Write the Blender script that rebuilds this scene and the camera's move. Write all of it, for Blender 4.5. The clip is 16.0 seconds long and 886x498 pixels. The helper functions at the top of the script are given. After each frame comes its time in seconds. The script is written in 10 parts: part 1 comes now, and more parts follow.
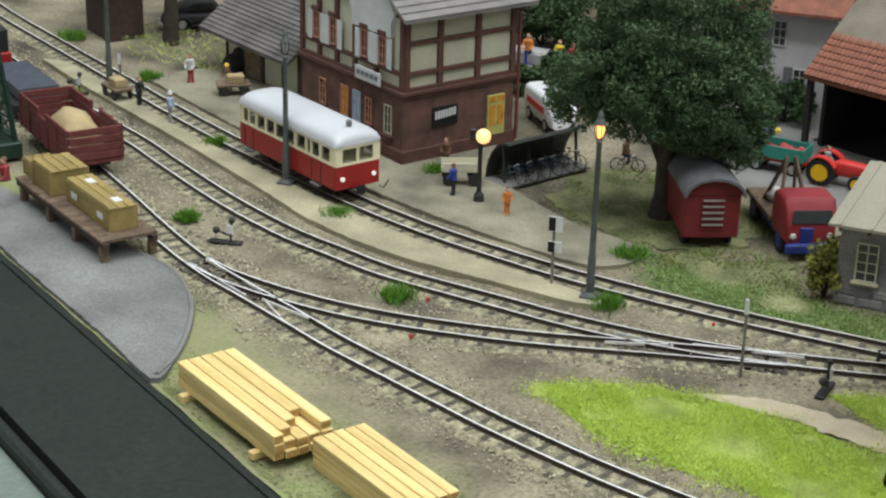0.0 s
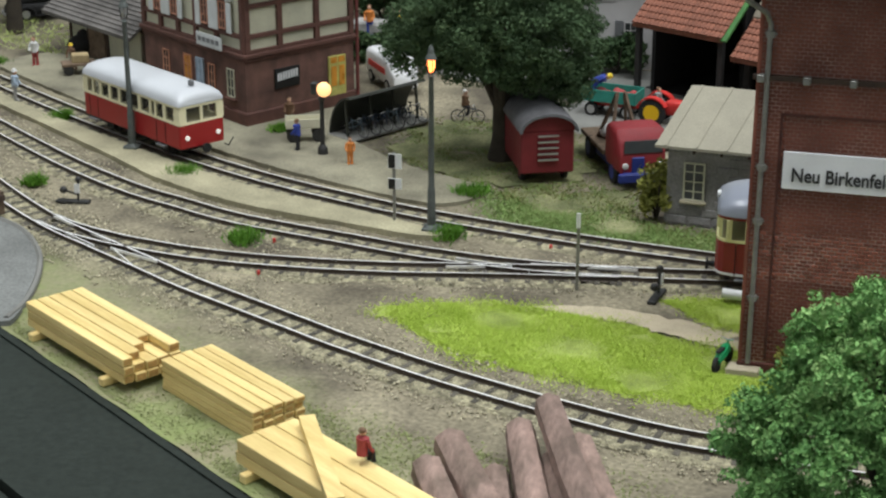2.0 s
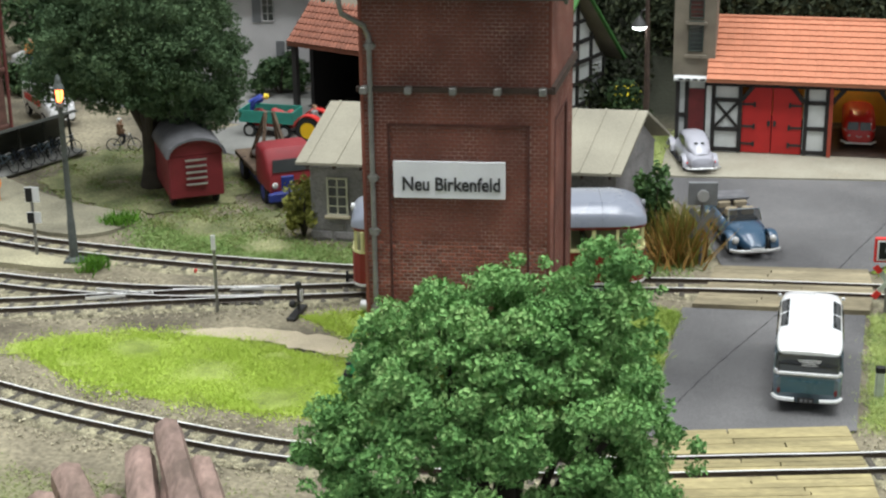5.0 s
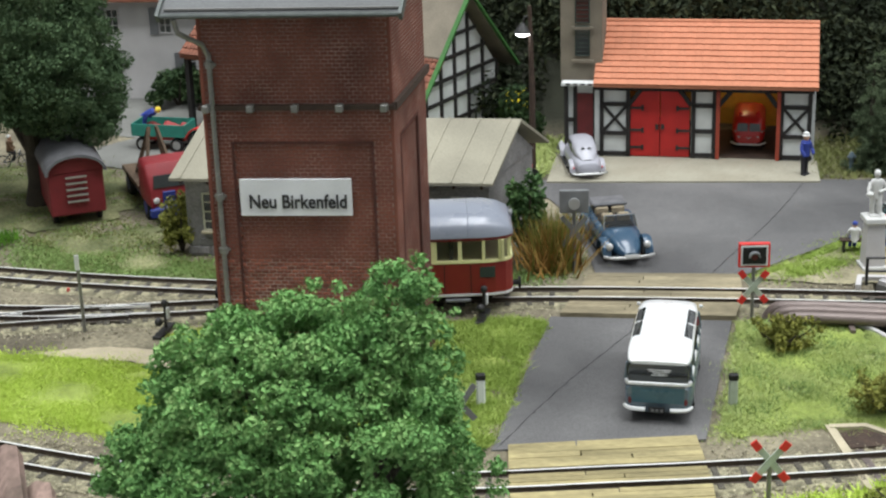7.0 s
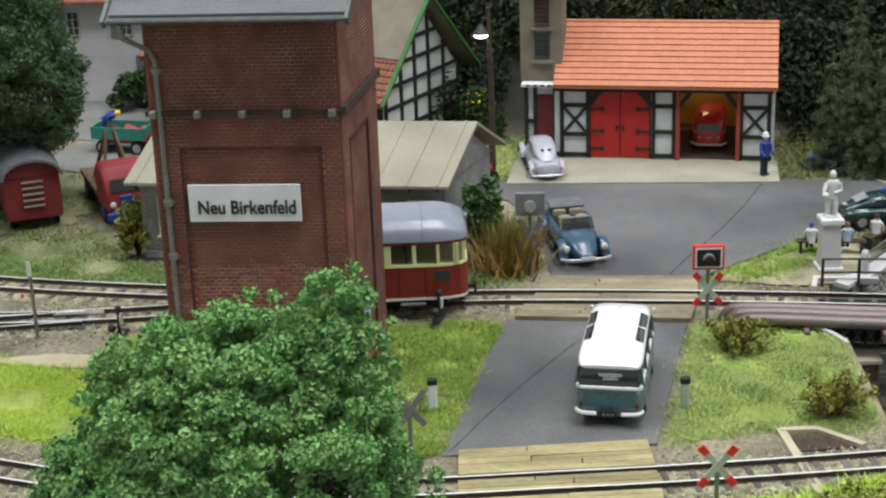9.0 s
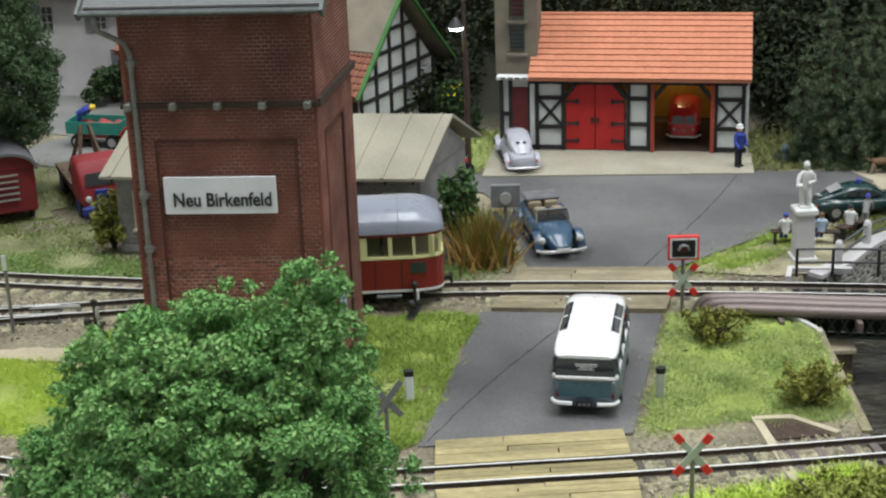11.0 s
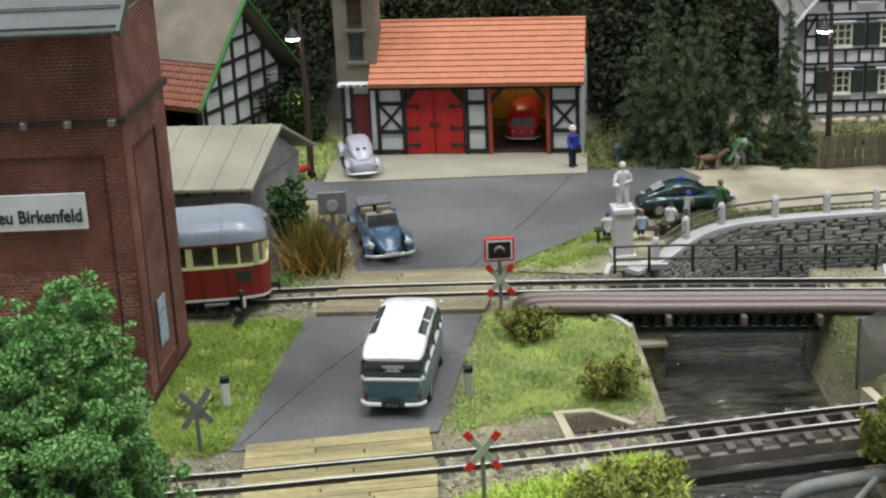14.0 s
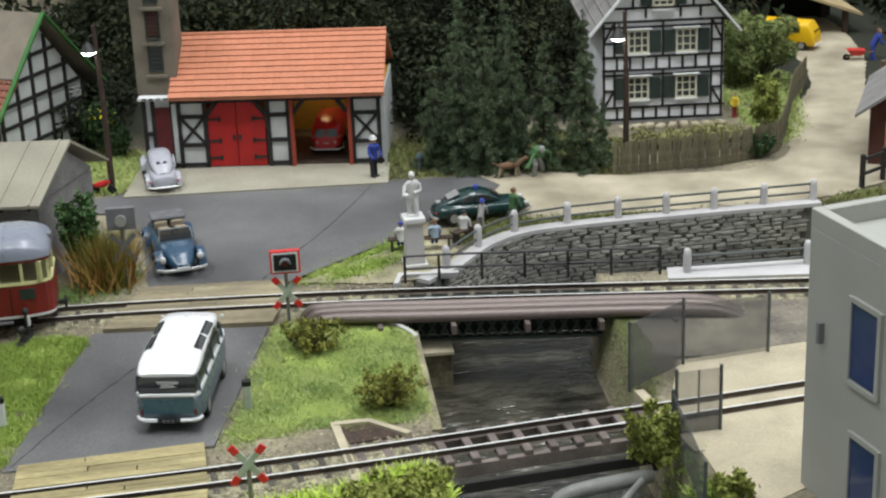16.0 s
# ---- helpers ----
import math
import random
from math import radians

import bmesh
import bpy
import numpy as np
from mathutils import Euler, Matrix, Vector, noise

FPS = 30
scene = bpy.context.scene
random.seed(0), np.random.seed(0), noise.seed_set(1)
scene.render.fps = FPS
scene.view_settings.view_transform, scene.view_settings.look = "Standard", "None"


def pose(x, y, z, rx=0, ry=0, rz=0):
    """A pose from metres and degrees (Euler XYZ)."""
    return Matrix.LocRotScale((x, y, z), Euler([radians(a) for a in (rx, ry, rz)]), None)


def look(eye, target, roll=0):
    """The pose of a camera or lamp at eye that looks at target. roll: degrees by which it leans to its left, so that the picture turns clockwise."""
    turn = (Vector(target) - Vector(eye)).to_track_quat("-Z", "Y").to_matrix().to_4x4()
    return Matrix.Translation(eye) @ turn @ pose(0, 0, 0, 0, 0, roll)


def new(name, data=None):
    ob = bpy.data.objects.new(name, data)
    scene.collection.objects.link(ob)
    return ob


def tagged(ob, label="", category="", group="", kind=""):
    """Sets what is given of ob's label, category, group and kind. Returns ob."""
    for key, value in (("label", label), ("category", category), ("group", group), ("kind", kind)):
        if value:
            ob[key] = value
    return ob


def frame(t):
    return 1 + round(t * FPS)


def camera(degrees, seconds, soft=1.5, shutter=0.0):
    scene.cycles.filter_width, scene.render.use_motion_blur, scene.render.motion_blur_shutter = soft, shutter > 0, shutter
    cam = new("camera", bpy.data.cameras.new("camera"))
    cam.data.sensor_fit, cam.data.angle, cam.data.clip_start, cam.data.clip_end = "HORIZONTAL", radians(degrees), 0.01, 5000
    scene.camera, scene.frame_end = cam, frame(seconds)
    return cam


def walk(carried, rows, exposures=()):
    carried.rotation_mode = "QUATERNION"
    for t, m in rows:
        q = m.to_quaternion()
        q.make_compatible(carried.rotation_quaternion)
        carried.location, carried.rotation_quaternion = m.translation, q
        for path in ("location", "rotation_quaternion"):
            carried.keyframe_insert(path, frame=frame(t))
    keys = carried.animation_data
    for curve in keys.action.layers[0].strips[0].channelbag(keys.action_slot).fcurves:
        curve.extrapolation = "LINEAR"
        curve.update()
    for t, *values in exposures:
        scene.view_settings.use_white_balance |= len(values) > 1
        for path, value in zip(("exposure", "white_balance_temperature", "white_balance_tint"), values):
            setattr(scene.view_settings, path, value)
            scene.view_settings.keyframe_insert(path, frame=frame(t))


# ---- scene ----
cam = camera(29.391, 16.0, 2.3)
PATH = [
    (0, look((-0.06368, -0.43146, 0.23360), (-0.22719, 0.10112, 0.01084), 1.60)),
    (0.5, look((-0.06027, -0.43799, 0.22393), (-0.21519, 0.09820, 0.00371), 0.88)),
    (1, look((-0.05542, -0.44335, 0.21466), (-0.20043, 0.09692, -0.00230), 0.34)),
    (1.5, look((-0.05043, -0.44701, 0.20933), (-0.18447, 0.09665, -0.00623), 0.20)),
    (2, look((-0.04499, -0.45493, 0.20908), (-0.16724, 0.09287, -0.00300), 0.01)),
    (2.5, look((-0.03935, -0.46099, 0.21100), (-0.15159, 0.08980, 0.00115), -0.16)),
    (3, look((-0.03290, -0.46294, 0.21202), (-0.13476, 0.09040, 0.00359), -0.73)),
    (3.5, look((-0.02810, -0.45817, 0.21103), (-0.11889, 0.09724, 0.00301), -1.27)),
    (4, look((-0.02736, -0.45295, 0.20996), (-0.10296, 0.10482, 0.00216), -1.38)),
    (4.5, look((-0.02433, -0.44921, 0.20762), (-0.08340, 0.11106, 0.00122), -1.10)),
    (5, look((-0.00698, -0.45000, 0.20754), (-0.04361, 0.11270, 0.00255), -0.82)),
    (7.5, look((0.03266, -0.44450, 0.21274), (0.00311, 0.11794, 0.00588), -1.93)),
    (8, look((0.03537, -0.44478, 0.21344), (0.00768, 0.11770, 0.00643), -1.90)),
    (8.5, look((0.03803, -0.44371, 0.21358), (0.01303, 0.11880, 0.00631), -1.94)),
    (9, look((0.03913, -0.44235, 0.21284), (0.01561, 0.12002, 0.00503), -2.00)),
    (11.5, look((0.03955, -0.44508, 0.21189), (0.02652, 0.11695, 0.00225), -2.00)),
    (12, look((0.04233, -0.44991, 0.21198), (0.03154, 0.11198, 0.00183), -2.09)),
    (12.5, look((0.04794, -0.45273, 0.21407), (0.04041, 0.10877, 0.00275), -2.33)),
    (13, look((0.05683, -0.45621, 0.21610), (0.05367, 0.10513, 0.00425), -2.64)),
    (13.5, look((0.06484, -0.45853, 0.21866), (0.06678, 0.10261, 0.00627), -2.61)),
    (14, look((0.07441, -0.45764, 0.21916), (0.08464, 0.10365, 0.00738), -2.71)),
    (14.5, look((0.08207, -0.45706, 0.21972), (0.10259, 0.10413, 0.00843), -2.66)),
    (15, look((0.09197, -0.45885, 0.22069), (0.12306, 0.10194, 0.00963), -2.50)),
    (15.5, look((0.09886, -0.46000, 0.22019), (0.14129, 0.10014, 0.00936), -2.46)),
    (16, look((0.10305, -0.46157, 0.22015), (0.15847, 0.09725, 0.00883), -2.32)),
]
walk(cam, PATH, [(0, -0.03), (1.0, -0.08), (2.0, -0.08), (2.75, -0.08), (3.5, 0.06), (4.0, 0.2), (4.5, 0.26), (5.0, 0.26), (7.5, 0.12), (9.0, 0.06), (11.5, 0.02), (13.5, -0.05), (16.0, -0.03)])


U = 0.01          # all plans below are in centimetres of the model


# ---------- light: exhibition hall with soft ceiling tubes ----------
world = bpy.data.worlds.new("hall_air")
scene.world = world
world.use_nodes = True
world.node_tree.nodes["Background"].inputs[0].default_value = (0.93, 1.0, 1.03, 1)
world.node_tree.nodes["Background"].inputs[1].default_value = 0.42


def tube_lamp(name, x, y, z, sx, sy, watts, tint):
    data = bpy.data.lights.new(name, "AREA")
    data.shape, data.size, data.size_y, data.energy, data.color = "RECTANGLE", sx, sy, watts, tint
    ob = new(name, data)
    ob.matrix_world = look((x, y, z), (x * 0.6, y * 0.5 + 0.05, 0))
    return ob


tube_lamp("ceiling_tube", 0.30, 0.13, 1.5, 1.5, 0.22, 13.5, (0.97, 1.0, 1.025))
tube_lamp("ceiling_tube", -0.55, 0.15, 1.5, 0.9, 0.22, 10.3, (0.97, 1.0, 1.025))
tube_lamp("ceiling_tube", 0.0, -0.37, 1.55, 1.6, 0.16, 11.5, (0.97, 1.0, 1.025))
tube_lamp("ceiling_tube", 1.15, -0.2, 1.2, 0.22, 1.2, 7, (0.97, 1.0, 1.025))


# ---------- mesh builder ----------
class B:
    """Collects vertices and faces (cm), each face with a material slot."""

    def __init__(self):
        self.v, self.f, self.m, self.s = [], [], [], 0

    def slot(self, n):
        self.s = n
        return self

    def add(self, verts, faces):
        k = len(self.v)
        self.v += [tuple(p) for p in verts]
        self.f += [tuple(i + k for i in q) for q in faces]
        self.m += [self.s] * len(faces)
        return self

    def box(self, x, y, z, sx, sy, sz, c=0.0, rz=0.0):
        """A box by its centre and size, its edges chamfered by c."""
        hx, hy, hz = sx / 2, sy / 2, sz / 2
        if c <= 0:
            vs = [(a * hx, b * hy, d * hz) for d in (-1, 1) for b in (-1, 1) for a in (-1, 1)]
            fs = [(0, 2, 3, 1), (4, 5, 7, 6), (0, 1, 5, 4), (2, 6, 7, 3), (0, 4, 6, 2), (1, 3, 7, 5)]
        else:
            c = min(c, hx * 0.9, hy * 0.9, hz * 0.9)
            vs, ix = [], {}
            for a in (-1, 1):
                for b in (-1, 1):
                    for d in (-1, 1):
                        for n, p in enumerate(((hx, hy - c, hz - c), (hx - c, hy, hz - c), (hx - c, hy - c, hz))):
                            ix[a, b, d, n] = len(vs)
                            vs.append((a * p[0], b * p[1], d * p[2]))
            fs = []
            for a in (-1, 1):
                fs.append([ix[a, -1, -1, 0], ix[a, 1, -1, 0], ix[a, 1, 1, 0], ix[a, -1, 1, 0]][::a])
                fs.append([ix[-1, a, -1, 1], ix[-1, a, 1, 1], ix[1, a, 1, 1], ix[1, a, -1, 1]][::a])
                fs.append([ix[-1, -1, a, 2], ix[1, -1, a, 2], ix[1, 1, a, 2], ix[-1, 1, a, 2]][::a])
                for b in (-1, 1):
                    fs.append([ix[a, b, -1, 0], ix[a, b, -1, 1], ix[a, b, 1, 1], ix[a, b, 1, 0]][:: a * b])
                    fs.append([ix[a, -1, b, 2], ix[a, -1, b, 0], ix[a, 1, b, 0], ix[a, 1, b, 2]][:: a * b])
                    fs.append([ix[-1, a, b, 1], ix[-1, a, b, 2], ix[1, a, b, 2], ix[1, a, b, 1]][:: a * b])
                    for d in (-1, 1):
                        fs.append([ix[a, b, d, 0], ix[a, b, d, 1], ix[a, b, d, 2]][:: a * b * d])
        ca, sa = math.cos(radians(rz)), math.sin(radians(rz))
        return self.add([(x + p[0] * ca - p[1] * sa, y + p[0] * sa + p[1] * ca, z + p[2]) for p in vs], fs)

    def rings(self, rings, caps=True, closed=True):
        """A skin over rings of equally many points."""
        n = len(rings[0])
        vs = [p for r in rings for p in r]
        fs = []
        for a in range(len(rings) - 1):
            for b in range(n if closed else n - 1):
                c = (b + 1) % n
                fs.append((a * n + b, a * n + c, (a + 1) * n + c, (a + 1) * n + b))
        if caps:
            fs.append(tuple(range(n - 1, -1, -1)))
            fs.append(tuple((len(rings) - 1) * n + b for b in range(n)))
        return self.add(vs, fs)

    def tube(self, pts, r, n=8, caps=True):
        """A round bar along points; r is one radius or one for each point."""
        pts = [Vector(p) for p in pts]
        rs = r if isinstance(r, (list, tuple)) else [r] * len(pts)
        rings, side = [], None
        for i, p in enumerate(pts):
            d = (pts[min(i + 1, len(pts) - 1)] - pts[max(i - 1, 0)]).normalized()
            if side is None:
                side = d.orthogonal().normalized()
            side = (side - d * side.dot(d)).normalized()
            up = d.cross(side)
            rings.append([p + rs[i] * (math.cos(t) * side + math.sin(t) * up) for t in (2 * math.pi * k / n for k in range(n))])
        return self.rings(rings, caps)

    def lathe(self, x, y, prof, n=16):
        """A turned form: prof is rows of radius and height."""
        return self.rings([[(x + r * math.cos(2 * math.pi * k / n), y + r * math.sin(2 * math.pi * k / n), z) for k in range(n)] for r, z in prof])

    def ball(self, x, y, z, rx, ry=None, rz=None, n=12, rows=8):
        ry, rz = ry or rx, rz or rx
        rings = []
        for j in range(rows + 1):
            t = -math.pi / 2 + math.pi * max(0.02, min(0.98, j / rows))
            rings.append([(x + rx * math.cos(t) * math.cos(2 * math.pi * k / n), y + ry * math.cos(t) * math.sin(2 * math.pi * k / n), z + rz * math.sin(t)) for k in range(n)])
        return self.rings(rings)

    def prism(self, poly, z0, z1):
        """An upright prism over a counterclockwise outline."""
        return self.rings([[(x, y, z0) for x, y in poly], [(x, y, z1) for x, y in poly]])

    def slab(self, poly, axis, a, b):
        """A flat outline given in two axes, thick from a to b along the third."""
        def put(p, d):
            return (d, p[0], p[1]) if axis == "x" else (p[0], d, p[1]) if axis == "y" else (p[0], p[1], d)
        return self.rings([[put(p, a) for p in poly], [put(p, b) for p in poly]])

    def quad(self, *pts):
        return self.add(pts, [tuple(range(len(pts)))])

    def bar(self, a, b, w, h, up=(0, 0, 1)):
        """A straight bar of rectangular section from a to b."""
        a, b, up = Vector(a), Vector(b), Vector(up)
        d = (b - a).normalized()
        s = d.cross(up).normalized() * (w / 2)
        t = s.cross(d).normalized() * (h / 2)
        return self.rings([[p + s + t, p - s + t, p - s - t, p + s - t] for p in (a, b)])


def mesh_of(name, b, mats, smooth=False):
    me = bpy.data.meshes.new(name)
    me.from_pydata([(x * U, y * U, z * U) for x, y, z in b.v], [], b.f)
    mats = mats if isinstance(mats, (list, tuple)) else [mats]
    for m in mats:
        me.materials.append(m)
    if len(mats) > 1:
        me.polygons.foreach_set("material_index", b.m)
    bm = bmesh.new()
    bm.from_mesh(me)
    bmesh.ops.recalc_face_normals(bm, faces=bm.faces)
    bm.to_mesh(me)
    bm.free()
    if smooth:
        me.polygons.foreach_set("use_smooth", [True] * len(me.polygons))
        me.set_sharp_from_angle(angle=radians(40))
    return me


def raw_mesh(name, verts, faces, mat):
    """A large mesh from arrays in centimetres."""
    me = bpy.data.meshes.new(name)
    me.from_pydata((np.asarray(verts, float) * U).tolist(), [], np.asarray(faces).tolist())
    me.materials.append(mat)
    return me


def thing(name, x, y, z=0.0, rz=0.0, label="", category="", group="", kind=""):
    ob = new(name)
    ob.empty_display_size = 0.005
    ob.matrix_world = pose(x * U, y * U, z * U, 0, 0, rz)
    return tagged(ob, label, category, group, kind)


def part(name, b, mats, parent, label="", smooth=False):
    ob = new(name, mesh_of(name, b, mats, smooth))
    ob.parent = parent
    return tagged(ob, label)


def piece(name, me, parent, m=None):
    """One piece of a surface: an object of its own on a shared mesh."""
    ob = new(name, me)
    ob.parent = parent
    if m is not None:
        ob.matrix_basis = m
    return ob


def solid(name, b, mats, label, category, x=0, y=0, z=0, rz=0, smooth=False, group="", kind=""):
    """A thing that is one single mesh."""
    ob = new(name, mesh_of(name, b, mats, smooth))
    ob.matrix_world = pose(x * U, y * U, z * U, 0, 0, rz)
    return tagged(ob, label, category, group, kind)


def at(x, y, z=0.0, rz=0.0):
    return pose(x * U, y * U, z * U, 0, 0, rz)


# ---------- materials ----------
def mat(name, col, rough=0.7, metal=0.0, var=0.25, scale=300.0, grain=2500.0, bump=0.3, tint=None, stain=0.0, coat=0.0, spec=0.4, rand=0.0, stretch=(1, 1, 1)):
    """A surface with broad and fine variation, fine relief and a worn gloss."""
    m = bpy.data.materials.new(name)
    m.use_nodes = True
    nt = m.node_tree
    n, l = nt.nodes, nt.links
    bs = n["Principled BSDF"]
    geo = n.new("ShaderNodeTexCoord")
    mp = n.new("ShaderNodeMapping")
    mp.inputs["Scale"].default_value = stretch
    l.new(geo.outputs["Object"], mp.inputs[0])
    big = n.new("ShaderNodeTexNoise")
    big.inputs["Scale"].default_value, big.inputs["Detail"].default_value = scale, 5
    fine = n.new("ShaderNodeTexNoise")
    fine.inputs["Scale"].default_value, fine.inputs["Detail"].default_value = grain, 3
    l.new(mp.outputs[0], big.inputs["Vector"])
    l.new(mp.outputs[0], fine.inputs["Vector"])
    ramp = n.new("ShaderNodeValToRGB")
    dark = tuple(c * (1 - var) for c in col)
    light = tuple(min(1, c * (1 + var * 0.8)) for c in (tint or col))
    ramp.color_ramp.elements[0].position, ramp.color_ramp.elements[1].position = 0.3, 0.72
    ramp.color_ramp.elements[0].color, ramp.color_ramp.elements[1].color = (*dark, 1), (*light, 1)
    l.new(big.outputs[0], ramp.inputs[0])
    mix = n.new("ShaderNodeMix")
    mix.data_type, mix.blend_type = "RGBA", "OVERLAY"
    mix.inputs[0].default_value = min(1.0, var * 1.6)
    l.new(ramp.outputs[0], mix.inputs[6])
    l.new(fine.outputs["Fac"], mix.inputs[7])
    out = mix.outputs[2]
    if rand:
        info, hsv = n.new("ShaderNodeObjectInfo"), n.new("ShaderNodeHueSaturation")
        rng = n.new("ShaderNodeMapRange")
        rng.inputs[3].default_value, rng.inputs[4].default_value = 1 - rand, 1 + rand
        l.new(info.outputs["Random"], rng.inputs[0])
        l.new(rng.outputs[0], hsv.inputs["Value"])
        l.new(out, hsv.inputs["Color"])
        out = hsv.outputs[0]
    l.new(out, bs.inputs["Base Color"])
    rr = n.new("ShaderNodeMapRange")
    rr.inputs[3].default_value, rr.inputs[4].default_value = max(0.03, rough - 0.12), min(1, rough + 0.12)
    l.new(big.outputs[0], rr.inputs[0])
    l.new(rr.outputs[0], bs.inputs["Roughness"])
    bs.inputs["Metallic"].default_value = metal
    bs.inputs["Specular IOR Level"].default_value = spec
    bs.inputs["Coat Weight"].default_value = coat
    if bump:
        bp = n.new("ShaderNodeBump")
        bp.inputs["Strength"].default_value, bp.inputs["Distance"].default_value = bump, 0.0004
        l.new(fine.outputs[0], bp.inputs["Height"])
        l.new(bp.outputs[0], bs.inputs["Normal"])
    return m


def leaf_mat(name, a, b, c, rough=0.75, speck=0.55, cloud=60):
    """Flock or leaves: each small piece takes its own tone."""
    m = bpy.data.materials.new(name)
    m.use_nodes = True
    nt = m.node_tree
    n, l = nt.nodes, nt.links
    bs = n["Principled BSDF"]
    geo, ramp = n.new("ShaderNodeNewGeometry"), n.new("ShaderNodeValToRGB")
    els = ramp.color_ramp.elements
    els[0].color, els[1].color = (*a, 1), (*c, 1)
    els.new(0.5).color = (*b, 1)
    noi = n.new("ShaderNodeTexNoise")
    noi.inputs["Scale"].default_value = cloud
    tc = n.new("ShaderNodeTexCoord")
    l.new(tc.outputs["Object"], noi.inputs["Vector"])
    mx = n.new("ShaderNodeMath")
    mx.operation = "MULTIPLY_ADD"
    mx.inputs[1].default_value, mx.inputs[2].default_value = speck, (0.55 - speck) / 2
    l.new(geo.outputs["Random Per Island"], mx.inputs[0])
    ad = n.new("ShaderNodeMath")
    ad.operation = "MULTIPLY_ADD"
    ad.inputs[1].default_value = 0.75
    l.new(noi.outputs[0], ad.inputs[0])
    l.new(mx.outputs[0], ad.inputs[2])
    sb = n.new("ShaderNodeMath")
    sb.operation = "SUBTRACT"
    sb.inputs[1].default_value = 0.14
    l.new(ad.outputs[0], sb.inputs[0])
    l.new(sb.outputs[0], ramp.inputs[0])
    l.new(ramp.outputs[0], bs.inputs["Base Color"])
    bs.inputs["Roughness"].default_value = rough
    bs.inputs["Specular IOR Level"].default_value = 0.25
    return m


def glow_mat(name, col, power):
    m = bpy.data.materials.new(name)
    m.use_nodes = True
    bs = m.node_tree.nodes["Principled BSDF"]
    bs.inputs["Base Color"].default_value = (*col, 1)
    bs.inputs["Emission Color"].default_value = (*col, 1)
    bs.inputs["Emission Strength"].default_value = power
    return m


def glass_mat(name, col, alpha=0.35, rough=0.06):
    """A thin pane: partly seen through, with a sharp gloss."""
    m = bpy.data.materials.new(name)
    m.use_nodes = True
    bs = m.node_tree.nodes["Principled BSDF"]
    bs.inputs["Base Color"].default_value = (*col, 1)
    bs.inputs["Roughness"].default_value = rough
    bs.inputs["Alpha"].default_value = alpha
    bs.inputs["Specular IOR Level"].default_value = 0.7
    return m


M_SOIL = mat("soil", (0.125, 0.104, 0.074), 0.95, var=0.5, scale=30, grain=620, bump=1.0, tint=(0.225, 0.20, 0.135))
M_BALLAST = mat("ballast_bed", (0.17, 0.152, 0.10), 0.95, var=0.5, scale=260, grain=700, bump=1.0, tint=(0.27, 0.25, 0.16))
M_BANK = mat("brown_bank_soil", (0.165, 0.14, 0.12), 0.95, var=0.35, scale=60, grain=800, bump=0.9, tint=(0.22, 0.2, 0.15))
M_DRYGROUND = mat("dry_tan_ground", (0.25, 0.225, 0.135), 0.95, var=0.4, scale=60, grain=900, bump=0.9, tint=(0.34, 0.31, 0.2))
M_STONE = mat("ballast_stone", (0.22, 0.195, 0.13), 0.9, var=0.55, scale=700, grain=3000, bump=0.5, tint=(0.42, 0.385, 0.27))
M_SAND = mat("platform_sand", (0.33, 0.305, 0.20), 0.95, var=0.3, scale=45, grain=1500, bump=0.6)
M_GREYPAVE = mat("grey_paving", (0.175, 0.175, 0.16), 0.9, var=0.22, scale=50, grain=2200, bump=0.5)
M_COBBLE = mat("grey_cobbles", (0.18, 0.187, 0.177), 0.85, var=0.35, scale=30, grain=1100, bump=1.0)
M_ASPHALT = mat("asphalt", (0.092, 0.090, 0.092), 0.8, var=0.36, scale=15, grain=2600, bump=0.5, tint=(0.135, 0.132, 0.13))
M_SEAM = mat("tar_seam", (0.02, 0.02, 0.022), 0.6, var=0.3)
M_CONCRETE = mat("pale_concrete", (0.45, 0.395, 0.28), 0.9, var=0.2, scale=60, grain=2000, bump=0.4)
M_PATH = mat("sandy_path", (0.48, 0.415, 0.29), 0.95, var=0.25, scale=70, grain=2000, bump=0.6)
M_ROADSAND = mat("sandy_road", (0.345, 0.30, 0.21), 0.95, var=0.3, scale=40, grain=2000, bump=0.6, tint=(0.40, 0.355, 0.26))
M_APRON = mat("apron_concrete", (0.36, 0.33, 0.25), 0.9, var=0.25, scale=45, grain=2000, bump=0.4, tint=(0.30, 0.285, 0.225))
M_PLATFORM = mat("platform_grit", (0.19, 0.175, 0.125), 0.95, var=0.35, scale=40, grain=1600, bump=0.7, tint=(0.25, 0.235, 0.165))
M_TURF = mat("turf_base", (0.235, 0.315, 0.057), 0.95, var=0.45, scale=70, grain=1500, bump=0.9, tint=(0.30, 0.36, 0.09))
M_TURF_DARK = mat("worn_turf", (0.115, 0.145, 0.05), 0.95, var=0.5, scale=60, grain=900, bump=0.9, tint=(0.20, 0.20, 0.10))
M_BLACK = mat("black_board", (0.024, 0.030, 0.0255), 0.6, var=0.25, scale=9, grain=500, bump=0.08, spec=0.1)
M_GREYBOARD = mat("grey_green_board", (0.15, 0.19, 0.16), 0.5, var=0.2, scale=15, grain=600, bump=0.05)
M_SLEEPER = mat("sleeper_wood", (0.085, 0.077, 0.06), 0.85, var=0.4, scale=400, grain=2500, bump=0.6, rand=0.35)
M_RAIL = mat("rail_rust", (0.07, 0.054, 0.042), 0.5, metal=0.4, var=0.35, scale=200, bump=0.2)
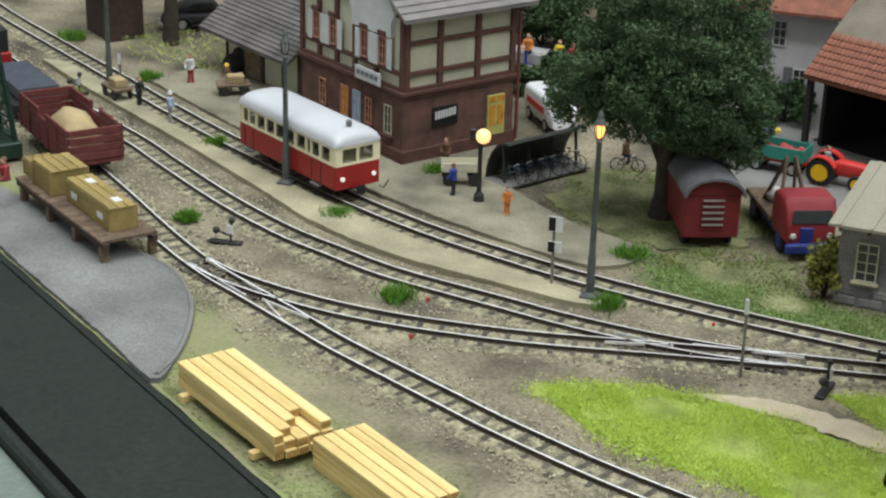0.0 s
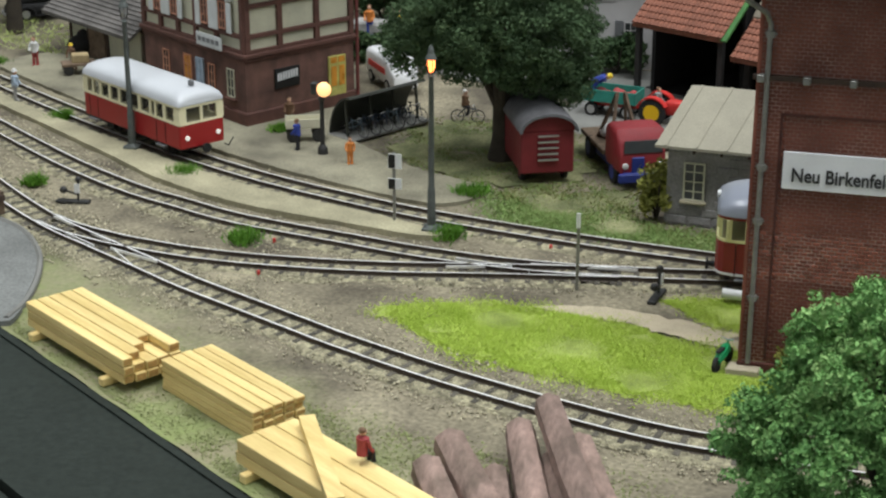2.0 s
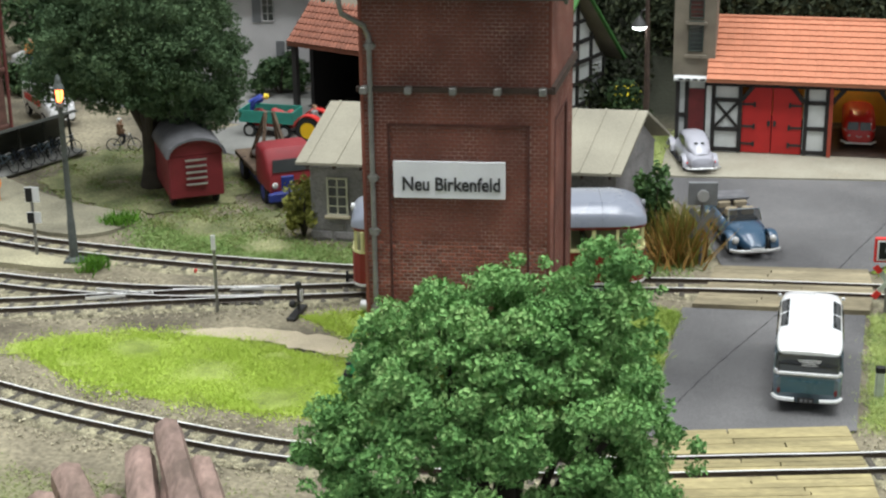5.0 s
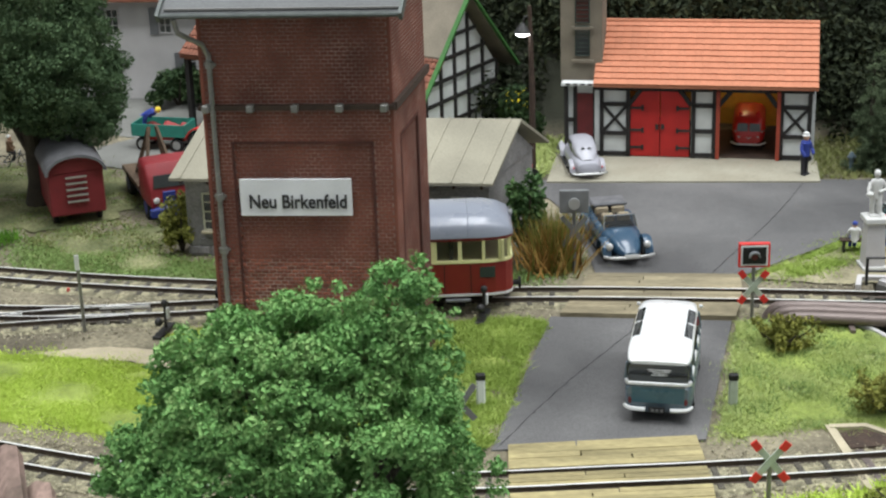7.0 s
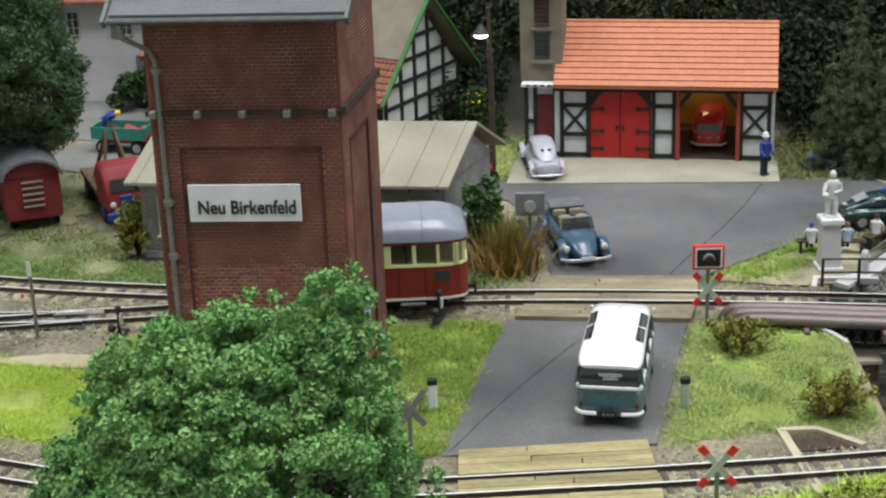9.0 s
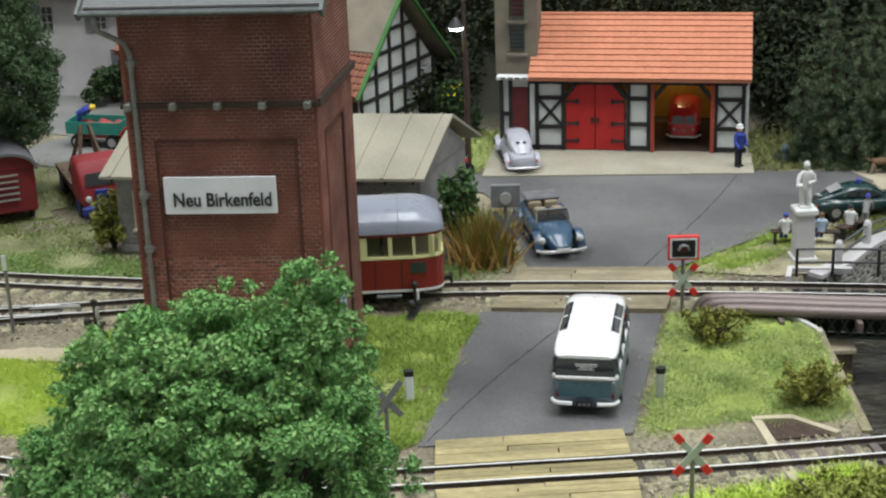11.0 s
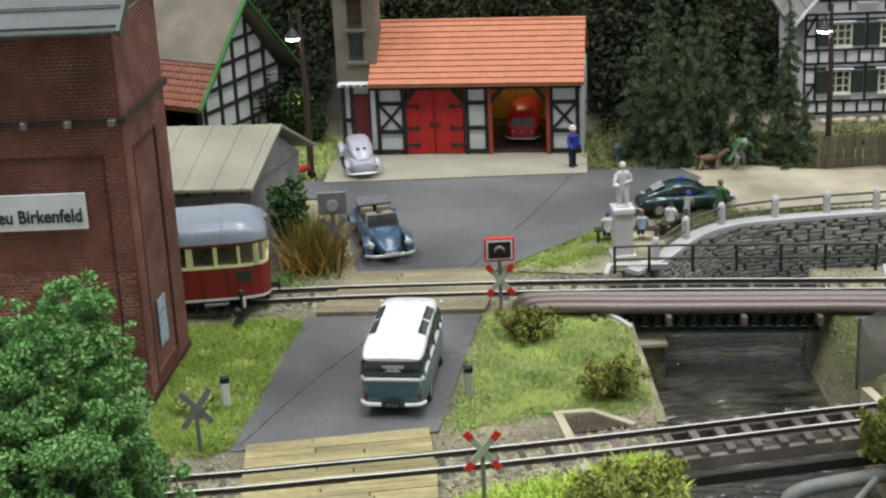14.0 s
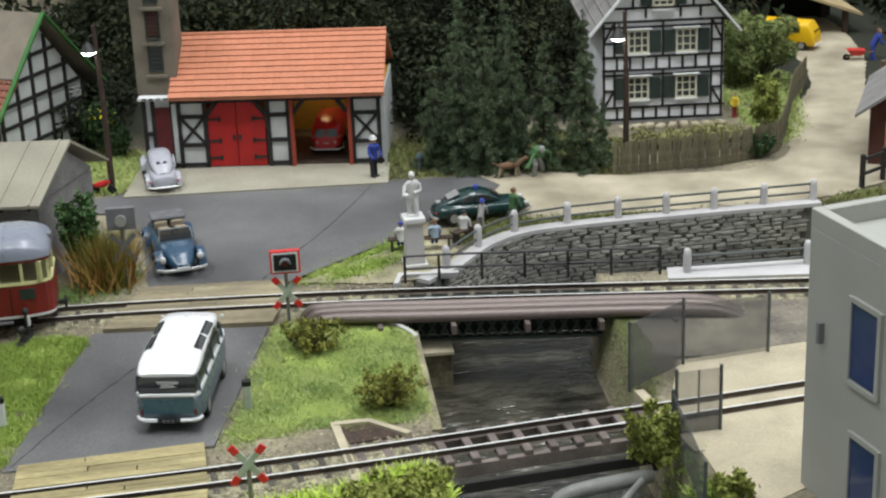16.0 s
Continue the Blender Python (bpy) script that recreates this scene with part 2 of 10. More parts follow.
M_RAILTOP = mat("rail_head", (0.95, 0.94, 0.90), 0.33, metal=0.35, var=0.1, scale=90, grain=900, bump=0.05, spec=0.8)
M_PLANK = mat("crossing_plank", (0.33, 0.28, 0.14), 0.85, var=0.3, scale=200, grain=1500, bump=0.5, rand=0.22, stretch=(0.25, 1, 1))
M_PLANK_GREY = mat("weathered_plank", (0.24, 0.205, 0.13), 0.85, var=0.3, scale=200, grain=1500, bump=0.5, rand=0.2, stretch=(0.25, 1, 1))
M_LUMBER = mat("fresh_lumber", (0.68, 0.50, 0.18), 0.6, var=0.14, scale=160, grain=1800, bump=0.25, rand=0.1, stretch=(0.15, 1.5, 1.5), tint=(0.74, 0.58, 0.26))
M_LUMBER_END = mat("lumber_end", (0.42, 0.25, 0.08), 0.7, var=0.3, scale=500)
M_BRICK = mat("red_brick", (0.185, 0.057, 0.037), 0.85, var=0.34, scale=45, grain=2600, bump=0.5, rand=0.36, tint=(0.25, 0.088, 0.058))
M_BRICKWALL = mat("pale_mortar", (0.17, 0.105, 0.085), 0.92, var=0.45, scale=120, grain=1500, bump=0.4, tint=(0.33, 0.25, 0.215))
M_BRICKDARK = mat("dark_brick", (0.072, 0.025, 0.0185), 0.88, var=0.4, scale=160, grain=3000, bump=0.4, rand=0.25)
M_STATION = mat("station_brick", (0.108, 0.06, 0.048), 0.9, var=0.3, scale=120, grain=3500, bump=0.5, tint=(0.155, 0.08, 0.062))
M_STATIONTRIM = mat("red_brown_trim", (0.108, 0.05, 0.038), 0.8, var=0.25, scale=250)
M_CREAM = mat("cream_plaster", (0.50, 0.49, 0.37), 0.9, var=0.12, scale=120, bump=0.2)
M_WHITE = mat("white_plaster", (0.56, 0.58, 0.57), 0.9, var=0.1, scale=150, bump=0.2)
M_WHITEPAINT = mat("white_paint", (0.66, 0.67, 0.66), 0.45, var=0.06, scale=100, bump=0.05)
M_GREYSTONE = mat("grey_stone", (0.29, 0.285, 0.275), 0.9, var=0.3, scale=140, grain=1800, bump=0.6, rand=0.2)
M_WALLSTONE = mat("river_wall_stone", (0.215, 0.21, 0.195), 0.9, var=0.3, scale=220, grain=1800, bump=0.8, rand=0.3, tint=(0.29, 0.285, 0.25))
M_MORTAR = mat("dark_mortar", (0.15, 0.147, 0.135), 0.95, var=0.3)
M_HUTWALL = mat("hut_wall", (0.24, 0.23, 0.225), 0.9, var=0.3, scale=90, grain=1200, bump=0.8)
M_HUTROOF = mat("tar_paper_roof", (0.30, 0.28, 0.215), 0.9, var=0.18, scale=50, grain=2000, bump=0.4)
M_SLATE = mat("grey_roof", (0.205, 0.195, 0.185), 0.8, var=0.25, scale=80, grain=2200, bump=0.4, rand=0.12)
M_SHEDSLATE = mat("dark_grey_roof", (0.145, 0.135, 0.125), 0.85, var=0.35, scale=80, grain=2200, bump=0.4, rand=0.12)
M_ABUTMENT = mat("mossy_brown_stone", (0.15, 0.125, 0.08), 0.9, var=0.5, scale=90, grain=900, bump=0.8, tint=(0.24, 0.22, 0.13))
M_SHEETROOF = mat("grey_sheet_roof", (0.115, 0.12, 0.12), 0.55, var=0.25, scale=60, grain=1500, bump=0.3)
M_TILE = mat("orange_roof_tile", (0.50, 0.185, 0.10), 0.75, var=0.16, scale=60, grain=2000, bump=0.25, rand=0.05, tint=(0.57, 0.235, 0.135))
M_TILEOLD = mat("faded_roof_tile", (0.235, 0.09, 0.055), 0.8, var=0.3, scale=200, grain=2000, bump=0.4, rand=0.15)
M_TIMBER = mat("dark_timber", (0.022, 0.02, 0.019), 0.75, var=0.35, scale=300, bump=0.3)
M_TIMBERBROWN = mat("brown_timber", (0.055, 0.035, 0.025), 0.8, var=0.35, scale=300, bump=0.4)
M_OLDWOOD = mat("old_wood", (0.15, 0.105, 0.07), 0.85, var=0.4, scale=260, grain=1500, bump=0.6, rand=0.2)
M_REDDOOR = mat("red_door", (0.42, 0.018, 0.016), 0.6, var=0.15, scale=150, bump=0.2)
M_REDFRAME = mat("red_post", (0.32, 0.055, 0.03), 0.6, var=0.2)
M_DARKRED = mat("dark_red_door", (0.12, 0.018, 0.018), 0.6, var=0.2)
M_TOWERWALL = mat("grey_brown_render", (0.19, 0.165, 0.125), 0.92, var=0.25, scale=80, grain=2500, bump=0.5)
M_OCHRE = mat("ochre_inside", (0.62, 0.36, 0.05), 0.9, var=0.12)
M_FARM = mat("grey_farm_plaster", (0.50, 0.485, 0.48), 0.92, var=0.12, scale=70, bump=0.3)
M_SHUTTER = mat("dark_green_shutter", (0.028, 0.042, 0.034), 0.7, var=0.2)
M_GREENTRIM = mat("bright_green_barge", (0.045, 0.15, 0.035), 0.7, var=0.2)
# near-black, to put the shade of open interiors into their walls
M_INSHADE = mat("inside_shade", (0.012, 0.011, 0.011), 0.95, var=0.2)
M_PANE = mat("window_pane", (0.04, 0.045, 0.045), 0.1, var=0.2, scale=150, bump=0, spec=0.8)
M_PANE_ORANGE = mat("orange_lit_pane", (0.55, 0.24, 0.03), 0.3, var=0.2, bump=0)
M_PANE_BLUE = mat("pale_blue_pane", (0.36, 0.45, 0.55), 0.3, var=0.15, bump=0)
M_YELLOWGREEN = mat("yellow_green_frame", (0.45, 0.42, 0.12), 0.7, var=0.2)
M_SALMON = mat("salmon_frame", (0.52, 0.24, 0.15), 0.7, var=0.15)
M_IRON = mat("dark_iron", (0.045, 0.045, 0.044), 0.5, metal=0.5, var=0.3, bump=0.15)
M_LAMPGREY = mat("grey_lamp_post", (0.10, 0.112, 0.105), 0.55, metal=0.3, var=0.25, bump=0.15)
M_ZINC = mat("zinc_pipe", (0.235, 0.235, 0.215), 0.5, metal=0.5, var=0.2, bump=0.15)
M_ALU = mat("light_metal", (0.5, 0.5, 0.48), 0.4, metal=0.7, var=0.15, bump=0.05)
M_CHROME = mat("chrome", (0.75, 0.75, 0.74), 0.15, metal=1.0, var=0.05, bump=0)
M_GREYPIPE = mat("pink_grey_pipe", (0.165, 0.13, 0.118), 0.42, metal=0.25, var=0.22, scale=60, bump=0.1, stretch=(0.15, 1, 1))
M_GREENPIPE = mat("grey_drain_pipe", (0.19, 0.195, 0.175), 0.55, var=0.2)
M_GIRDER = mat("dark_green_girder", (0.022, 0.032, 0.026), 0.85, var=0.3)
M_LATTICE = mat("grey_green_lattice", (0.062, 0.082, 0.07), 0.7, var=0.3)
M_RED = mat("signal_red", (0.62, 0.03, 0.025), 0.5, var=0.1, bump=0.05)
M_PALEGREEN = mat("pale_grey_green_paint", (0.42, 0.47, 0.38), 0.6, var=0.12)
M_GREYSIGN = mat("grey_sign_back", (0.17, 0.175, 0.18), 0.55, metal=0.2, var=0.15)
M_BLACKPAINT = mat("black_paint", (0.01, 0.01, 0.01), 0.5, var=0.2)
M_SIGNWHITE = mat("sign_white", (0.72, 0.73, 0.74), 0.5, var=0.12, scale=60, bump=0.05)
M_SIGNTEXT = mat("sign_lettering", (0.03, 0.03, 0.03), 0.6, var=0.1, bump=0)
M_BUSRED = mat("railbus_red", (0.20, 0.018, 0.014), 0.42, var=0.12, scale=60, bump=0.04, coat=0.1)
M_BUSRED2 = mat("railcar_red", (0.29, 0.014, 0.014), 0.42, var=0.12, scale=60, bump=0.04, coat=0.1)
M_BUSCREAM = mat("railbus_cream", (0.70, 0.68, 0.34), 0.5, var=0.06, scale=60, bump=0.04)
M_BUSCREAM2 = mat("railcar_cream", (0.75, 0.70, 0.47), 0.5, var=0.06, scale=60, bump=0.04)
M_BUSROOF = mat("railbus_roof", (0.235, 0.255, 0.305), 0.3, var=0.08, scale=40, bump=0.05, coat=0.25)
M_BUSROOF2 = mat("railcar_roof", (0.52, 0.54, 0.56), 0.35, var=0.08, scale=40, bump=0.05)
M_UNDER = mat("underframe_black", (0.012, 0.012, 0.012), 0.7, var=0.3)
M_SEATGREY = mat("railbus_seat", (0.06, 0.055, 0.045), 0.8, var=0.2)
M_BUSGLASS = glass_mat("railbus_window", (0.03, 0.03, 0.028), 0.42)
M_CARGLASS = glass_mat("car_window", (0.015, 0.017, 0.018), 0.75)
M_PETROL = mat("petrol_blue_paint", (0.036, 0.105, 0.14), 0.3, var=0.06, bump=0, coat=0.4)
M_GREYBLUE = mat("grey_blue_paint", (0.10, 0.14, 0.17), 0.3, var=0.06, bump=0, coat=0.4)
M_CARWHITE = mat("car_white", (0.72, 0.73, 0.73), 0.3, var=0.03, bump=0, coat=0.4)
M_BLUE = mat("car_blue", (0.026, 0.066, 0.115), 0.3, var=0.06, bump=0, coat=0.4)
M_LIGHTGREY = mat("car_pale_grey", (0.37, 0.37, 0.41), 0.35, var=0.05, bump=0, coat=0.3)
M_DARKGREEN = mat("car_dark_green", (0.006, 0.028, 0.027), 0.25, var=0.06, bump=0, coat=0.5)
M_FIRERED = mat("fire_red", (0.50, 0.02, 0.02), 0.35, var=0.05, bump=0, coat=0.3)
M_YELLOW = mat("van_yellow", (0.75, 0.45, 0.01), 0.4, var=0.05, bump=0)
M_TYRE = mat("tyre", (0.015, 0.015, 0.015), 0.85, var=0.2)
M_HUB = mat("hub", (0.45, 0.45, 0.44), 0.4, metal=0.6, var=0.1, bump=0)
M_BEIGE = mat("beige_upholstery", (0.30, 0.25, 0.17), 0.8, var=0.1)
M_TRACTOR = mat("tractor_red", (0.52, 0.035, 0.03), 0.45, var=0.1, bump=0)
M_TURQ = mat("trailer_turquoise", (0.03, 0.22, 0.17), 0.5, var=0.12)
M_TRUCKRED = mat("truck_red", (0.24, 0.025, 0.03), 0.5, var=0.1)
M_TRUCKBLUE = mat("truck_blue", (0.02, 0.035, 0.20), 0.5, var=0.15)
# red taken darker, so the tree's shade sits in the paint
M_CARAVAN = mat("caravan_shaded_red", (0.17, 0.018, 0.022), 0.6, var=0.12)
M_CARAVANROOF = mat("caravan_roof_grey", (0.13, 0.13, 0.137), 0.7, var=0.25)
M_WAGON = mat("wagon_red_brown", (0.14, 0.038, 0.033), 0.75, var=0.25, bump=0.3)
M_LOCO = mat("dark_green_steel", (0.012, 0.035, 0.022), 0.5, var=0.3)
M_SLATEBLUE = mat("slate_blue_load", (0.055, 0.065, 0.085), 0.7, var=0.25)
M_TARP = mat("tan_tarpaulin", (0.40, 0.31, 0.165), 0.85, var=0.25, scale=120, bump=0.5)
M_CRATE = mat("crate_wood", (0.28, 0.21, 0.07), 0.75, var=0.25, scale=200, grain=1500, bump=0.4, rand=0.12, stretch=(0.2, 1, 1))
M_LOG = mat("log_bark", (0.17, 0.125, 0.095), 0.9, var=0.34, scale=110, grain=700, bump=1.0, rand=0.25, stretch=(1, 0.35, 1), tint=(0.27, 0.185, 0.155))
M_LOGEND = mat("log_cut", (0.45, 0.29, 0.13), 0.8, var=0.25, scale=400)
M_BARK = mat("tree_bark", (0.055, 0.045, 0.033), 0.95, var=0.4, scale=150, bump=0.9)
M_WATER = mat("dark_river", (0.012, 0.013, 0.012), 0.1, var=0.8, scale=45, grain=170, bump=2.2, spec=1.0, tint=(0.06, 0.056, 0.042), stretch=(1, 2.4, 1))
M_STATUE = mat("white_statue", (0.62, 0.62, 0.60), 0.7, var=0.12, scale=200)
M_SKIN = mat("figure_flesh", (0.55, 0.33, 0.22), 0.7, var=0.1)
M_CLOTH_BLUE = mat("figure_blue", (0.035, 0.06, 0.30), 0.7, var=0.1)
M_CLOTH_BLACK = mat("figure_black", (0.02, 0.02, 0.025), 0.7, var=0.1)
M_CLOTH_WHITE = mat("figure_white", (0.62, 0.62, 0.60), 0.7, var=0.1)
M_CLOTH_RED = mat("figure_red", (0.32, 0.05, 0.05), 0.7, var=0.1)
M_CLOTH_ORANGE = mat("figure_orange", (0.62, 0.22, 0.05), 0.7, var=0.1)
M_CLOTH_BROWN = mat("figure_brown", (0.16, 0.09, 0.05), 0.7, var=0.1)
M_CLOTH_GREEN = mat("figure_green", (0.06, 0.14, 0.05), 0.7, var=0.1)
M_CLOTH_YELLOW = mat("figure_yellow", (0.75, 0.55, 0.05), 0.7, var=0.1)
M_CLOTH_GREY = mat("figure_grey", (0.28, 0.28, 0.27), 0.7, var=0.1)
M_BIKE = mat("bicycle_blue_grey", (0.03, 0.045, 0.07), 0.5, var=0.2)
M_MESH = glass_mat("grey_wire_mesh", (0.10, 0.105, 0.11), 0.5, 0.7)
M_MESHTHIN = glass_mat("thin_wire_mesh", (0.14, 0.14, 0.135), 0.3, 0.8)
M_PALEBLD = mat("pale_grey_green_wall", (0.34, 0.345, 0.31), 0.7, var=0.08, scale=40, bump=0.15)
M_BLDBLUE = mat("dark_blue_pane", (0.02, 0.045, 0.13), 0.15, var=0.15, bump=0, spec=0.7)
M_WARMLAMP = glow_mat("warm_lamp", (1.0, 0.26, 0.06), 5.5)
M_GLOBE = glow_mat("warm_globe", (1.0, 0.54, 0.23), 1.45)
M_COOLLAMP = glow_mat("cool_lamp", (0.93, 0.96, 1.0), 14)
M_HEADLIGHT = glow_mat("pale_headlight", (0.9, 0.88, 0.82), 0.35)
M_LENS = mat("lamp_lens", (0.5, 0.5, 0.48), 0.15, var=0.1, bump=0, spec=0.7)
L_BRIGHT = leaf_mat("bright_grass", (0.35, 0.48, 0.06), (0.45, 0.585, 0.095), (0.56, 0.67, 0.16), speck=0.4)
L_ROADSIDE = leaf_mat("roadside_grass", (0.17, 0.26, 0.045), (0.29, 0.40, 0.08), (0.44, 0.52, 0.15), speck=0.4)
L_GREEN = leaf_mat("short_green_grass", (0.12, 0.20, 0.055), (0.19, 0.29, 0.085), (0.30, 0.38, 0.15), speck=0.4)
L_MID = leaf_mat("bank_grass", (0.24, 0.31, 0.08), (0.40, 0.48, 0.16), (0.58, 0.62, 0.28), speck=0.4)
L_DRYTURF = leaf_mat("thin_front_turf", (0.15, 0.16, 0.07), (0.22, 0.25, 0.10), (0.30, 0.33, 0.15), speck=0.4)
L_DULL = leaf_mat("worn_grass", (0.10, 0.12, 0.035), (0.17, 0.19, 0.06), (0.27, 0.26, 0.12))
L_TUFT = leaf_mat("tuft_green", (0.04, 0.13, 0.01), (0.09, 0.22, 0.02), (0.17, 0.30, 0.04))
L_FRONT = leaf_mat("front_tree_leaves", (0.035, 0.105, 0.032), (0.165, 0.34, 0.105), (0.42, 0.57, 0.23), rough=0.95, speck=0.34, cloud=80)
L_BIG = leaf_mat("big_tree_leaves", (0.027, 0.055, 0.024), (0.062, 0.108, 0.047), (0.14, 0.195, 0.09), speck=0.3, cloud=60)
L_FIR = leaf_mat("conifer_needles", (0.014, 0.027, 0.013), (0.075, 0.108, 0.054), (0.25, 0.30, 0.175), speck=0.45, cloud=110)
L_BUSH = leaf_mat("garden_bush_leaves", (0.08, 0.11, 0.035), (0.19, 0.235, 0.08), (0.33, 0.37, 0.16), speck=0.4)
M_FENCE = mat("weathered_picket", (0.125, 0.11, 0.068), 0.9, var=0.4, scale=260, grain=1500, bump=0.6, rand=0.25)
L_DRY = leaf_mat("tan_grass", (0.18, 0.17, 0.07), (0.27, 0.26, 0.11), (0.36, 0.36, 0.17), speck=0.4)
# leaf tones near black: the wood's inner shade is in the colour
L_WOOD = leaf_mat("shaded_woodland_leaves", (0.004, 0.007, 0.003), (0.016, 0.024, 0.009), (0.072, 0.080, 0.032), speck=0.32, cloud=32)
L_HEDGE = leaf_mat("hedge_leaves", (0.012, 0.03, 0.012), (0.035, 0.07, 0.025), (0.09, 0.13, 0.05))
L_SHRUB = leaf_mat("olive_shrub_leaves", (0.07, 0.08, 0.015), (0.19, 0.20, 0.04), (0.36, 0.34, 0.08))
L_LIME = leaf_mat("lime_shrub_leaves", (0.10, 0.12, 0.02), (0.23, 0.26, 0.055), (0.39, 0.41, 0.12))
L_REED = leaf_mat("orange_reeds", (0.17, 0.09, 0.025), (0.34, 0.19, 0.05), (0.42, 0.31, 0.11))
L_PLANT = leaf_mat("leafy_plant", (0.025, 0.06, 0.02), (0.06, 0.125, 0.04), (0.13, 0.21, 0.07))
M_SHELTER = mat("dark_olive_steel", (0.035, 0.038, 0.03), 0.6, var=0.3, scale=80)
L_YELLOW = leaf_mat("yellow_flowers", (0.35, 0.30, 0.01), (0.6, 0.5, 0.02), (0.7, 0.6, 0.05))
M_BRIDGEWOOD = mat("bridge_sleeper_wood", (0.135, 0.11, 0.098), 0.85, var=0.35, scale=300, grain=1800, bump=0.5, rand=0.25)
M_BRIDGEBEAM = mat("brown_bridge_beam", (0.17, 0.14, 0.12), 0.8, var=0.35, scale=120, grain=1800, bump=0.4)
M_CREAMFRAME = mat("cream_window_frame", (0.60, 0.58, 0.44), 0.6, var=0.1, scale=100, bump=0.05)
M_HOUSEWHITE = mat("house_plaster", (0.82, 0.82, 0.83), 0.9, var=0.08, scale=150, bump=0.2)


def add_worn_turf():
    """Towards the front edge the soil carries thin tan and green scenic turf, in patches."""
    nt = M_SOIL.node_tree
    n, l = nt.nodes, nt.links
    bs = n["Principled BSDF"]
    base = bs.inputs["Base Color"].links[0].from_socket
    tc, dot = n.new("ShaderNodeTexCoord"), n.new("ShaderNodeVectorMath")
    dot.operation = "DOT_PRODUCT"
    dot.inputs[1].default_value = (0.614, 0.789, 0)
    l.new(tc.outputs["Object"], dot.inputs[0])
    rng = n.new("ShaderNodeMapRange")
    rng.inputs[1].default_value, rng.inputs[2].default_value = -0.125, -0.165
    rng.inputs[3].default_value, rng.inputs[4].default_value = -0.6, 0.42
    l.new(dot.outputs["Value"], rng.inputs[0])
    noi, noi2 = n.new("ShaderNodeTexNoise"), n.new("ShaderNodeTexNoise")
    noi.inputs["Scale"].default_value, noi.inputs["Detail"].default_value = 34, 9
    noi.inputs["Roughness"].default_value = noi2.inputs["Roughness"].default_value = 0.72
    noi2.inputs["Scale"].default_value, noi2.inputs["Detail"].default_value = 48, 9
    add = n.new("ShaderNodeMath")
    add.operation, add.use_clamp = "ADD", True
    l.new(rng.outputs[0], add.inputs[0])
    l.new(noi.outputs[0], add.inputs[1])
    ramp = n.new("ShaderNodeValToRGB")
    e = ramp.color_ramp.elements
    e[0].position, e[0].color = 0.40, (0.26, 0.237, 0.145, 1)
    e[1].position, e[1].color = 0.60, (0.215, 0.26, 0.095, 1)
    l.new(noi2.outputs[0], ramp.inputs[0])
    mix = n.new("ShaderNodeMix")
    mix.data_type = "RGBA"
    l.new(add.outputs[0], mix.inputs[0])
    l.new(base, mix.inputs[6])
    l.new(ramp.outputs[0], mix.inputs[7])
    # near-black tone over the wooded slope behind the village, set by position
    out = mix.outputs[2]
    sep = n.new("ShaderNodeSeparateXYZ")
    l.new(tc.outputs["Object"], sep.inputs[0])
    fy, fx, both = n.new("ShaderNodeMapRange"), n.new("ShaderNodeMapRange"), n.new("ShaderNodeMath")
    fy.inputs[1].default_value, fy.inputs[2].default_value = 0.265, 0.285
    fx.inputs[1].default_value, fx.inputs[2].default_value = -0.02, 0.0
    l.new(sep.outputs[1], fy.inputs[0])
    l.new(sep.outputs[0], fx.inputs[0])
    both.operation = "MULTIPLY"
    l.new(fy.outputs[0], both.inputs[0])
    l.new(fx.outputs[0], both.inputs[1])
    slope_tone = n.new("ShaderNodeMix")
    slope_tone.data_type = "RGBA"
    slope_tone.inputs[7].default_value = (0.022, 0.024, 0.014, 1)
    l.new(both.outputs[0], slope_tone.inputs[0])
    l.new(out, slope_tone.inputs[6])
    l.new(slope_tone.outputs[2], bs.inputs["Base Color"])


add_worn_turf()


# ---------- curves and outlines ----------
def curve_through(pts, step=0.25):
    """Points at even steps along a smooth line through pts."""
    P = [np.array(p, float) for p in pts]
    P = [2 * P[0] - P[1]] + P + [2 * P[-1] - P[-2]]
    out = []
    for a, b, c, d in zip(P, P[1:], P[2:], P[3:]):
        n = max(2, int(np.linalg.norm(c - b) / 0.1))
        for t in np.arange(n) / n:
            out.append(0.5 * (2 * b + (c - a) * t + (2 * a - 5 * b + 4 * c - d) * t**2 + (3 * b - a - 3 * c + d) * t**3))
    out.append(P[-2])
    out = np.array(out)
    run = np.r_[0, np.cumsum(np.linalg.norm(np.diff(out, axis=0), axis=1))]
    s = np.arange(0, run[-1], step)
    return np.stack([np.interp(s, run, out[:, k]) for k in range(out.shape[1])], 1)


def sides(line):
    d = np.gradient(line[:, :2], axis=0)
    d /= np.linalg.norm(d, axis=1)[:, None]
    return d, np.stack([-d[:, 1], d[:, 0]], 1)


def inside(poly, x, y):
    poly = np.asarray(poly, float)
    x, y = np.asarray(x), np.asarray(y)
    hit = np.zeros(x.shape, bool)
    for (x0, y0), (x1, y1) in zip(poly, np.roll(poly, -1, 0)):
        c = (y0 > y) != (y1 > y)
        hit ^= c & (x < (x1 - x0) * (y - y0) / (y1 - y0 + 1e-12) + x0)
    return hit


def outline(pts, wobble=0.0, step=0.3, seed=1):
    """A closed smooth outline through pts with a slightly ragged edge."""
    loop = curve_through(list(pts) + [pts[0]], step)
    rng = np.random.default_rng(seed)
    if wobble:
        loop = loop + rng.normal(0, wobble, loop.shape)
    return loop


# ---------- ground ----------
RIVER_W, RIVER_E, WATER_Z = 14.35, 20.6, -2.3
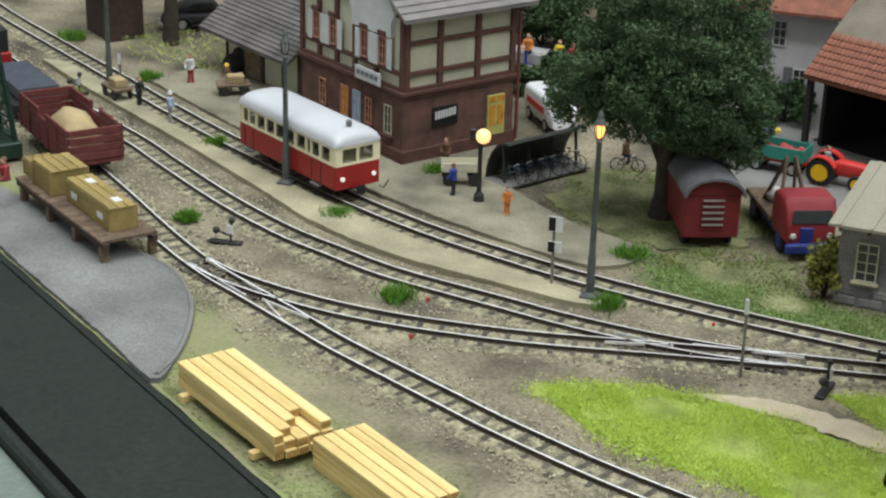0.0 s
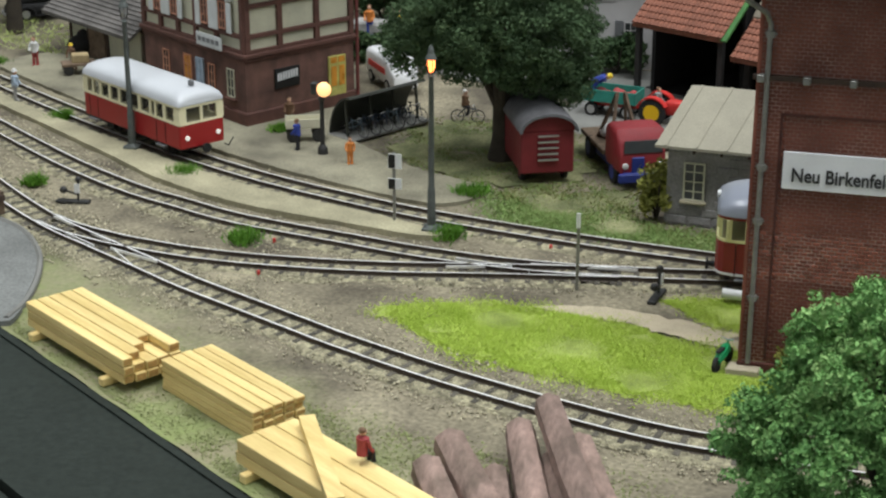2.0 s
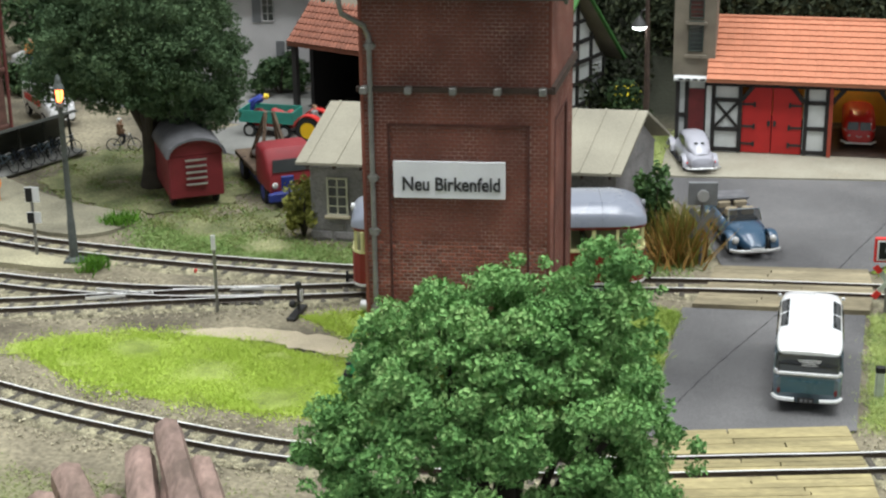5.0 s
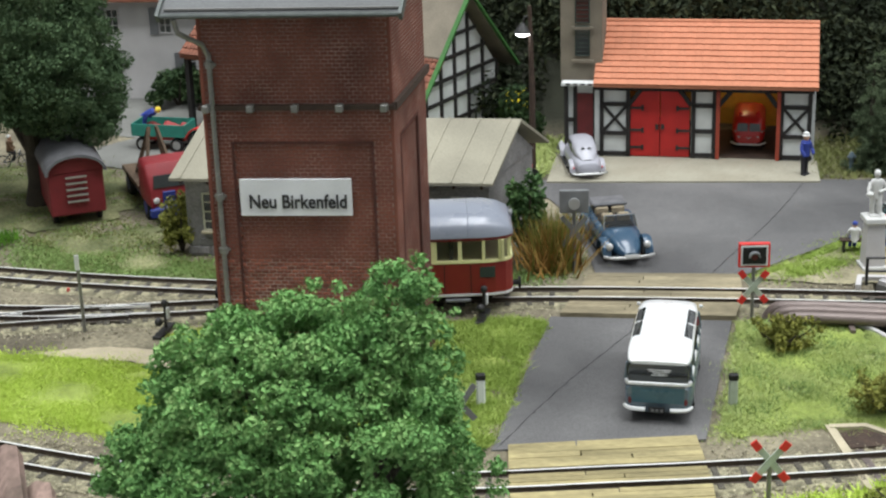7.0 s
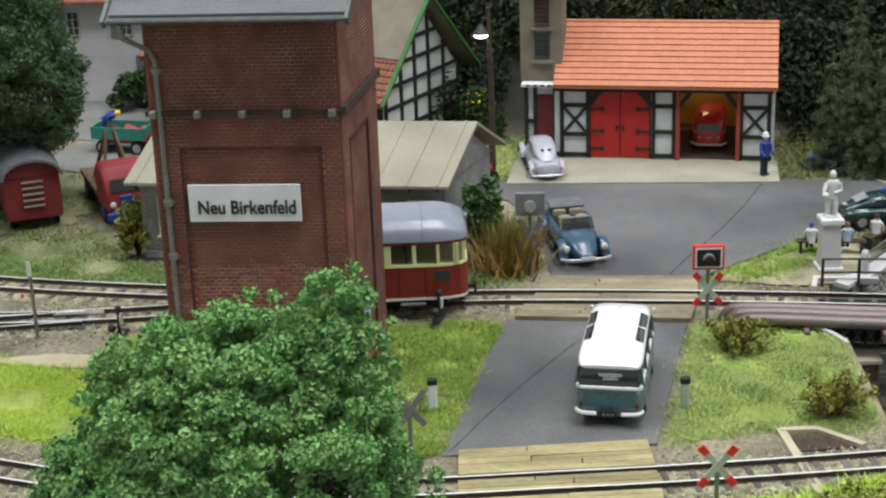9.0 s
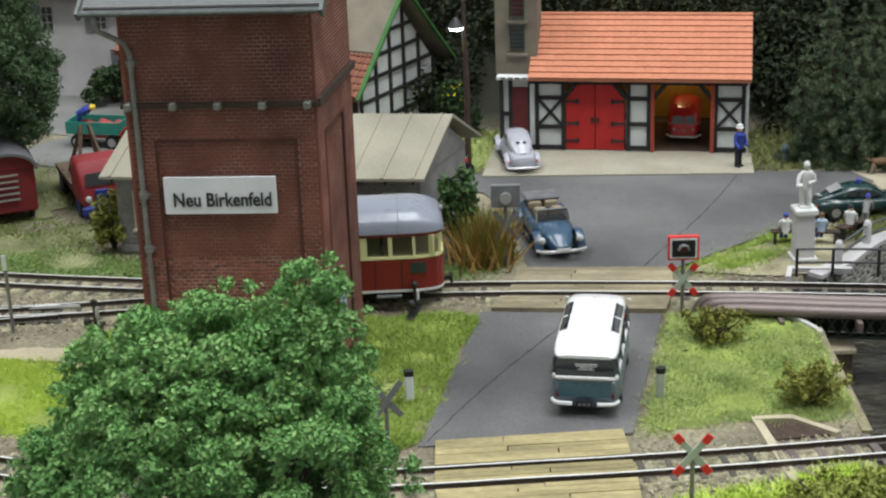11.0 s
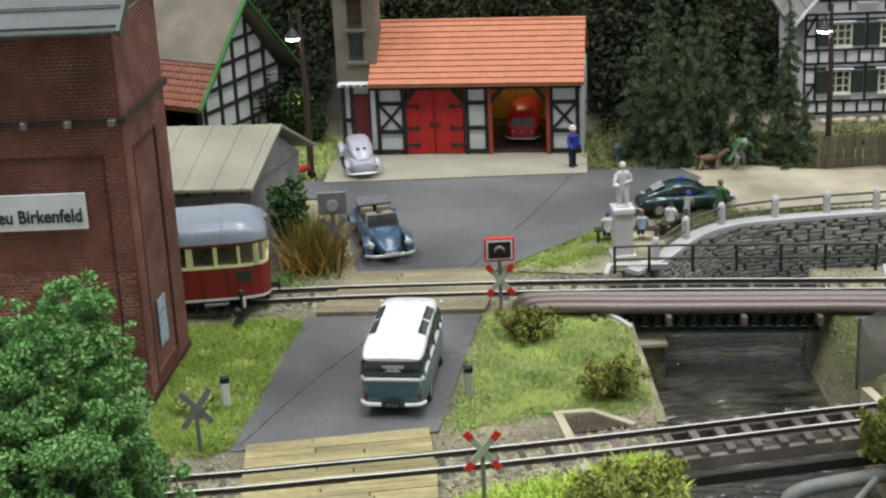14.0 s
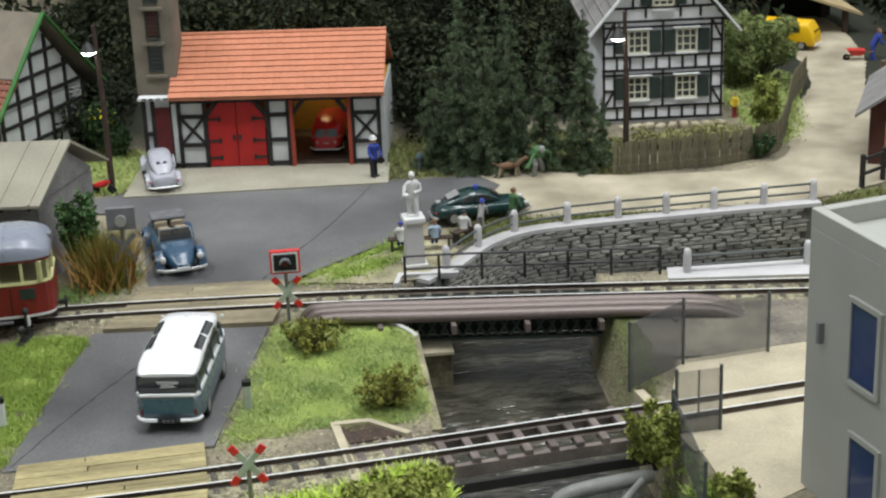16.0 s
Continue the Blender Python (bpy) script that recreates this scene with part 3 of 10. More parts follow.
BASIN = [(14.35, 6.2), (14.5, 8.7), (15.9, 10.0), (17.1, 11.5), (18.6, 13.0), (21.2, 13.65), (24, 13.85), (31, 14.1), (31, 8.6), (21.0, 8.6), (20.6, 6.0)]


def smooth(a, b, x):
    t = np.clip((x - a) / (b - a), 0, 1)
    return t * t * (3 - 2 * t)


def land(x, y):
    """Height of the ground in cm."""
    x, y = np.asarray(x, float), np.asarray(y, float)
    back = smooth(26.5, 40, y) * 8.5 * smooth(-1, 5, x) * (1 - smooth(20, 25.5, x))
    back = back + smooth(48, 75, y) * 16 * (1 - smooth(30, 36, x) * (1 - smooth(44, 50, x)) * (1 - smooth(60, 70, y)))
    z = back + 0.05 * np.sin(x * 1.3) * np.sin(y * 1.7)
    z = z + 0.35 * smooth(20.6, 22.2, y) * smooth(24.0, 25.2, x) * (1 - smooth(31.0, 32.2, x)) * (1 - smooth(34, 40, y))
    bank = -2.9 * smooth(RIVER_W - 0.15, RIVER_W + 0.15, x) * (1 - smooth(20.2, 20.95, x))
    z = np.where(y < 6.2, z + bank, z)
    return np.where(inside(BASIN, x, y), -2.9, z)


def make_ground():
    xs = np.unique(np.r_[np.arange(-95, -40, 1.2), np.arange(-40, 13.5, 0.5), np.arange(13.5, 30, 0.2), np.arange(30, 80, 1.2)])
    ys = np.unique(np.r_[np.arange(-16, 16, 0.4), np.arange(16, 110, 1.2)])
    gx, gy = np.meshgrid(xs, ys)
    gz = land(gx, gy)
    vs = np.stack([gx.ravel(), gy.ravel(), gz.ravel()], 1)
    w = len(xs)
    i = (np.arange(len(ys) - 1)[:, None] * w + np.arange(w - 1)[None]).ravel()
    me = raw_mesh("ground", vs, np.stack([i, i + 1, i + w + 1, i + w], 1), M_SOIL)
    bm = bmesh.new()
    bm.from_mesh(me)
    # the board's front edge runs slantwise, then straight on
    a, d = Vector((-28.38, -1.3, 0)), Vector((21.6, -16.8, 0)).normalized()
    nrm = Vector((d.y, -d.x, 0))
    bmesh.ops.bisect_plane(bm, geom=bm.verts[:] + bm.edges[:] + bm.faces[:], plane_co=a * U, plane_no=nrm, clear_inner=nrm.y > 0, clear_outer=nrm.y < 0)
    bm.to_mesh(me)
    bm.free()
    me.polygons.foreach_set("use_smooth", [True] * len(me.polygons))
    return tagged(new("ground", me), "tan-brown scenic soil of a model railway board", "ground", kind="structure")


ground = make_ground()

# black front board along the slanting edge, with a grey-green rail below it
edge_dir = np.array([21.6, -16.8]) / math.hypot(21.6, 16.8)
edge_out = np.array([-edge_dir[1], edge_dir[0]]) * -1
e0, e1 = np.array([-28.38, -1.3]) - edge_dir * 55, np.array([-28.38, -1.3]) + edge_dir * 40
b = B()
b.prism([(-20, -12), (60, -12), (60, 100), (-88, 100), (-88, 48)], -12, -3.3)
frame_ob = thing("layout_frame", 0, 0, 0, 0, "dark wooden frame carrying the model board", "frame", kind="structure")
part("box", b, M_BLACK, frame_ob)
for x, y in ((-16, -8), (56, -8), (56, 96), (-84, 96), (-84, 54)):
    part("leg", B().box(x, y, -56, 6, 6, 90), M_BLACK, frame_ob)
floor_ob = solid("floor", B().box(0, 20, -103, 700, 700, 4), M_GREYPAVE, "plain grey exhibition hall floor", "floor", kind="structure")
fascia = thing("board_edge", 0, 0, label="black painted front board along the layout edge", category="board", kind="structure")
b = B()
for off, w, z0, z1 in ((0.14, 0.25, -9, -0.02),):
    c0, c1 = e0 + edge_out * off, e1 + edge_out * off
    b.bar((*c0, (z0 + z1) / 2), (*c1, (z0 + z1) / 2), w, z1 - z0)
part("front_strip", b, M_BLACK, fascia)
b = B()
c0, c1 = e0 + edge_out * 2.32, e1 + edge_out * 2.32
b.bar((*c0, -0.34), (*c1, -0.34), 4.1, 0.5)
part("shelf", b, M_BLACK, fascia)
b = B()
c0, c1 = e0 + edge_out * 8.2, e1 + edge_out * 8.2
b.bar((*c0, -0.9), (*c1, -0.9), 6.4, 0.6)
part("outer_shelf", b, M_GREYBOARD, fascia, "grey-green painted outer shelf")
b = B()
c0, c1 = e0 + edge_out * 4.75, e1 + edge_out * 4.75
b.tube([(*c0, -0.4), (*c1, -0.4)], 0.26, 10)
part("trim_strip", b, M_BLACK, fascia)


def patch(name, pts, z, material, label, wobble=0.03, follow=False, category="ground", seed=1, thick=0.0, parent=None, straight=False, inset=0.0):
    """A surface laid on the ground within an outline, ragged at its edge."""
    loop = np.array(pts, float) if straight else outline(pts, 0 if inset else wobble, seed=seed)
    if inset:
        # pull the outline in by an uneven amount, so that its edge lies under the grass
        c = np.linalg.norm(np.diff(np.r_[loop, loop[:1]], axis=0), axis=1).cumsum()
        area = np.sum(loop[:, 0] * np.roll(loop[:, 1], -1) - loop[:, 1] * np.roll(loop[:, 0], -1))
        loop = loop + sides(loop)[1] * np.sign(area) * (inset * (1 + 0.45 * np.sin(c * 2.3) + 0.35 * np.sin(c * 5.1)))[:, None]
    bm = bmesh.new()
    vs = [bm.verts.new((x * U, y * U, (z + (float(land(x, y)) if follow else 0)) * U)) for x, y in loop]
    es = [bm.edges.new((p, q)) for p, q in zip(vs, vs[1:] + vs[:1])]
    bmesh.ops.triangle_fill(bm, edges=es, use_beauty=True, use_dissolve=False)
    for f in bm.faces:
        if f.normal.z < 0:
            f.normal_flip()
    if thick:
        ring = list(zip(vs, vs[1:] + vs[:1]))
        low = {v: bm.verts.new((v.co.x, v.co.y, v.co.z - thick * U)) for v in vs}
        for p, q in ring:
            bm.faces.new((p, q, low[q], low[p]))
        bmesh.ops.recalc_face_normals(bm, faces=bm.faces)
    me = bpy.data.meshes.new(name)
    bm.to_mesh(me)
    bm.free()
    me.materials.append(material)
    ob = new(name, me)
    if parent:
        ob.parent = parent
        return ob
    return tagged(ob, label, category, kind="structure")


def scatter(poly, n, rng):
    """n random places inside an outline."""
    poly = np.asarray(poly, float)
    lo, hi = poly.min(0), poly.max(0)
    out = np.empty((0, 2))
    while len(out) < n:
        p = rng.uniform(lo, hi, (n * 2, 2))
        out = np.r_[out, p[inside(poly, p[:, 0], p[:, 1])]]
    return out[:n]


def blades(name, pts, n, h, material, label, seed=1, z=0.0, w=0.035, lean=0.5, smoothed=True, patchy=0.0, rag=0.13):
    """Grass: many thin blades inside an outline, as one object."""
    rng = np.random.default_rng(seed)
    poly = outline(pts, 0) if smoothed else np.array(pts)
    p = scatter(poly, n, rng)
    if patchy:
        k = np.sin(p[:, 0] * 2.1 + seed) * np.sin(p[:, 1] * 2.7) + rng.normal(0, 0.5, len(p))
        p = p[k > patchy - 0.7]
    n = len(p)
    p = p + rng.normal(0, 1, (n, 2)) * rag * (1 + 0.9 * np.sin(p[:, :1] * 3.1 + p[:, 1:] * 2.3))
    p = p[(p - np.array([-28.38, -1.3])) @ edge_out < -0.15]
    n = len(p)
    base = np.c_[p, land(p[:, 0], p[:, 1]) + z]
    a = rng.uniform(0, 2 * math.pi, n)
    side = np.c_[np.cos(a), np.sin(a), 0 * a] * w * rng.uniform(0.6, 1.4, n)[:, None]
    tip = base + np.c_[rng.normal(0, lean * h * 1.5, (n, 2)), h * rng.uniform(0.5, 1.25, n)]
    vs = np.stack([base - side, base + side, tip], 1).reshape(-1, 3)
    me = raw_mesh(name, vs, np.arange(3 * n).reshape(-1, 3), material)
    return tagged(new(name, me), label, "grass", kind="stuff")


# ---------- tracks ----------
T_FRONT = [(-62, 37), (-56, 30.7), (-46, 21.2), (-41.5, 17.1), (-37.3, 13.3), (-33.2, 9.5), (-30.5, 7.3), (-28.1, 5.75), (-25.8, 4.27), (-24, 3.1), (-21.6, 1.75), (-19.5, 0.58),
           (-17.4, -0.57), (-13.5, -2.4), (-8.6, -4.2), (-5.6, -4.8), (-2, -5.15), (1.55, -5.12), (5, -4.85), (7.3, -4.68), (11, -4.3), (14.5, -3.87), (17.84, -3.4), (21.2, -2.97), (24.8, -2.45), (40, -0.2)]
T_LINK = [(-31.4, 8.0), (-30.05, 7.2), (-28.6, 6.62), (-27.2, 6.2), (-25, 5.75), (-22.9, 5.58), (-21, 5.6), (-19, 5.72), (-17.2, 5.95), (-14.5, 6.42), (-12, 6.8), (-10.2, 7.05)]
T_MAIN = [(-66, 41), (-56, 32.3), (-48.4, 25.9), (-44.6, 23), (-39.7, 19.5), (-37, 17.3), (-32.9, 14.05), (-29.45, 11.75), (-27, 10.55), (-24.3, 9.35), (-19.75, 8.15), (-17.6, 7.6), (-14.6, 7.12), (-11.8, 7.0),
          (-9.2, 7.2), (-5, 7.7), (-1, 8.05), (2.4, 8.17), (5.25, 8.1), (8.2, 7.9), (12, 7.6), (15.7, 7.2), (18.4, 6.85), (22, 6.35), (26, 5.8), (40, 3.7)]
T_STATION = [(-68, 47), (-58, 38), (-50.8, 32.3), (-45.3, 28.1), (-40.4, 24.3), (-36.2, 21.2), (-30, 17), (-25, 14.15), (-19.7, 11.95), (-16.4, 10.95), (-12.25, 9.98), (-8.4, 9.3), (-4.5, 8.75), (-1, 8.3)]
GAUGE, RAIL_TOP = 0.9, 0.25

SLEEPER = B()
SLEEPER.box(0, 0, 0, 0.19, 1.6, 0.13, 0.02)
SLEEPER = mesh_of("sleeper", SLEEPER, M_SLEEPER)


def track(name, pts, label, bed=True, skip=(), sleeper_z=0.035):
    """Two rails on sleepers; each sleeper is a piece of its own."""
    top = thing(name, 0, 0, label=label, category="railway track", kind="structure")
    line = curve_through(pts, 0.25)
    d, s = sides(line)
    for side in (-1, 1):
        b = B()
        c = line[:, :2] + s * side * GAUGE / 2
        prof = [(-0.075, 0.06), (0.075, 0.06), (0.03, 0.1), (0.03, 0.19), (0.038, 0.205), (0.034, RAIL_TOP), (-0.034, RAIL_TOP), (-0.038, 0.205), (-0.03, 0.19), (-0.03, 0.1)]
        n = len(prof)
        b.rings([[(c[i, 0] + s[i, 0] * o, c[i, 1] + s[i, 1] * o, z) for o, z in prof] for i in range(len(c))])
        b.m = [1 if (k % n) == 5 and k < n * (len(c) - 1) else 0 for k in range(len(b.f))]
        part("rail", b, [M_RAIL, M_RAILTOP], top, "worn steel rail, bright on top")
    rng = np.random.default_rng(len(name))
    for i in range(0, len(line), 3):
        x, y = line[i, :2]
        if not (-52 < x < 30) or any(a < x < e for a, e in skip):
            continue
        piece("sleeper", SLEEPER, top, at(x, y, sleeper_z, math.degrees(math.atan2(d[i, 1], d[i, 0])) + rng.normal(0, 1.5)))
    if bed:
        b = B()
        for i in range(len(line) - 1):
            x = (line[i, 0] + line[i + 1, 0]) / 2
            if 13.9 < x < 21.4 or (name == "track_front" and x > 13.9):
                continue
            prof = [(-1.2, -0.11), (-0.85, 0.062), (0.85, 0.062), (1.2, -0.11)]
            for (o, z), (o2, z2) in zip(prof, prof[1:]):
                k = 0.1 * math.sin(i * 0.37) + 0.08 * math.sin(i * 0.13)
                k2 = 0.1 * math.sin((i + 1) * 0.37) + 0.08 * math.sin((i + 1) * 0.13)
                f = lambda j, o, z, k: (line[j, 0] + s[j, 0] * (o + k * (abs(o) > 1)), line[j, 1] + s[j, 1] * (o + k * (abs(o) > 1)), z + 0.012)
                b.quad(f(i, o, z, k), f(i, o2, z2, k), f(i + 1, o2, z2, k2), f(i + 1, o, z, k2))
        part("ballast_bed", b, M_BALLAST, top, "tan gravel ballast")
    return line


L_FRONTLINE = track("track_front", T_FRONT, "narrow gauge track curving past the timber piles", skip=((2.2, 7.9), (11.7, 40)))
L_LINK = track("track_link", T_LINK, "turnout branch between two narrow gauge tracks")
L_MAIN = track("track_main", T_MAIN, "narrow gauge main track through the level crossing", skip=((4.0, 10.2),))
L_STATIONLINE = track("track_station", T_STATION, "narrow gauge platform track beside the station")


def switch_blades(name, x, y, rz, label):
    """Point blades and frog of a turnout, bright from wear."""
    top = thing(name, x, y, 0, rz, label, "turnout", kind="structure")
    for k, (x0, y0, x1, y1) in enumerate(((0, -0.36, 3.6, -0.3), (0, 0.3, 3.6, 0.36), (4.2, 0.05, 6.2, -0.42), (4.2, 0.0, 6.4, 0.42))):
        b = B()
        b.bar((x0, y0, 0.2), (x1, y1, 0.2), 0.04, 0.09)
        part("blade" if k < 2 else "frog_rail", b, M_RAILTOP, top)
    return top


switch_blades("turnout_1", -31.2, 7.9, -34, "bright steel turnout blades on the front track")
switch_blades("turnout_2", -9.6, 7.1, 183, "bright steel turnout blades near the brick tower")


def gravel(name, line, n, width, seed):
    """Loose ballast stones beside and between rails, as one object."""
    rng = np.random.default_rng(seed)
    i = rng.integers(0, len(line) - 1, n)
    d, s = sides(line)
    o = rng.normal(0, width * 0.55, n).clip(-width * 1.25, width * 1.25)
    p = line[i, :2] + s[i] * o[:, None] + rng.normal(0, 0.1, (n, 2))
    keep = ~((p[:, 0] > 14.0) & (p[:, 0] < 21.2)) & ~((p[:, 0] > 14.0) & (p[:, 1] < 2.5)) & ~((p[:, 0] > 2.2) & (p[:, 0] < 7.9) & (p[:, 1] < 0)) & ~((p[:, 0] > 3.8) & (p[:, 0] < 10.4) & (p[:, 1] > 5))
    p = p[keep]
    n = len(p)
    r = rng.uniform(0.02, 0.066, n)
    z = np.where(np.abs(o[keep]) < 0.9, 0.055, 0.025)
    c = np.c_[p, z]
    oct_v = np.array([(1, 0, 0), (0, 1, 0), (-1, 0, 0), (0, -1, 0), (0, 0, 0.9), (0, 0, -0.6)], float)
    vs = c[:, None] + oct_v[None] * r[:, None, None] * rng.uniform(0.6, 1.4, (n, 6, 1)) + rng.normal(0, 0.008, (n, 6, 3))
    fs = np.array([(0, 1, 4), (1, 2, 4), (2, 3, 4), (3, 0, 4), (1, 0, 5), (2, 1, 5), (3, 2, 5), (0, 3, 5)])
    fs = (np.arange(n)[:, None, None] * 6 + fs[None]).reshape(-1, 3)
    return tagged(new(name, raw_mesh(name, vs.reshape(-1, 3), fs, M_STONE)), "loose tan and grey ballast stones", "gravel", kind="stuff")


gravel("gravel", L_FRONTLINE, 40000, 1.45, 1)
gravel("gravel", L_MAIN, 26000, 1.25, 2)
gravel("gravel", L_LINK, 5500, 1.2, 3)
gravel("gravel", L_STATIONLINE, 6500, 0.9, 4)

# ---------- platforms, paving, roads ----------
patch("platform_island", [(-50, 29.4), (-45.5, 25.8), (-42, 23.2), (-37.3, 19.7), (-32, 15.6), (-29, 13.2), (-25, 11.1), (-20.5, 9.85), (-17.6, 9.15), (-16.8, 9.6), (-19.5, 10.9), (-25, 13.0),
       (-29.5, 15.6), (-33, 17.9), (-38, 21.3), (-43, 25.1), (-48, 29)], 0.22, M_SAND, "sandy island platform between two tracks", 0.02, thick=0.3)
patch("pavement_station", [(-43.6, 28.4), (-40.6, 26.1), (-36, 22.7), (-30, 18.6), (-25, 15.7), (-20, 13.4), (-17.4, 12.85), (-16.35, 15.0), (-19.5, 16.8), (-22.4, 19.3),
       (-23.8, 21), (-25, 25), (-28, 30), (-33, 35), (-39.5, 33), (-42.4, 30.6)], 0.16, M_PLATFORM, "grey-brown gritty station forecourt", 0.03, thick=0.25, seed=3)
patch("pavement_cobbles", [(-41.7, 12.2), (-38.2, 10.3), (-34.6, 8.5), (-32, 7.15), (-30.3, 5.2), (-29.3, 3.2), (-28.6, 0.8), (-28.5, -1.1), (-31.3, 1.1), (-36, 4.7), (-41, 8.6), (-50, 15.6), (-52, 19)],
      0.15, M_COBBLE, "blue-grey cobbled loading yard", 0.02, thick=0.2, seed=4)
b = B()
b.tube([(*p, 0.12) for p in curve_through([(-38.2, 10.25), (-34.6, 8.45), (-32, 7.1), (-30.3, 5.18), (-29.3, 3.2), (-28.6, 0.8), (-28.5, -0.95)], 0.3)], 0.11, 6)
solid("cobble_kerb", b, M_GREYPAVE, "grey kerb round the cobbled yard", "kerb", kind="structure")
patch("road_village", [(-30, 38), (-24, 33), (-19.5, 30.5), (-14, 28), (-8, 27.5), (-2, 30), (-2, 33), (-10, 34), (-17, 36), (-26, 44)], 0.05, M_GREYPAVE, "pale grey village street", 0.05, seed=5)

patch("road_farm", [(-17, 25.5), (-12.5, 22.6), (-6, 20.6), (-3, 21.4), (-4, 23.6), (-9, 27.2), (-14, 28.2)], 0.045, M_GREYPAVE, "pale grey farmyard paving", 0.05, seed=7)
road = thing("road", 0, 0, label="grey asphalt road crossing both tracks", category="road", kind="structure")
b = B()
b.prism([(1.95, -3.05), (7.85, -2.5), (9.55, 5.9), (3.75, 6.45)], -0.1, 0.06)
part("near_lane", b, M_ASPHALT, road)
patch("far_lane", [(5.4, 10.0), (10.25, 9.75), (11.4, 10.8), (12.8, 12.0), (14.8, 13.7), (16.7, 16.4), (18.5, 17.4), (19.2, 18.8), (18.5, 20.2), (14.8, 20.4), (9.5, 20.7), (3.6, 20.95), (1.2, 20.4), (1.0, 19.2), (3.9, 18.6), (4.9, 15.6), (5.1, 13.2)],
      0.06, M_ASPHALT, "", 0, parent=road, straight=True)
b = B()
b.prism([(-4, -13.5), (4.6, -13.5), (7.6, -6.6), (2.6, -6.7)], -0.1, 0.05)
part("front_lane", b, M_ASPHALT, road)
for pts in ([(2.15, -2.85), (3.9, 0.85), (5.5, 3.75), (6.85, 6.1)], [(9.25, 9.9), (10.4, 12.2), (11.9, 15.1), (13.2, 18.0), (14.1, 20.2)]):
    b = B()
    lp = curve_through(pts, 0.2)
    rng = np.random.default_rng(7)
    b.tube([(x + rng.normal(0, 0.014), y + rng.normal(0, 0.014), 0.052) for x, y in lp], [0.012 + 0.02 * abs(math.sin(k * 1.7) * math.sin(k * 0.6)) for k in range(len(lp))], 5)
    part("tar_seam", b, M_SEAM, road)
patch("sandy_road", [(18.2, 17.0), (18.8, 18.8), (18.3, 20.1), (21, 20.2), (23.4, 19.2), (26, 18.75), (29.5, 18.6), (31.5, 20.0), (32.5, 22.3), (34.7, 27.8), (36.2, 31), (37.0, 36), (36.5, 44), (41, 44), (40.5, 36), (38.6, 30), (37.4, 25.4), (36.6, 21), (36.5, 17.5),
       (34, 15.6), (30, 14.3), (24, 14.4), (20, 14.6), (17.6, 15.4)], 0.05, M_ROADSAND, "sandy village road past the half-timbered house", 0.04, seed=6)
patch("pavement_fire_station", [(3.85, 20.5), (14.7, 19.98), (15.0, 22.75), (14.75, 23.0), (6.0, 24.1), (4.35, 24.3)], 0.13, M_APRON, "pale concrete apron before the fire station", 0, straight=True, thick=0.2)
patch("garden_path", [(-12.6, 4.0), (-10, 4.35), (-7.6, 3.75), (-5.6, 2.9), (-5.6, 1.9), (-7.6, 2.4), (-9.6, 3.3), (-11.4, 3.6)], 0.045, M_PATH, "worn sandy footpath through grass", 0.06, seed=8)
patch("monument_ground", [(10.7, 9.6), (12.4, 10.9), (14, 12.4), (14.4, 13.2), (16.2, 13), (16.4, 10.2), (14.0, 9.0)], 0.05, M_DRYGROUND, "bare sandy ground round a monument", 0.05, seed=9)

# grass
G_STRIP = [(-17.6, 2.75), (-14.9, 3.7), (-12.6, 3.85), (-11.2, 3.5), (-9.3, 3.1), (-7.6, 2.2), (-5.8, 1.7), (-4.3, 0.2), (-2, -0.2), (-1.5, -2.3), (-4.2, -2.35), (-7.2, -2.1), (-10.5, -1.4), (-14, -0.1)]
G_STRIP2 = [(-8.7, 5.3), (-6.2, 5.9), (-3, 5.6), (-0.3, 5.0), (-3, 3.6), (-6.0, 3.4)]
G_ROADSIDE = [(-0.3, -3.2), (1.7, -3.1), (2.4, -0.4), (3.0, 3.4), (3.55, 6.0), (1, 6.3), (-0.6, 5.6), (-0.6, 0.5)]
G_BANK = [(8.2, -2.4), (11, -1.9), (13.9, -1.7), (14.15, 2), (14.1, 4.2), (13, 5.6), (10, 5.9), (9.5, 4.6), (8.8, 0.8)]
G_FRONTBANK = [(8.6, -6.2), (11.2, -5.6), (14, -5.2), (14, -12), (8, -13), (6.4, -9)]
G_HUT = [(-16.2, 14.6), (-14.4, 11.6), (-10, 10.9), (-4, 10.2), (2.8, 9.8), (4.6, 10.0), (5.0, 12.6), (3.0, 12.6), (1.9, 11.4), (-9.0, 12.6), (-10.6, 16), (-14.6, 16.2)]
G_MEADOW = [(-21.5, 18.6), (-17.2, 15.4), (-13, 16.5), (-12, 20), (-15, 24), (-19.5, 24.5), (-21.4, 22)]
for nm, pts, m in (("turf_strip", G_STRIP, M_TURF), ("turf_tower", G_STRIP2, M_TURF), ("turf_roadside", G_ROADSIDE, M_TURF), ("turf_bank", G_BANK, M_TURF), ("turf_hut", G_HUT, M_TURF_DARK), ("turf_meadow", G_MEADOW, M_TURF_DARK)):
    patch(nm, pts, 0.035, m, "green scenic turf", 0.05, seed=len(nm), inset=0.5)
patch("turf_front", G_FRONTBANK, 0.035, M_TURF, "green scenic turf", 0.05, inset=0.3)
blades("bright_grass", G_STRIP, 120000, 0.075, L_BRIGHT, "bright yellow-green scenic grass strip", 11, 0.02, 0.018, rag=0.24)
blades("bright_grass", G_STRIP2, 30000, 0.08, L_BRIGHT, "bright green scenic grass beside the tower", 12, 0.02, 0.015, rag=0.2)
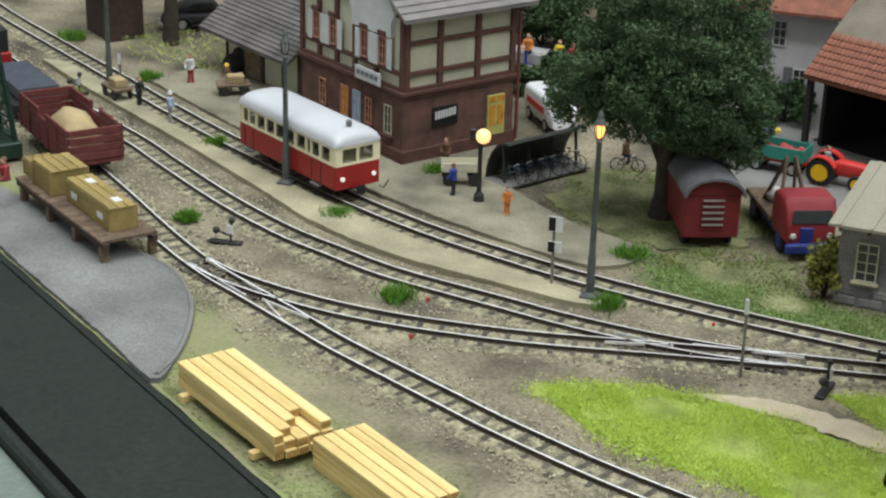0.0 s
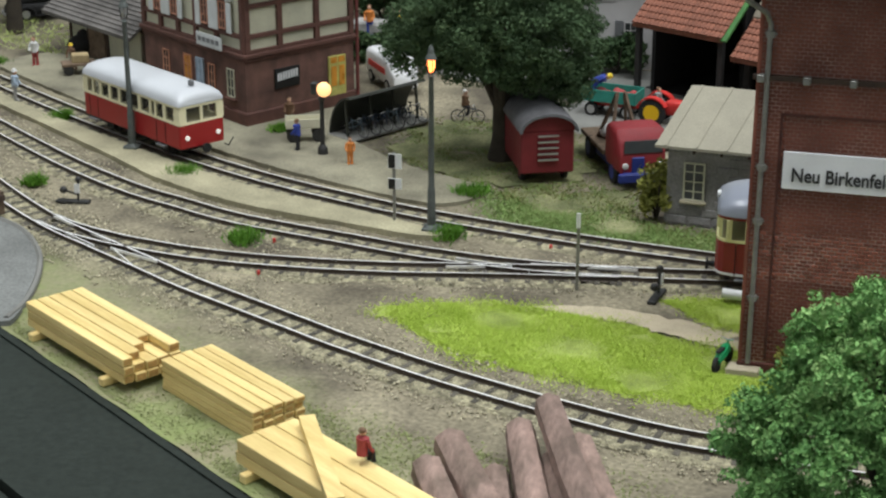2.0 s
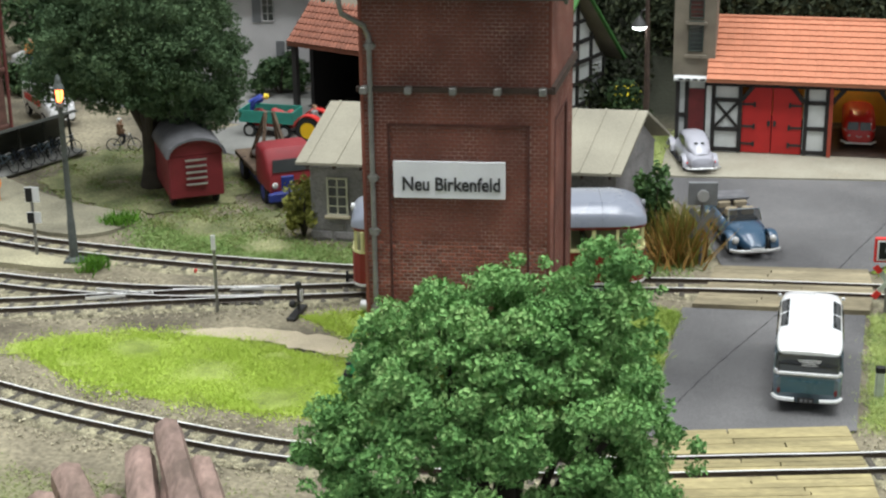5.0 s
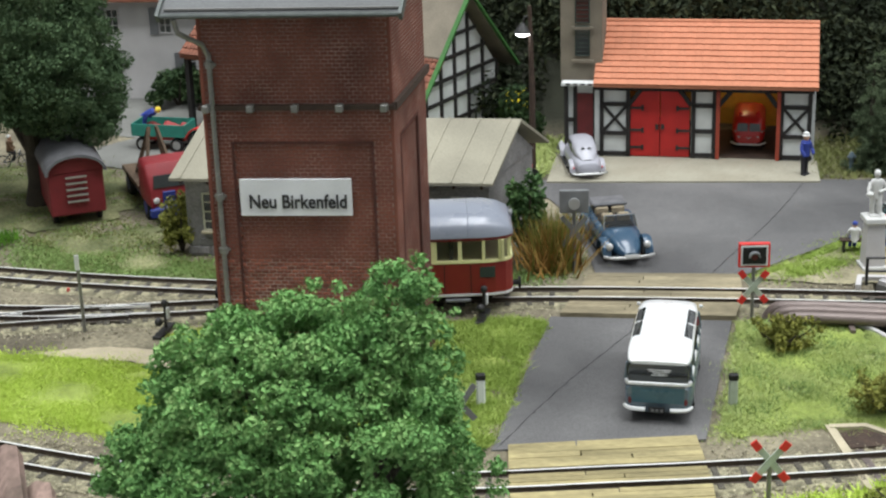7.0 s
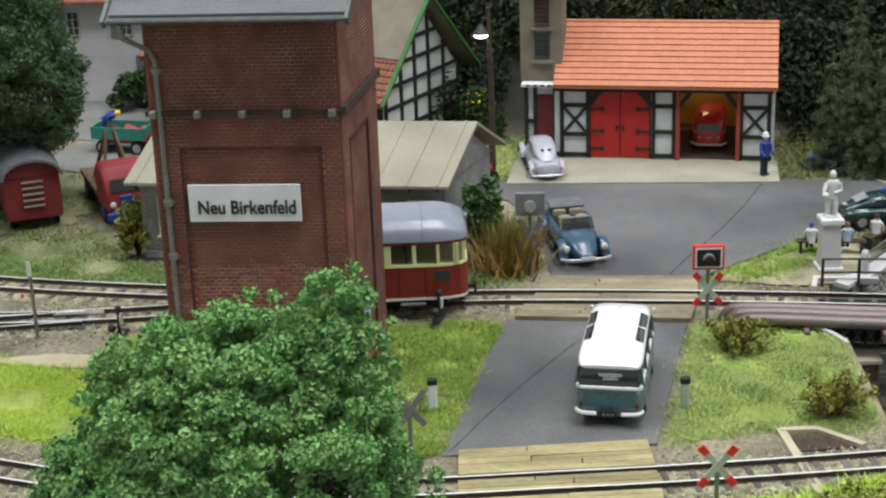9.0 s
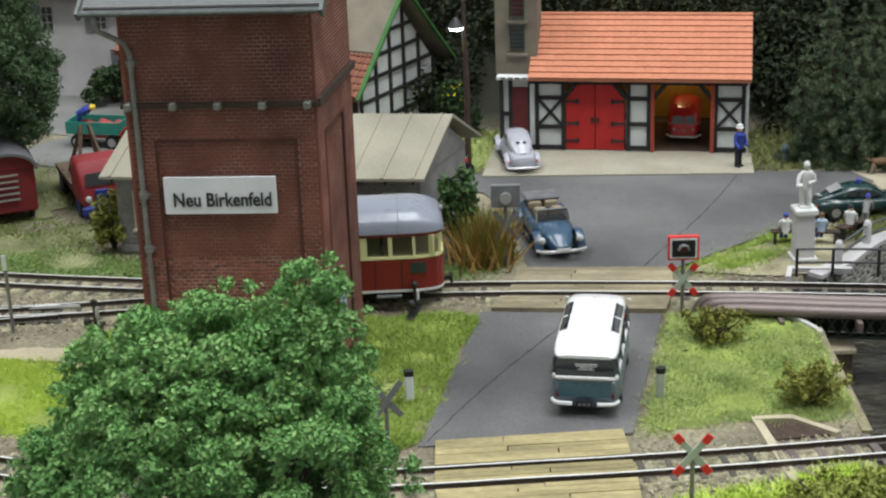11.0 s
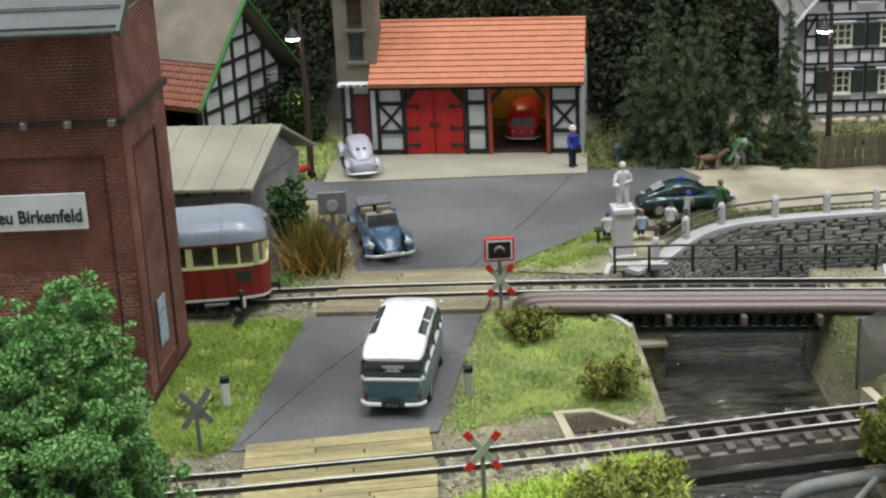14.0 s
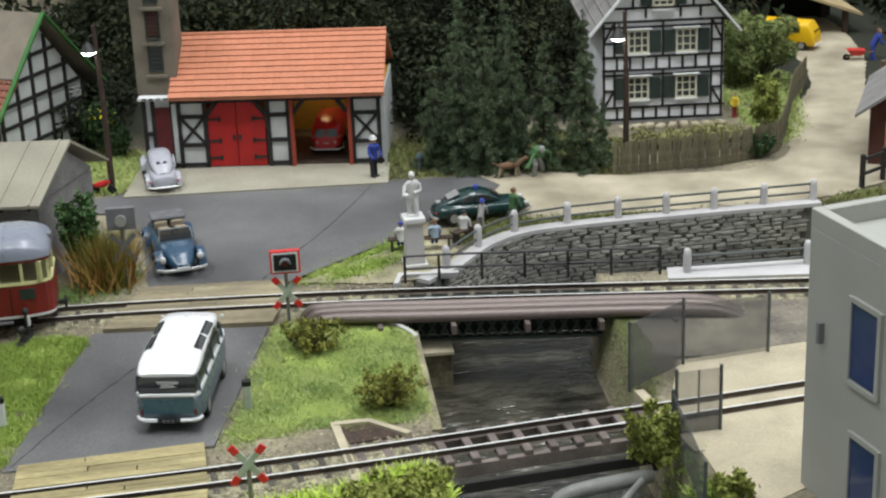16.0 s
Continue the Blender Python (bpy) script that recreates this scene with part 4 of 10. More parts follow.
blades("roadside_grass", G_ROADSIDE, 48000, 0.16, L_ROADSIDE, "long bright green grass along the road", 13, 0.02, 0.018, patchy=0.3, rag=0.07)
blades("bank_grass", G_BANK, 90000, 0.085, L_MID, "yellow-green grass on the river bank", 14, 0.02, 0.015, patchy=0.1, rag=0.16)
blades("bank_grass", G_BANK, 12000, 0.14, L_GREEN, "greener grass tufts on the river bank", 29, 0.02, 0.018, patchy=0.9)
blades("bank_grass", G_FRONTBANK, 20000, 0.22, L_BRIGHT, "bright green grass in front of the track", 15, 0.02)
blades("hut_grass", G_HUT, 14000, 0.06, L_GREEN, "short mixed green grass before the hut", 16, 0.02, patchy=1.0, rag=0.25)
blades("hut_grass", [(-16.2, 14.0), (-14.4, 11.3), (-10, 10.5), (-4, 9.9), (2.8, 9.6), (3.2, 10.5), (-4, 11.1), (-9, 11.9), (-13, 13.4)], 30000, 0.07, L_GREEN, "green grass strip between hut and track", 30, 0.02, patchy=0.0, rag=0.3)
blades("hut_grass", G_HUT, 9000, 0.09, L_DULL, "short worn grass before the hut", 28, 0.02, patchy=0.2, rag=0.25)
blades("meadow_grass", G_MEADOW, 9000, 0.05, L_GREEN, "sparse green grass round the big tree", 17, 0.02, patchy=0.95, rag=0.3)
blades("meadow_grass", G_MEADOW, 9000, 0.05, L_DULL, "short worn grass round the big tree", 27, 0.02, patchy=0.3, rag=0.3)
blades("village_grass", [(14.8, 20.7), (22, 20.2), (24.6, 19.0), (25, 23), (20, 27), (15, 25.5)], 12000, 0.2, L_DULL, "rough dark grass beside the conifers", 18)
blades("road_verge", [(10.4, 9.8), (12.4, 11.4), (14.6, 13.4), (15.2, 13.0), (14.0, 11.0), (11.9, 9.6)], 12000, 0.1, L_ROADSIDE, "bright grass verge beside the road", 19, 0.03, 0.02, patchy=0.1, rag=0.22)
blades("road_verge", [(16.4, 13.2), (18, 14.6), (24, 14.2), (30, 14.0), (34, 15), (34, 14), (28, 13.7), (20, 13.4), (17.6, 12.2)], 5000, 0.16, L_DULL, "thin verge above the river wall", 20, 0.03)
blades("house_garden", [(31.0, 20.8), (33.2, 23), (34.4, 27), (35.5, 33), (31, 33), (31, 26)], 9000, 0.2, L_MID, "green garden grass beside the house", 21)
blades("far_bank_grass", [(20.2, -2.0), (20.9, -1.6), (21.5, 2.6), (21.8, 5.0), (20.6, 5.0), (20.3, 1)], 14000, 0.06, L_DRYTURF, "dull olive grass on the far river bank", 23, 0.01, 0.018)
blades("far_bank_grass", [(19.6, -4.6), (20.6, -4.4), (21, -9), (19.2, -9)], 4500, 0.2, L_ROADSIDE, "green grass on the near river bank", 24)
blades("fire_station_grass", [(1.5, 21.5), (3.8, 21.4), (4.3, 24.5), (4.6, 27), (0, 27), (-1, 24)], 7000, 0.2, L_MID, "green grass beside the fire station", 25)
blades("station_far_grass", [(-46, 31.6), (-40, 31), (-42, 36), (-50, 38)], 2500, 0.15, L_MID, "sparse grass near the goods shed", 26, 0.16, patchy=0.4)

blades("thin_turf", [(-29, 1.5), (-24, -0.6), (-19, -3.6), (-13, -6.0), (-8, -7.2), (-6, -12), (-14, -12.6), (-24, -4.8), (-28.6, -1.2)], 42000, 0.045, L_DRYTURF, "thin mottled scenic turf by the timber piles", 34, 0.01, 0.028, 0.9, patchy=0.55, rag=0.3)

# river, its walls and the two bridges
b = B()
for i in range(24):
    for j in range(30):
        x0, y0, dx, dy = 13.5 + i * 0.65, -14 + j * 0.93, 0.65, 0.93
        w = lambda x, y: (x, y, WATER_Z + 0.025 * math.sin(x * 3.1 + y * 1.3) + 0.02 * math.sin(x * 1.7 - y * 4.3))
        b.quad(w(x0, y0), w(x0 + dx, y0), w(x0 + dx, y0 + dy), w(x0, y0 + dy))
solid("water", b, M_WATER, "dark rippled river water under the bridges", "water", smooth=True, kind="structure")


# ---------- buildings ----------
def window(parent, x, y, z, w, h, rz, frame_mat, pane_mat, cols=2, rows=3, name="window", bar_w=0.05, depth=0.07, label=""):
    """A window on a wall whose outside faces local -y turned by rz: frame with bars, and a pane behind them."""
    f = B()
    for k in (-1, 1):
        f.box(k * (w / 2 - bar_w / 2), 0, 0, bar_w, depth, h, 0.01)
        f.box(0, 0, k * (h / 2 - bar_w / 2), w - 2 * bar_w, depth, bar_w, 0.01)
    for k in range(1, cols):
        f.box(-w / 2 + w * k / cols, 0.005, 0, bar_w * 0.7, depth * 0.7, h - 2 * bar_w)
    for k in range(1, rows):
        f.box(0, 0.008, -h / 2 + h * k / rows, w - 2 * bar_w, depth * 0.55, bar_w * 0.6)
    ob = part(name, f, frame_mat, parent, label)
    ob.matrix_basis = at(x, y, z, rz)
    p = B()
    p.box(0, depth * 0.3, 0, w - bar_w, 0.02, h - bar_w)
    part("pane", p, pane_mat, ob)
    return ob


def gable_roof(b, x0, x1, y0, y1, zl, zr, thick=0.12, lift0=None, ym=None):
    """Two roof slopes, their ridge along x; zl eaves, zr ridge."""
    ym = (y0 + y1) / 2 if ym is None else ym
    for ya, yb in ((y0, ym), (y1, ym)):
        b.slab([(ya, zl), (yb, zr), (yb, zr - thick * 1.2), (ya, zl - thick)] if ya < yb else [(yb, zr - thick * 1.2), (yb, zr), (ya, zl), (ya, zl - thick)], "x", x0, x1)


def tile_rows(parent, x0, x1, ya, za, yb, zb, rows, pitch, material, name="tile", rib=0.06):
    """Ribbed roof tiles in courses from eaves (ya, za) to ridge (yb, zb), each tile a piece."""
    n = max(2, int((x1 - x0) / pitch))
    w = (x1 - x0) / n
    run, rise = yb - ya, zb - za
    ln = math.hypot(run, rise)
    nx, nz = -rise / ln, abs(run) / ln
    step = ln / rows
    prof = [(0.0, 0.0), (0.22, rib * 0.75), (0.5, rib), (0.78, rib * 0.75), (1.0, 0.0)]
    b = B()
    b.rings([[(w * q, 0, o + 0.06) for q, o in prof], [(w * q, step * 1.12, o) for q, o in prof]], caps=False, closed=False)
    b.rings([[(w * q, 0, o - 0.03) for q, o in prof], [(w * q, 0, o + 0.06) for q, o in prof]], caps=False, closed=False)
    me = mesh_of(name, b, material)
    rng = random.Random(rows)
    for r in range(rows):
        t = r / rows
        for k in range(n):
            y, z = ya + run * t, za + rise * t + rng.uniform(-0.004, 0.004)
            m = Matrix(((1, 0, 0, (x0 + k * w) * U), (0, run / ln, nx, y * U), (0, rise / ln, nz, z * U), (0, 0, 0, 1)))
            piece(name, me, parent, m)


# brick tower with the station name
tower = thing("brick_tower", -3.25, 0.38, 0, -2.6, "tall red-brown brick tower with a station name board", "tower")
TW, TD, TH = 5.25, 4.2, 11.75
b = B()
b.box(0, TD / 2, TH / 2, TW - 0.2, TD - 0.2, TH)
for x0, x1, z0, z1, o in ((-TW / 2, -1.85, 0, TH, 0), (2.0, TW / 2, 0, TH, 0), (-1.85, 2.0, 7.85, TH, 0), (-1.85, 2.0, 0, 7.85, 0.05)):
    part("mortar_bed", B().box((x0 + x1) / 2, 0.06 + o, (z0 + z1) / 2, x1 - x0, 0.156, z1 - z0), M_BRICKWALL, tower)
for sgn in (-1, 1):
    for y0, y1, z0, z1, o in ((0.14, 0.8, 0, TH, 0), (2.95, TD, 0, TH, 0), (0.8, 2.95, 7.85, TH, 0), (0.8, 2.95, 0, 7.85, 0.05)):
        part("mortar_bed", B().box(sgn * (TW / 2 - 0.06 - o), (y0 + y1) / 2, (z0 + z1) / 2, 0.156, y1 - y0, z1 - z0), M_BRICKWALL, tower)
part("wall_core", b, M_BRICKWALL, tower, "pale worn mortar between the bricks")
b = B()
b.box(0, TD / 2, 0.12, TW + 0.14, TD + 0.14, 0.5, 0.04)
part("plinth", b, M_BRICKDARK, tower)
brick_rng = random.Random(5)
RH, BL = 0.112, 0.215
bm_b = B()
bm_b.box(0, 0, 0, BL - 0.02, 0.12, RH - 0.021, 0.012)
BRICK_ME = mesh_of("brick", bm_b, M_BRICK)
rest, side_rest = B(), B()
near_bricks = []
for r in range(int((TH - 0.4) / RH)):
    z = 0.4 + RH * (r + 0.5)
    off = 0.5 * BL * (r % 2)
    k = 0
    x = -TW / 2 - off
    while x < TW / 2 - 0.01:
        a, e = max(x, -TW / 2), min(x + BL, TW / 2)
        if e - a > 0.1:
            recess = 0.05 if (-1.85 < (a + e) / 2 < 2.0 and 0.7 < z < 7.85) else 0.0
            yy = 0.03 + recess + brick_rng.uniform(-0.008, 0.008)
            if 3.0 < z < 5.75 and e - a > BL - 0.01 or (5.75 < z < 8.0 and e - a > BL - 0.01 and not (-1.8 < (a + e) / 2 < 1.45 and z < 7.0)):
                near_bricks.append(((a + e) / 2, yy, z))
            else:
                rest.box((a + e) / 2, yy, z, e - a - 0.02, 0.12, RH - 0.021)
        x += BL
    y = -off * 0.0 - (0.2 if r % 2 else 0.0)
    while y < TD - 0.01:
        a, e = max(y, 0.02), min(y + BL, TD)
        if e - a > 0.08:
            rec = 0.05 if (0.8 < (a + e) / 2 < 2.95 and 0.7 < z < 7.85) else 0.0
            side_rest.box(TW / 2 - 0.03 - rec, (a + e) / 2, z, 0.12, e - a - 0.02, RH - 0.04)
            side_rest.box(-TW / 2 + 0.03 + rec, (a + e) / 2, z, 0.12, e - a - 0.02, RH - 0.04)
        y += BL
for x, y, z in near_bricks[:300]:
    piece("brick", BRICK_ME, tower, at(x, y, z))
for x, y, z in near_bricks[300:]:
    rest.box(x, y, z, BL - 0.02, 0.12, RH - 0.021)
tagged(part("brickwork", rest, M_BRICK, tower), kind="stuff")
tagged(part("side_brickwork", side_rest, M_BRICK, tower), kind="stuff")
# thin dark strips draw the shade along the recessed panels' borders
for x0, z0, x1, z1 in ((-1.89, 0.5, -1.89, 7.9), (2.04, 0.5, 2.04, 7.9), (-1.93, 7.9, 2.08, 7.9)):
    part("panel_edge", B().bar((x0, -0.006, z0), (x1, -0.006, z1), 0.075, 0.075, up=(0, 1, 0)), M_BRICKDARK, tower, "dark strip painting the recess shade")
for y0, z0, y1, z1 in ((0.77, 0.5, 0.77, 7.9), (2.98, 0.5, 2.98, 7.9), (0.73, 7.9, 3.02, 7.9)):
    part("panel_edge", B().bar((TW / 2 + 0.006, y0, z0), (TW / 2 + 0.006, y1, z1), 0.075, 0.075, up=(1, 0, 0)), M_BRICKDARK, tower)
for x in (-TW / 2 + 0.012, TW / 2 - 0.012):
    part("corner_edge", B().box(x, 0.012, TH / 2, 0.1, 0.1, TH - 0.3, 0.01), M_BRICK, tower)
b = B()
b.bar((-TW / 2 - 0.12, -0.08, 8.93), (TW / 2 + 0.1, -0.08, 8.93), 0.14, 0.14)
part("band", b, M_TIMBERBROWN, tower, "weathered beam round the tower")
b = B()
b.bar((TW / 2 + 0.08, -0.05, 8.93), (TW / 2 + 0.08, TD + 0.1, 8.93), 0.14, 0.22)
part("band", b, M_TIMBERBROWN, tower)
for k in range(5):
    b = B()
    b.box(-TW / 2 + 0.12 + k * 1.24, -0.2, 8.93, 0.2, 0.24, 0.22, 0.03)
    part("bolt_block", b, M_ZINC, tower)
# roof of grey sheets, ridge along the front
roof = B()
gable_roof(roof, -TW / 2 - 0.7, TW / 2 + 0.5, -0.85, TD + 0.85, 11.75, 13.9, 0.12)
roof = part("roof", roof, M_SHEETROOF, tower, "grey sheet roof with overhanging eaves")
for k in range(5):
    b = B()
    t = 0.02 + 0.2 * k
    b.bar((-TW / 2 - 0.7, -0.85 + 2.7 * t, 11.8 + 2.15 * t), (TW / 2 + 0.5, -0.85 + 2.7 * t, 11.8 + 2.15 * t), 0.06, 0.05)
    part("seam", b, M_SLATE, roof)
for x in (-TW / 2 - 0.74, TW / 2 + 0.54):
    b = B()
    b.bar((x, -0.95, 11.62), (x, TD / 2, 13.9), 0.1, 0.26)
    b.bar((x, TD + 0.95, 11.62), (x, TD / 2, 13.9), 0.1, 0.26)
    part("barge_board", b, M_LAMPGREY, tower)
b = B()
b.tube([(-TW / 2 - 0.7, -0.91, 11.68), (TW / 2 + 0.5, -0.91, 11.68)], 0.07, 8)
part("gutter", b, M_LAMPGREY, tower, "grey zinc gutter")
pipe = B()
pipe.tube([(-2.95, -0.9, 11.6), (-2.9, -0.8, 11.2), (-2.45, -0.25, 10.75), (-2.35, -0.12, 10.4), (-2.35, -0.12, 0.35)], 0.075, 8)
pipe = part("downpipe", pipe, M_ZINC, tower, "grey-green downpipe with clamps")
for z in (10.15, 6.35, 4.75, 2.4):
    b = B()
    b.tube([(-2.35, -0.12, z - 0.09), (-2.35, -0.12, z + 0.09)], 0.125, 10)
    b.box(-2.35, -0.02, z, 0.34, 0.12, 0.08)
    part("clamp", b, M_ZINC, pipe)
b = B()
b.box(-2.45, -0.15, 0.1, 0.95, 0.55, 0.28, 0.03)
part("footing", b, M_CONCRETE, tower, "pale concrete footing block")
sign = B()
sign.box(-0.175, -0.1, 6.325, 3.17, 0.08, 1.09, 0.015)
sign = part("name_board", sign, M_SIGNWHITE, tower, "white name board with black lettering")


def lettering(text, parent, m, size, material, name="lettering", extrude=0.008, wide=None, bold=0.0):
    """Raised letters in the built-in font."""
    cu = bpy.data.curves.new(name, "FONT")
    cu.body, cu.size, cu.extrude, cu.align_x, cu.align_y = text, size * U, extrude * U, "CENTER", "CENTER"
    cu.offset = bold * U
    tmp = bpy.data.objects.new(name, cu)
    scene.collection.objects.link(tmp)
    bpy.context.view_layer.update()
    me = bpy.data.meshes.new_from_object(tmp.evaluated_get(bpy.context.evaluated_depsgraph_get()))
    bpy.data.objects.remove(tmp)
    if wide:
        xs = [v.co.x for v in me.vertices]
        me.transform(Matrix.Diagonal((wide * U / (max(xs) - min(xs)), 1, 1, 1)))
    me.materials.clear()
    me.materials.append(material)
    ob = new(name, me)
    ob.parent = parent
    ob.matrix_basis = m
    return ob


lettering("Neu Birkenfeld", sign, pose(-0.13 * U, -0.155 * U, 6.19 * U, 90, 0, 0), 0.56, M_SIGNTEXT, extrude=0.02, wide=2.76, bold=0.009)
b = B()
b.box(TW / 2 + 0.03, 1.75, 2.1, 0.03, 0.75, 1.5)
poster = part("poster", b, M_PANE_BLUE, tower, "small pale blue and white poster")
for z in (1.7, 2.0, 2.4, 2.6):
    b = B()
    b.box(TW / 2 + 0.05, 1.75, z, 0.02, 0.5, 0.1)
    part("print_bar", b, M_WHITEPAINT, poster)

# the tower's plan is slightly askew: its sides lean along the front
askew = Matrix(((1, 0.11, 0, 0), (0, 1, 0, 0), (0, 0, 1, 0), (0, 0, 0, 1)))
for ob in tower.children:
    if ob.data is not BRICK_ME:
        ob.data.transform(askew)

# grey hut with a tar-paper roof
hut = thing("grey_hut", -9.6, 12.6, 0, -6.2, "low grey block hut with a pale felt roof", "hut")
HL = 11.6


def lean_plan(b, k=0.28):
    """The hut's plan is slightly askew: its ends lean along the front."""
    b.v = [(x + k * y, y, z) for x, y, z in b.v]
    return b


b = B()
b.box(HL / 2, 2.2, 1.55, HL - 0.6, 4.0, 3.1)
part("wall", lean_plan(b), M_HUTWALL, hut)
b = B()
for x in (0.3, HL - 0.3):
    b = B()
    b.slab([(0.2, 3.08), (4.2, 3.08), (2.2, 4.45)], "x", x - 0.06, x + 0.06)
    part("gable", lean_plan(b), M_HUTWALL, hut)
blk = random.Random(3)
for r in range(9):
    x = 0.3 + (0.45 if r % 2 else 0.0)
    while x < HL - 0.8:
        if not any(abs(x + 0.4 - wx) < 0.85 and 0.75 < 0.1 + r * 0.33 + 0.16 < 2.75 for wx in (1.35, 5.9, 10.4)):
            b = B()
            b.box(x + 0.42, 0.2 + blk.uniform(-0.012, 0.006), 0.1 + r * 0.33 + 0.16, 0.8, 0.08, 0.29, 0.03)
            part("wall_block", b, M_HUTWALL, hut)
        x += 0.9
roof = B()
gable_roof(roof, 0.12, HL + 0.1, -0.45, 4.85, 3.18, 4.76, 0.1)
lean_plan(roof)
roof = part("roof", roof, M_HUTROOF, hut, "pale felt roof in strips")
for k in range(11):
    b = B()
    x = 0.5 + k * 1.08
    b.bar((x, -0.45, 3.2), (x, 2.2, 4.78), 0.09, 0.03)
    lean_plan(b)
    part("felt_lap", b, M_HUTROOF, roof)
for k in range(12):
    b = B()
    b.bar((0.4 + k * 0.98, -0.4, 3.0), (0.4 + k * 0.98, 0.3, 3.1), 0.09, 0.12)
    part("rafter_end", b, M_TIMBERBROWN, hut)
for x in (1.35, 5.9, 10.4):
    window(hut, x, 0.14, 1.75, 0.78, 1.45, 0, M_CREAM, M_PANE, 2, 4, bar_w=0.07, label="pale framed barred window")
    b = B()
    b.box(x, 0.1, 0.98, 0.95, 0.2, 0.1, 0.02)
    part("window_sill", b, M_CONCRETE, hut)

# station building: the end wall runs along local x, the platform front along local y
st = thing("station_building", -27.95, 20.95, 0.1, 54.3, "red brick and half-timbered station with a grey roof", "station")
SX, SY = 5.9, 7.9
b = B()
b.box(SX / 2, SY / 2, 1.65, SX, SY, 3.1)
b.box(SX / 2 + 0.6, SY + 1.2, 1.6, SX - 1.4, 2.6, 3.0)
part("wall", b, M_STATION, st, "dark red brick ground floor")
b = B()
b.box(SX / 2, SY / 2, 0.3, SX + 0.24, SY + 0.24, 0.62, 0.05)
part("plinth", b, M_STATIONTRIM, st)
b = B()
b.box(SX / 2, SY / 2, 3.08, SX + 0.36, SY + 0.36, 0.2, 0.04)
b.box(SX / 2, SY / 2, 2.9, SX + 0.2, SY + 0.2, 0.14, 0.03)
part("cornice", b, M_STATIONTRIM, st)
b = B()
b.box(SX / 2, SY / 2, 4.8, SX - 0.1, SY - 0.1, 3.3)
part("upper_wall", b, M_CREAM, st, "cream plaster panels between timbers")
posts = [0.14, 1.85, 3.85, SX - 0.14]
for x in posts:
    b = B()
    b.box(x, 0.0, 4.8, 0.26, 0.2, 3.2, 0.02)
    part("post", b, M_STATIONTRIM, st)
for z in (3.22, 3.9, 5.2, 6.35):
    b = B()
    b.box(SX / 2, 0.012, z, SX, 0.18, 0.2, 0.02)
    part("rail", b, M_STATIONTRIM, st)
for y in (0.1, 2.0, 3.6, 5.0, 6.4, SY - 0.1):
    b = B()
    b.box(0.0, y, 4.8, 0.2, 0.24, 3.2, 0.02)
    part("post", b, M_STATIONTRIM, st)
for z in (3.22, 3.9, 6.35):
    b = B()
    b.box(0.012, SY / 2, z, 0.18, SY, 0.2, 0.02)
    part("rail", b, M_STATIONTRIM, st)
# station roof and its platform gable
roof = B()
gable_roof(roof, -0.5, SX + 0.6, -0.75, SY + 0.75, 6.42, 9.4, 0.14)
roof = part("roof", roof, M_SLATE, st, "grey slate roof")
for k in range(14):
    b = B()
    t = k / 14
    b.bar((-0.5, -0.75 + (SY / 2 + 0.75) * t, 6.44 + 2.98 * t), (SX + 0.6, -0.75 + (SY / 2 + 0.75) * t, 6.44 + 2.98 * t), 0.06, 0.06)
    part("slate_course", b, M_SLATE, roof)
b = B()
b.slab([(0.1, 6.35), (SY - 0.1, 6.35), (SY / 2, 9.2)], "x", -0.05, 0.15)
part("front_triangle", b, M_CREAM, st)
b = B()
b.slab([(0.75, 5.35), (3.65, 5.35), (3.65, 6.0), (3.9, 6.4), (3.5, 6.9), (3.0, 7.8), (2.2, 8.4), (1.4, 7.8), (0.9, 6.9), (0.5, 6.4), (0.75, 6.0)], "x", -0.16, 0.3)
part("front_gable", b, M_WHITE, st, "pale blue-grey scalloped gable boards")
for y in (1.4, 2.75, 5.15, 6.5):
    window(st, -0.12, y, 4.68, 0.5, 1.2, -90, M_SALMON, M_PANE, 2, 3, label="salmon framed upper window")
    for s in (-0.5, 0.5):
        b = B()
        b.box(-0.13, y + s, 4.62, 0.06, 0.36, 1.3, 0.02)
        part("shutter", b, M_WHITE, st, "pale grey shutter")
    b = B()
    b.box(-0.18, y, 5.42, 0.1, 0.62, 0.24, 0.05)
    part("lintel", b, M_STATIONTRIM, st)
for k, (y, w, h, fm, pm) in enumerate(((1.05, 0.55, 1.25, M_CREAM, M_PANE), (2.5, 0.5, 1.15, M_SALMON, M_PANE), (3.4, 0.6, 1.35, M_PANE_BLUE, M_PANE_BLUE), (4.35, 0.6, 1.35, M_SALMON, M_PANE_ORANGE), (6.1, 0.5, 1.15, M_SALMON, M_PANE))):
    window(st, -0.05, y, 1.75, w, h, -90, fm, pm, 2, 3, label="ground floor window")
    b = B()
    b.box(-0.1, y, 1.75 - h / 2 - 0.08, 0.2, w + 0.2, 0.1, 0.02)
    part("window_sill", b, M_STATIONTRIM, st)
board = B()
board.box(-0.34, 2.15, 3.45, 0.06, 1.9, 0.58, 0.02)
board = part("name_board", board, M_WHITE, st, "weathered white station name board")
for k in range(5):
    b = B()
    b.box(-0.38, 1.5 + k * 0.33, 3.47, 0.02, 0.24, 0.2)
    part("print_bar", b, M_GREYSIGN, board)
ad = B()
ad.box(2.15, -0.06, 1.85, 1.35, 0.06, 0.9, 0.02)
ad = part("enamel_sign", ad, M_BLACKPAINT, st, "dark enamel advertising sign with pale bars")
for k in range(8):
    b = B()
    b.box(1.66 + k * 0.14, -0.1, 1.92 + 0.012 * k, 0.09, 0.02, 0.34)
    part("print_bar", b, M_SIGNWHITE, ad)
door = B()
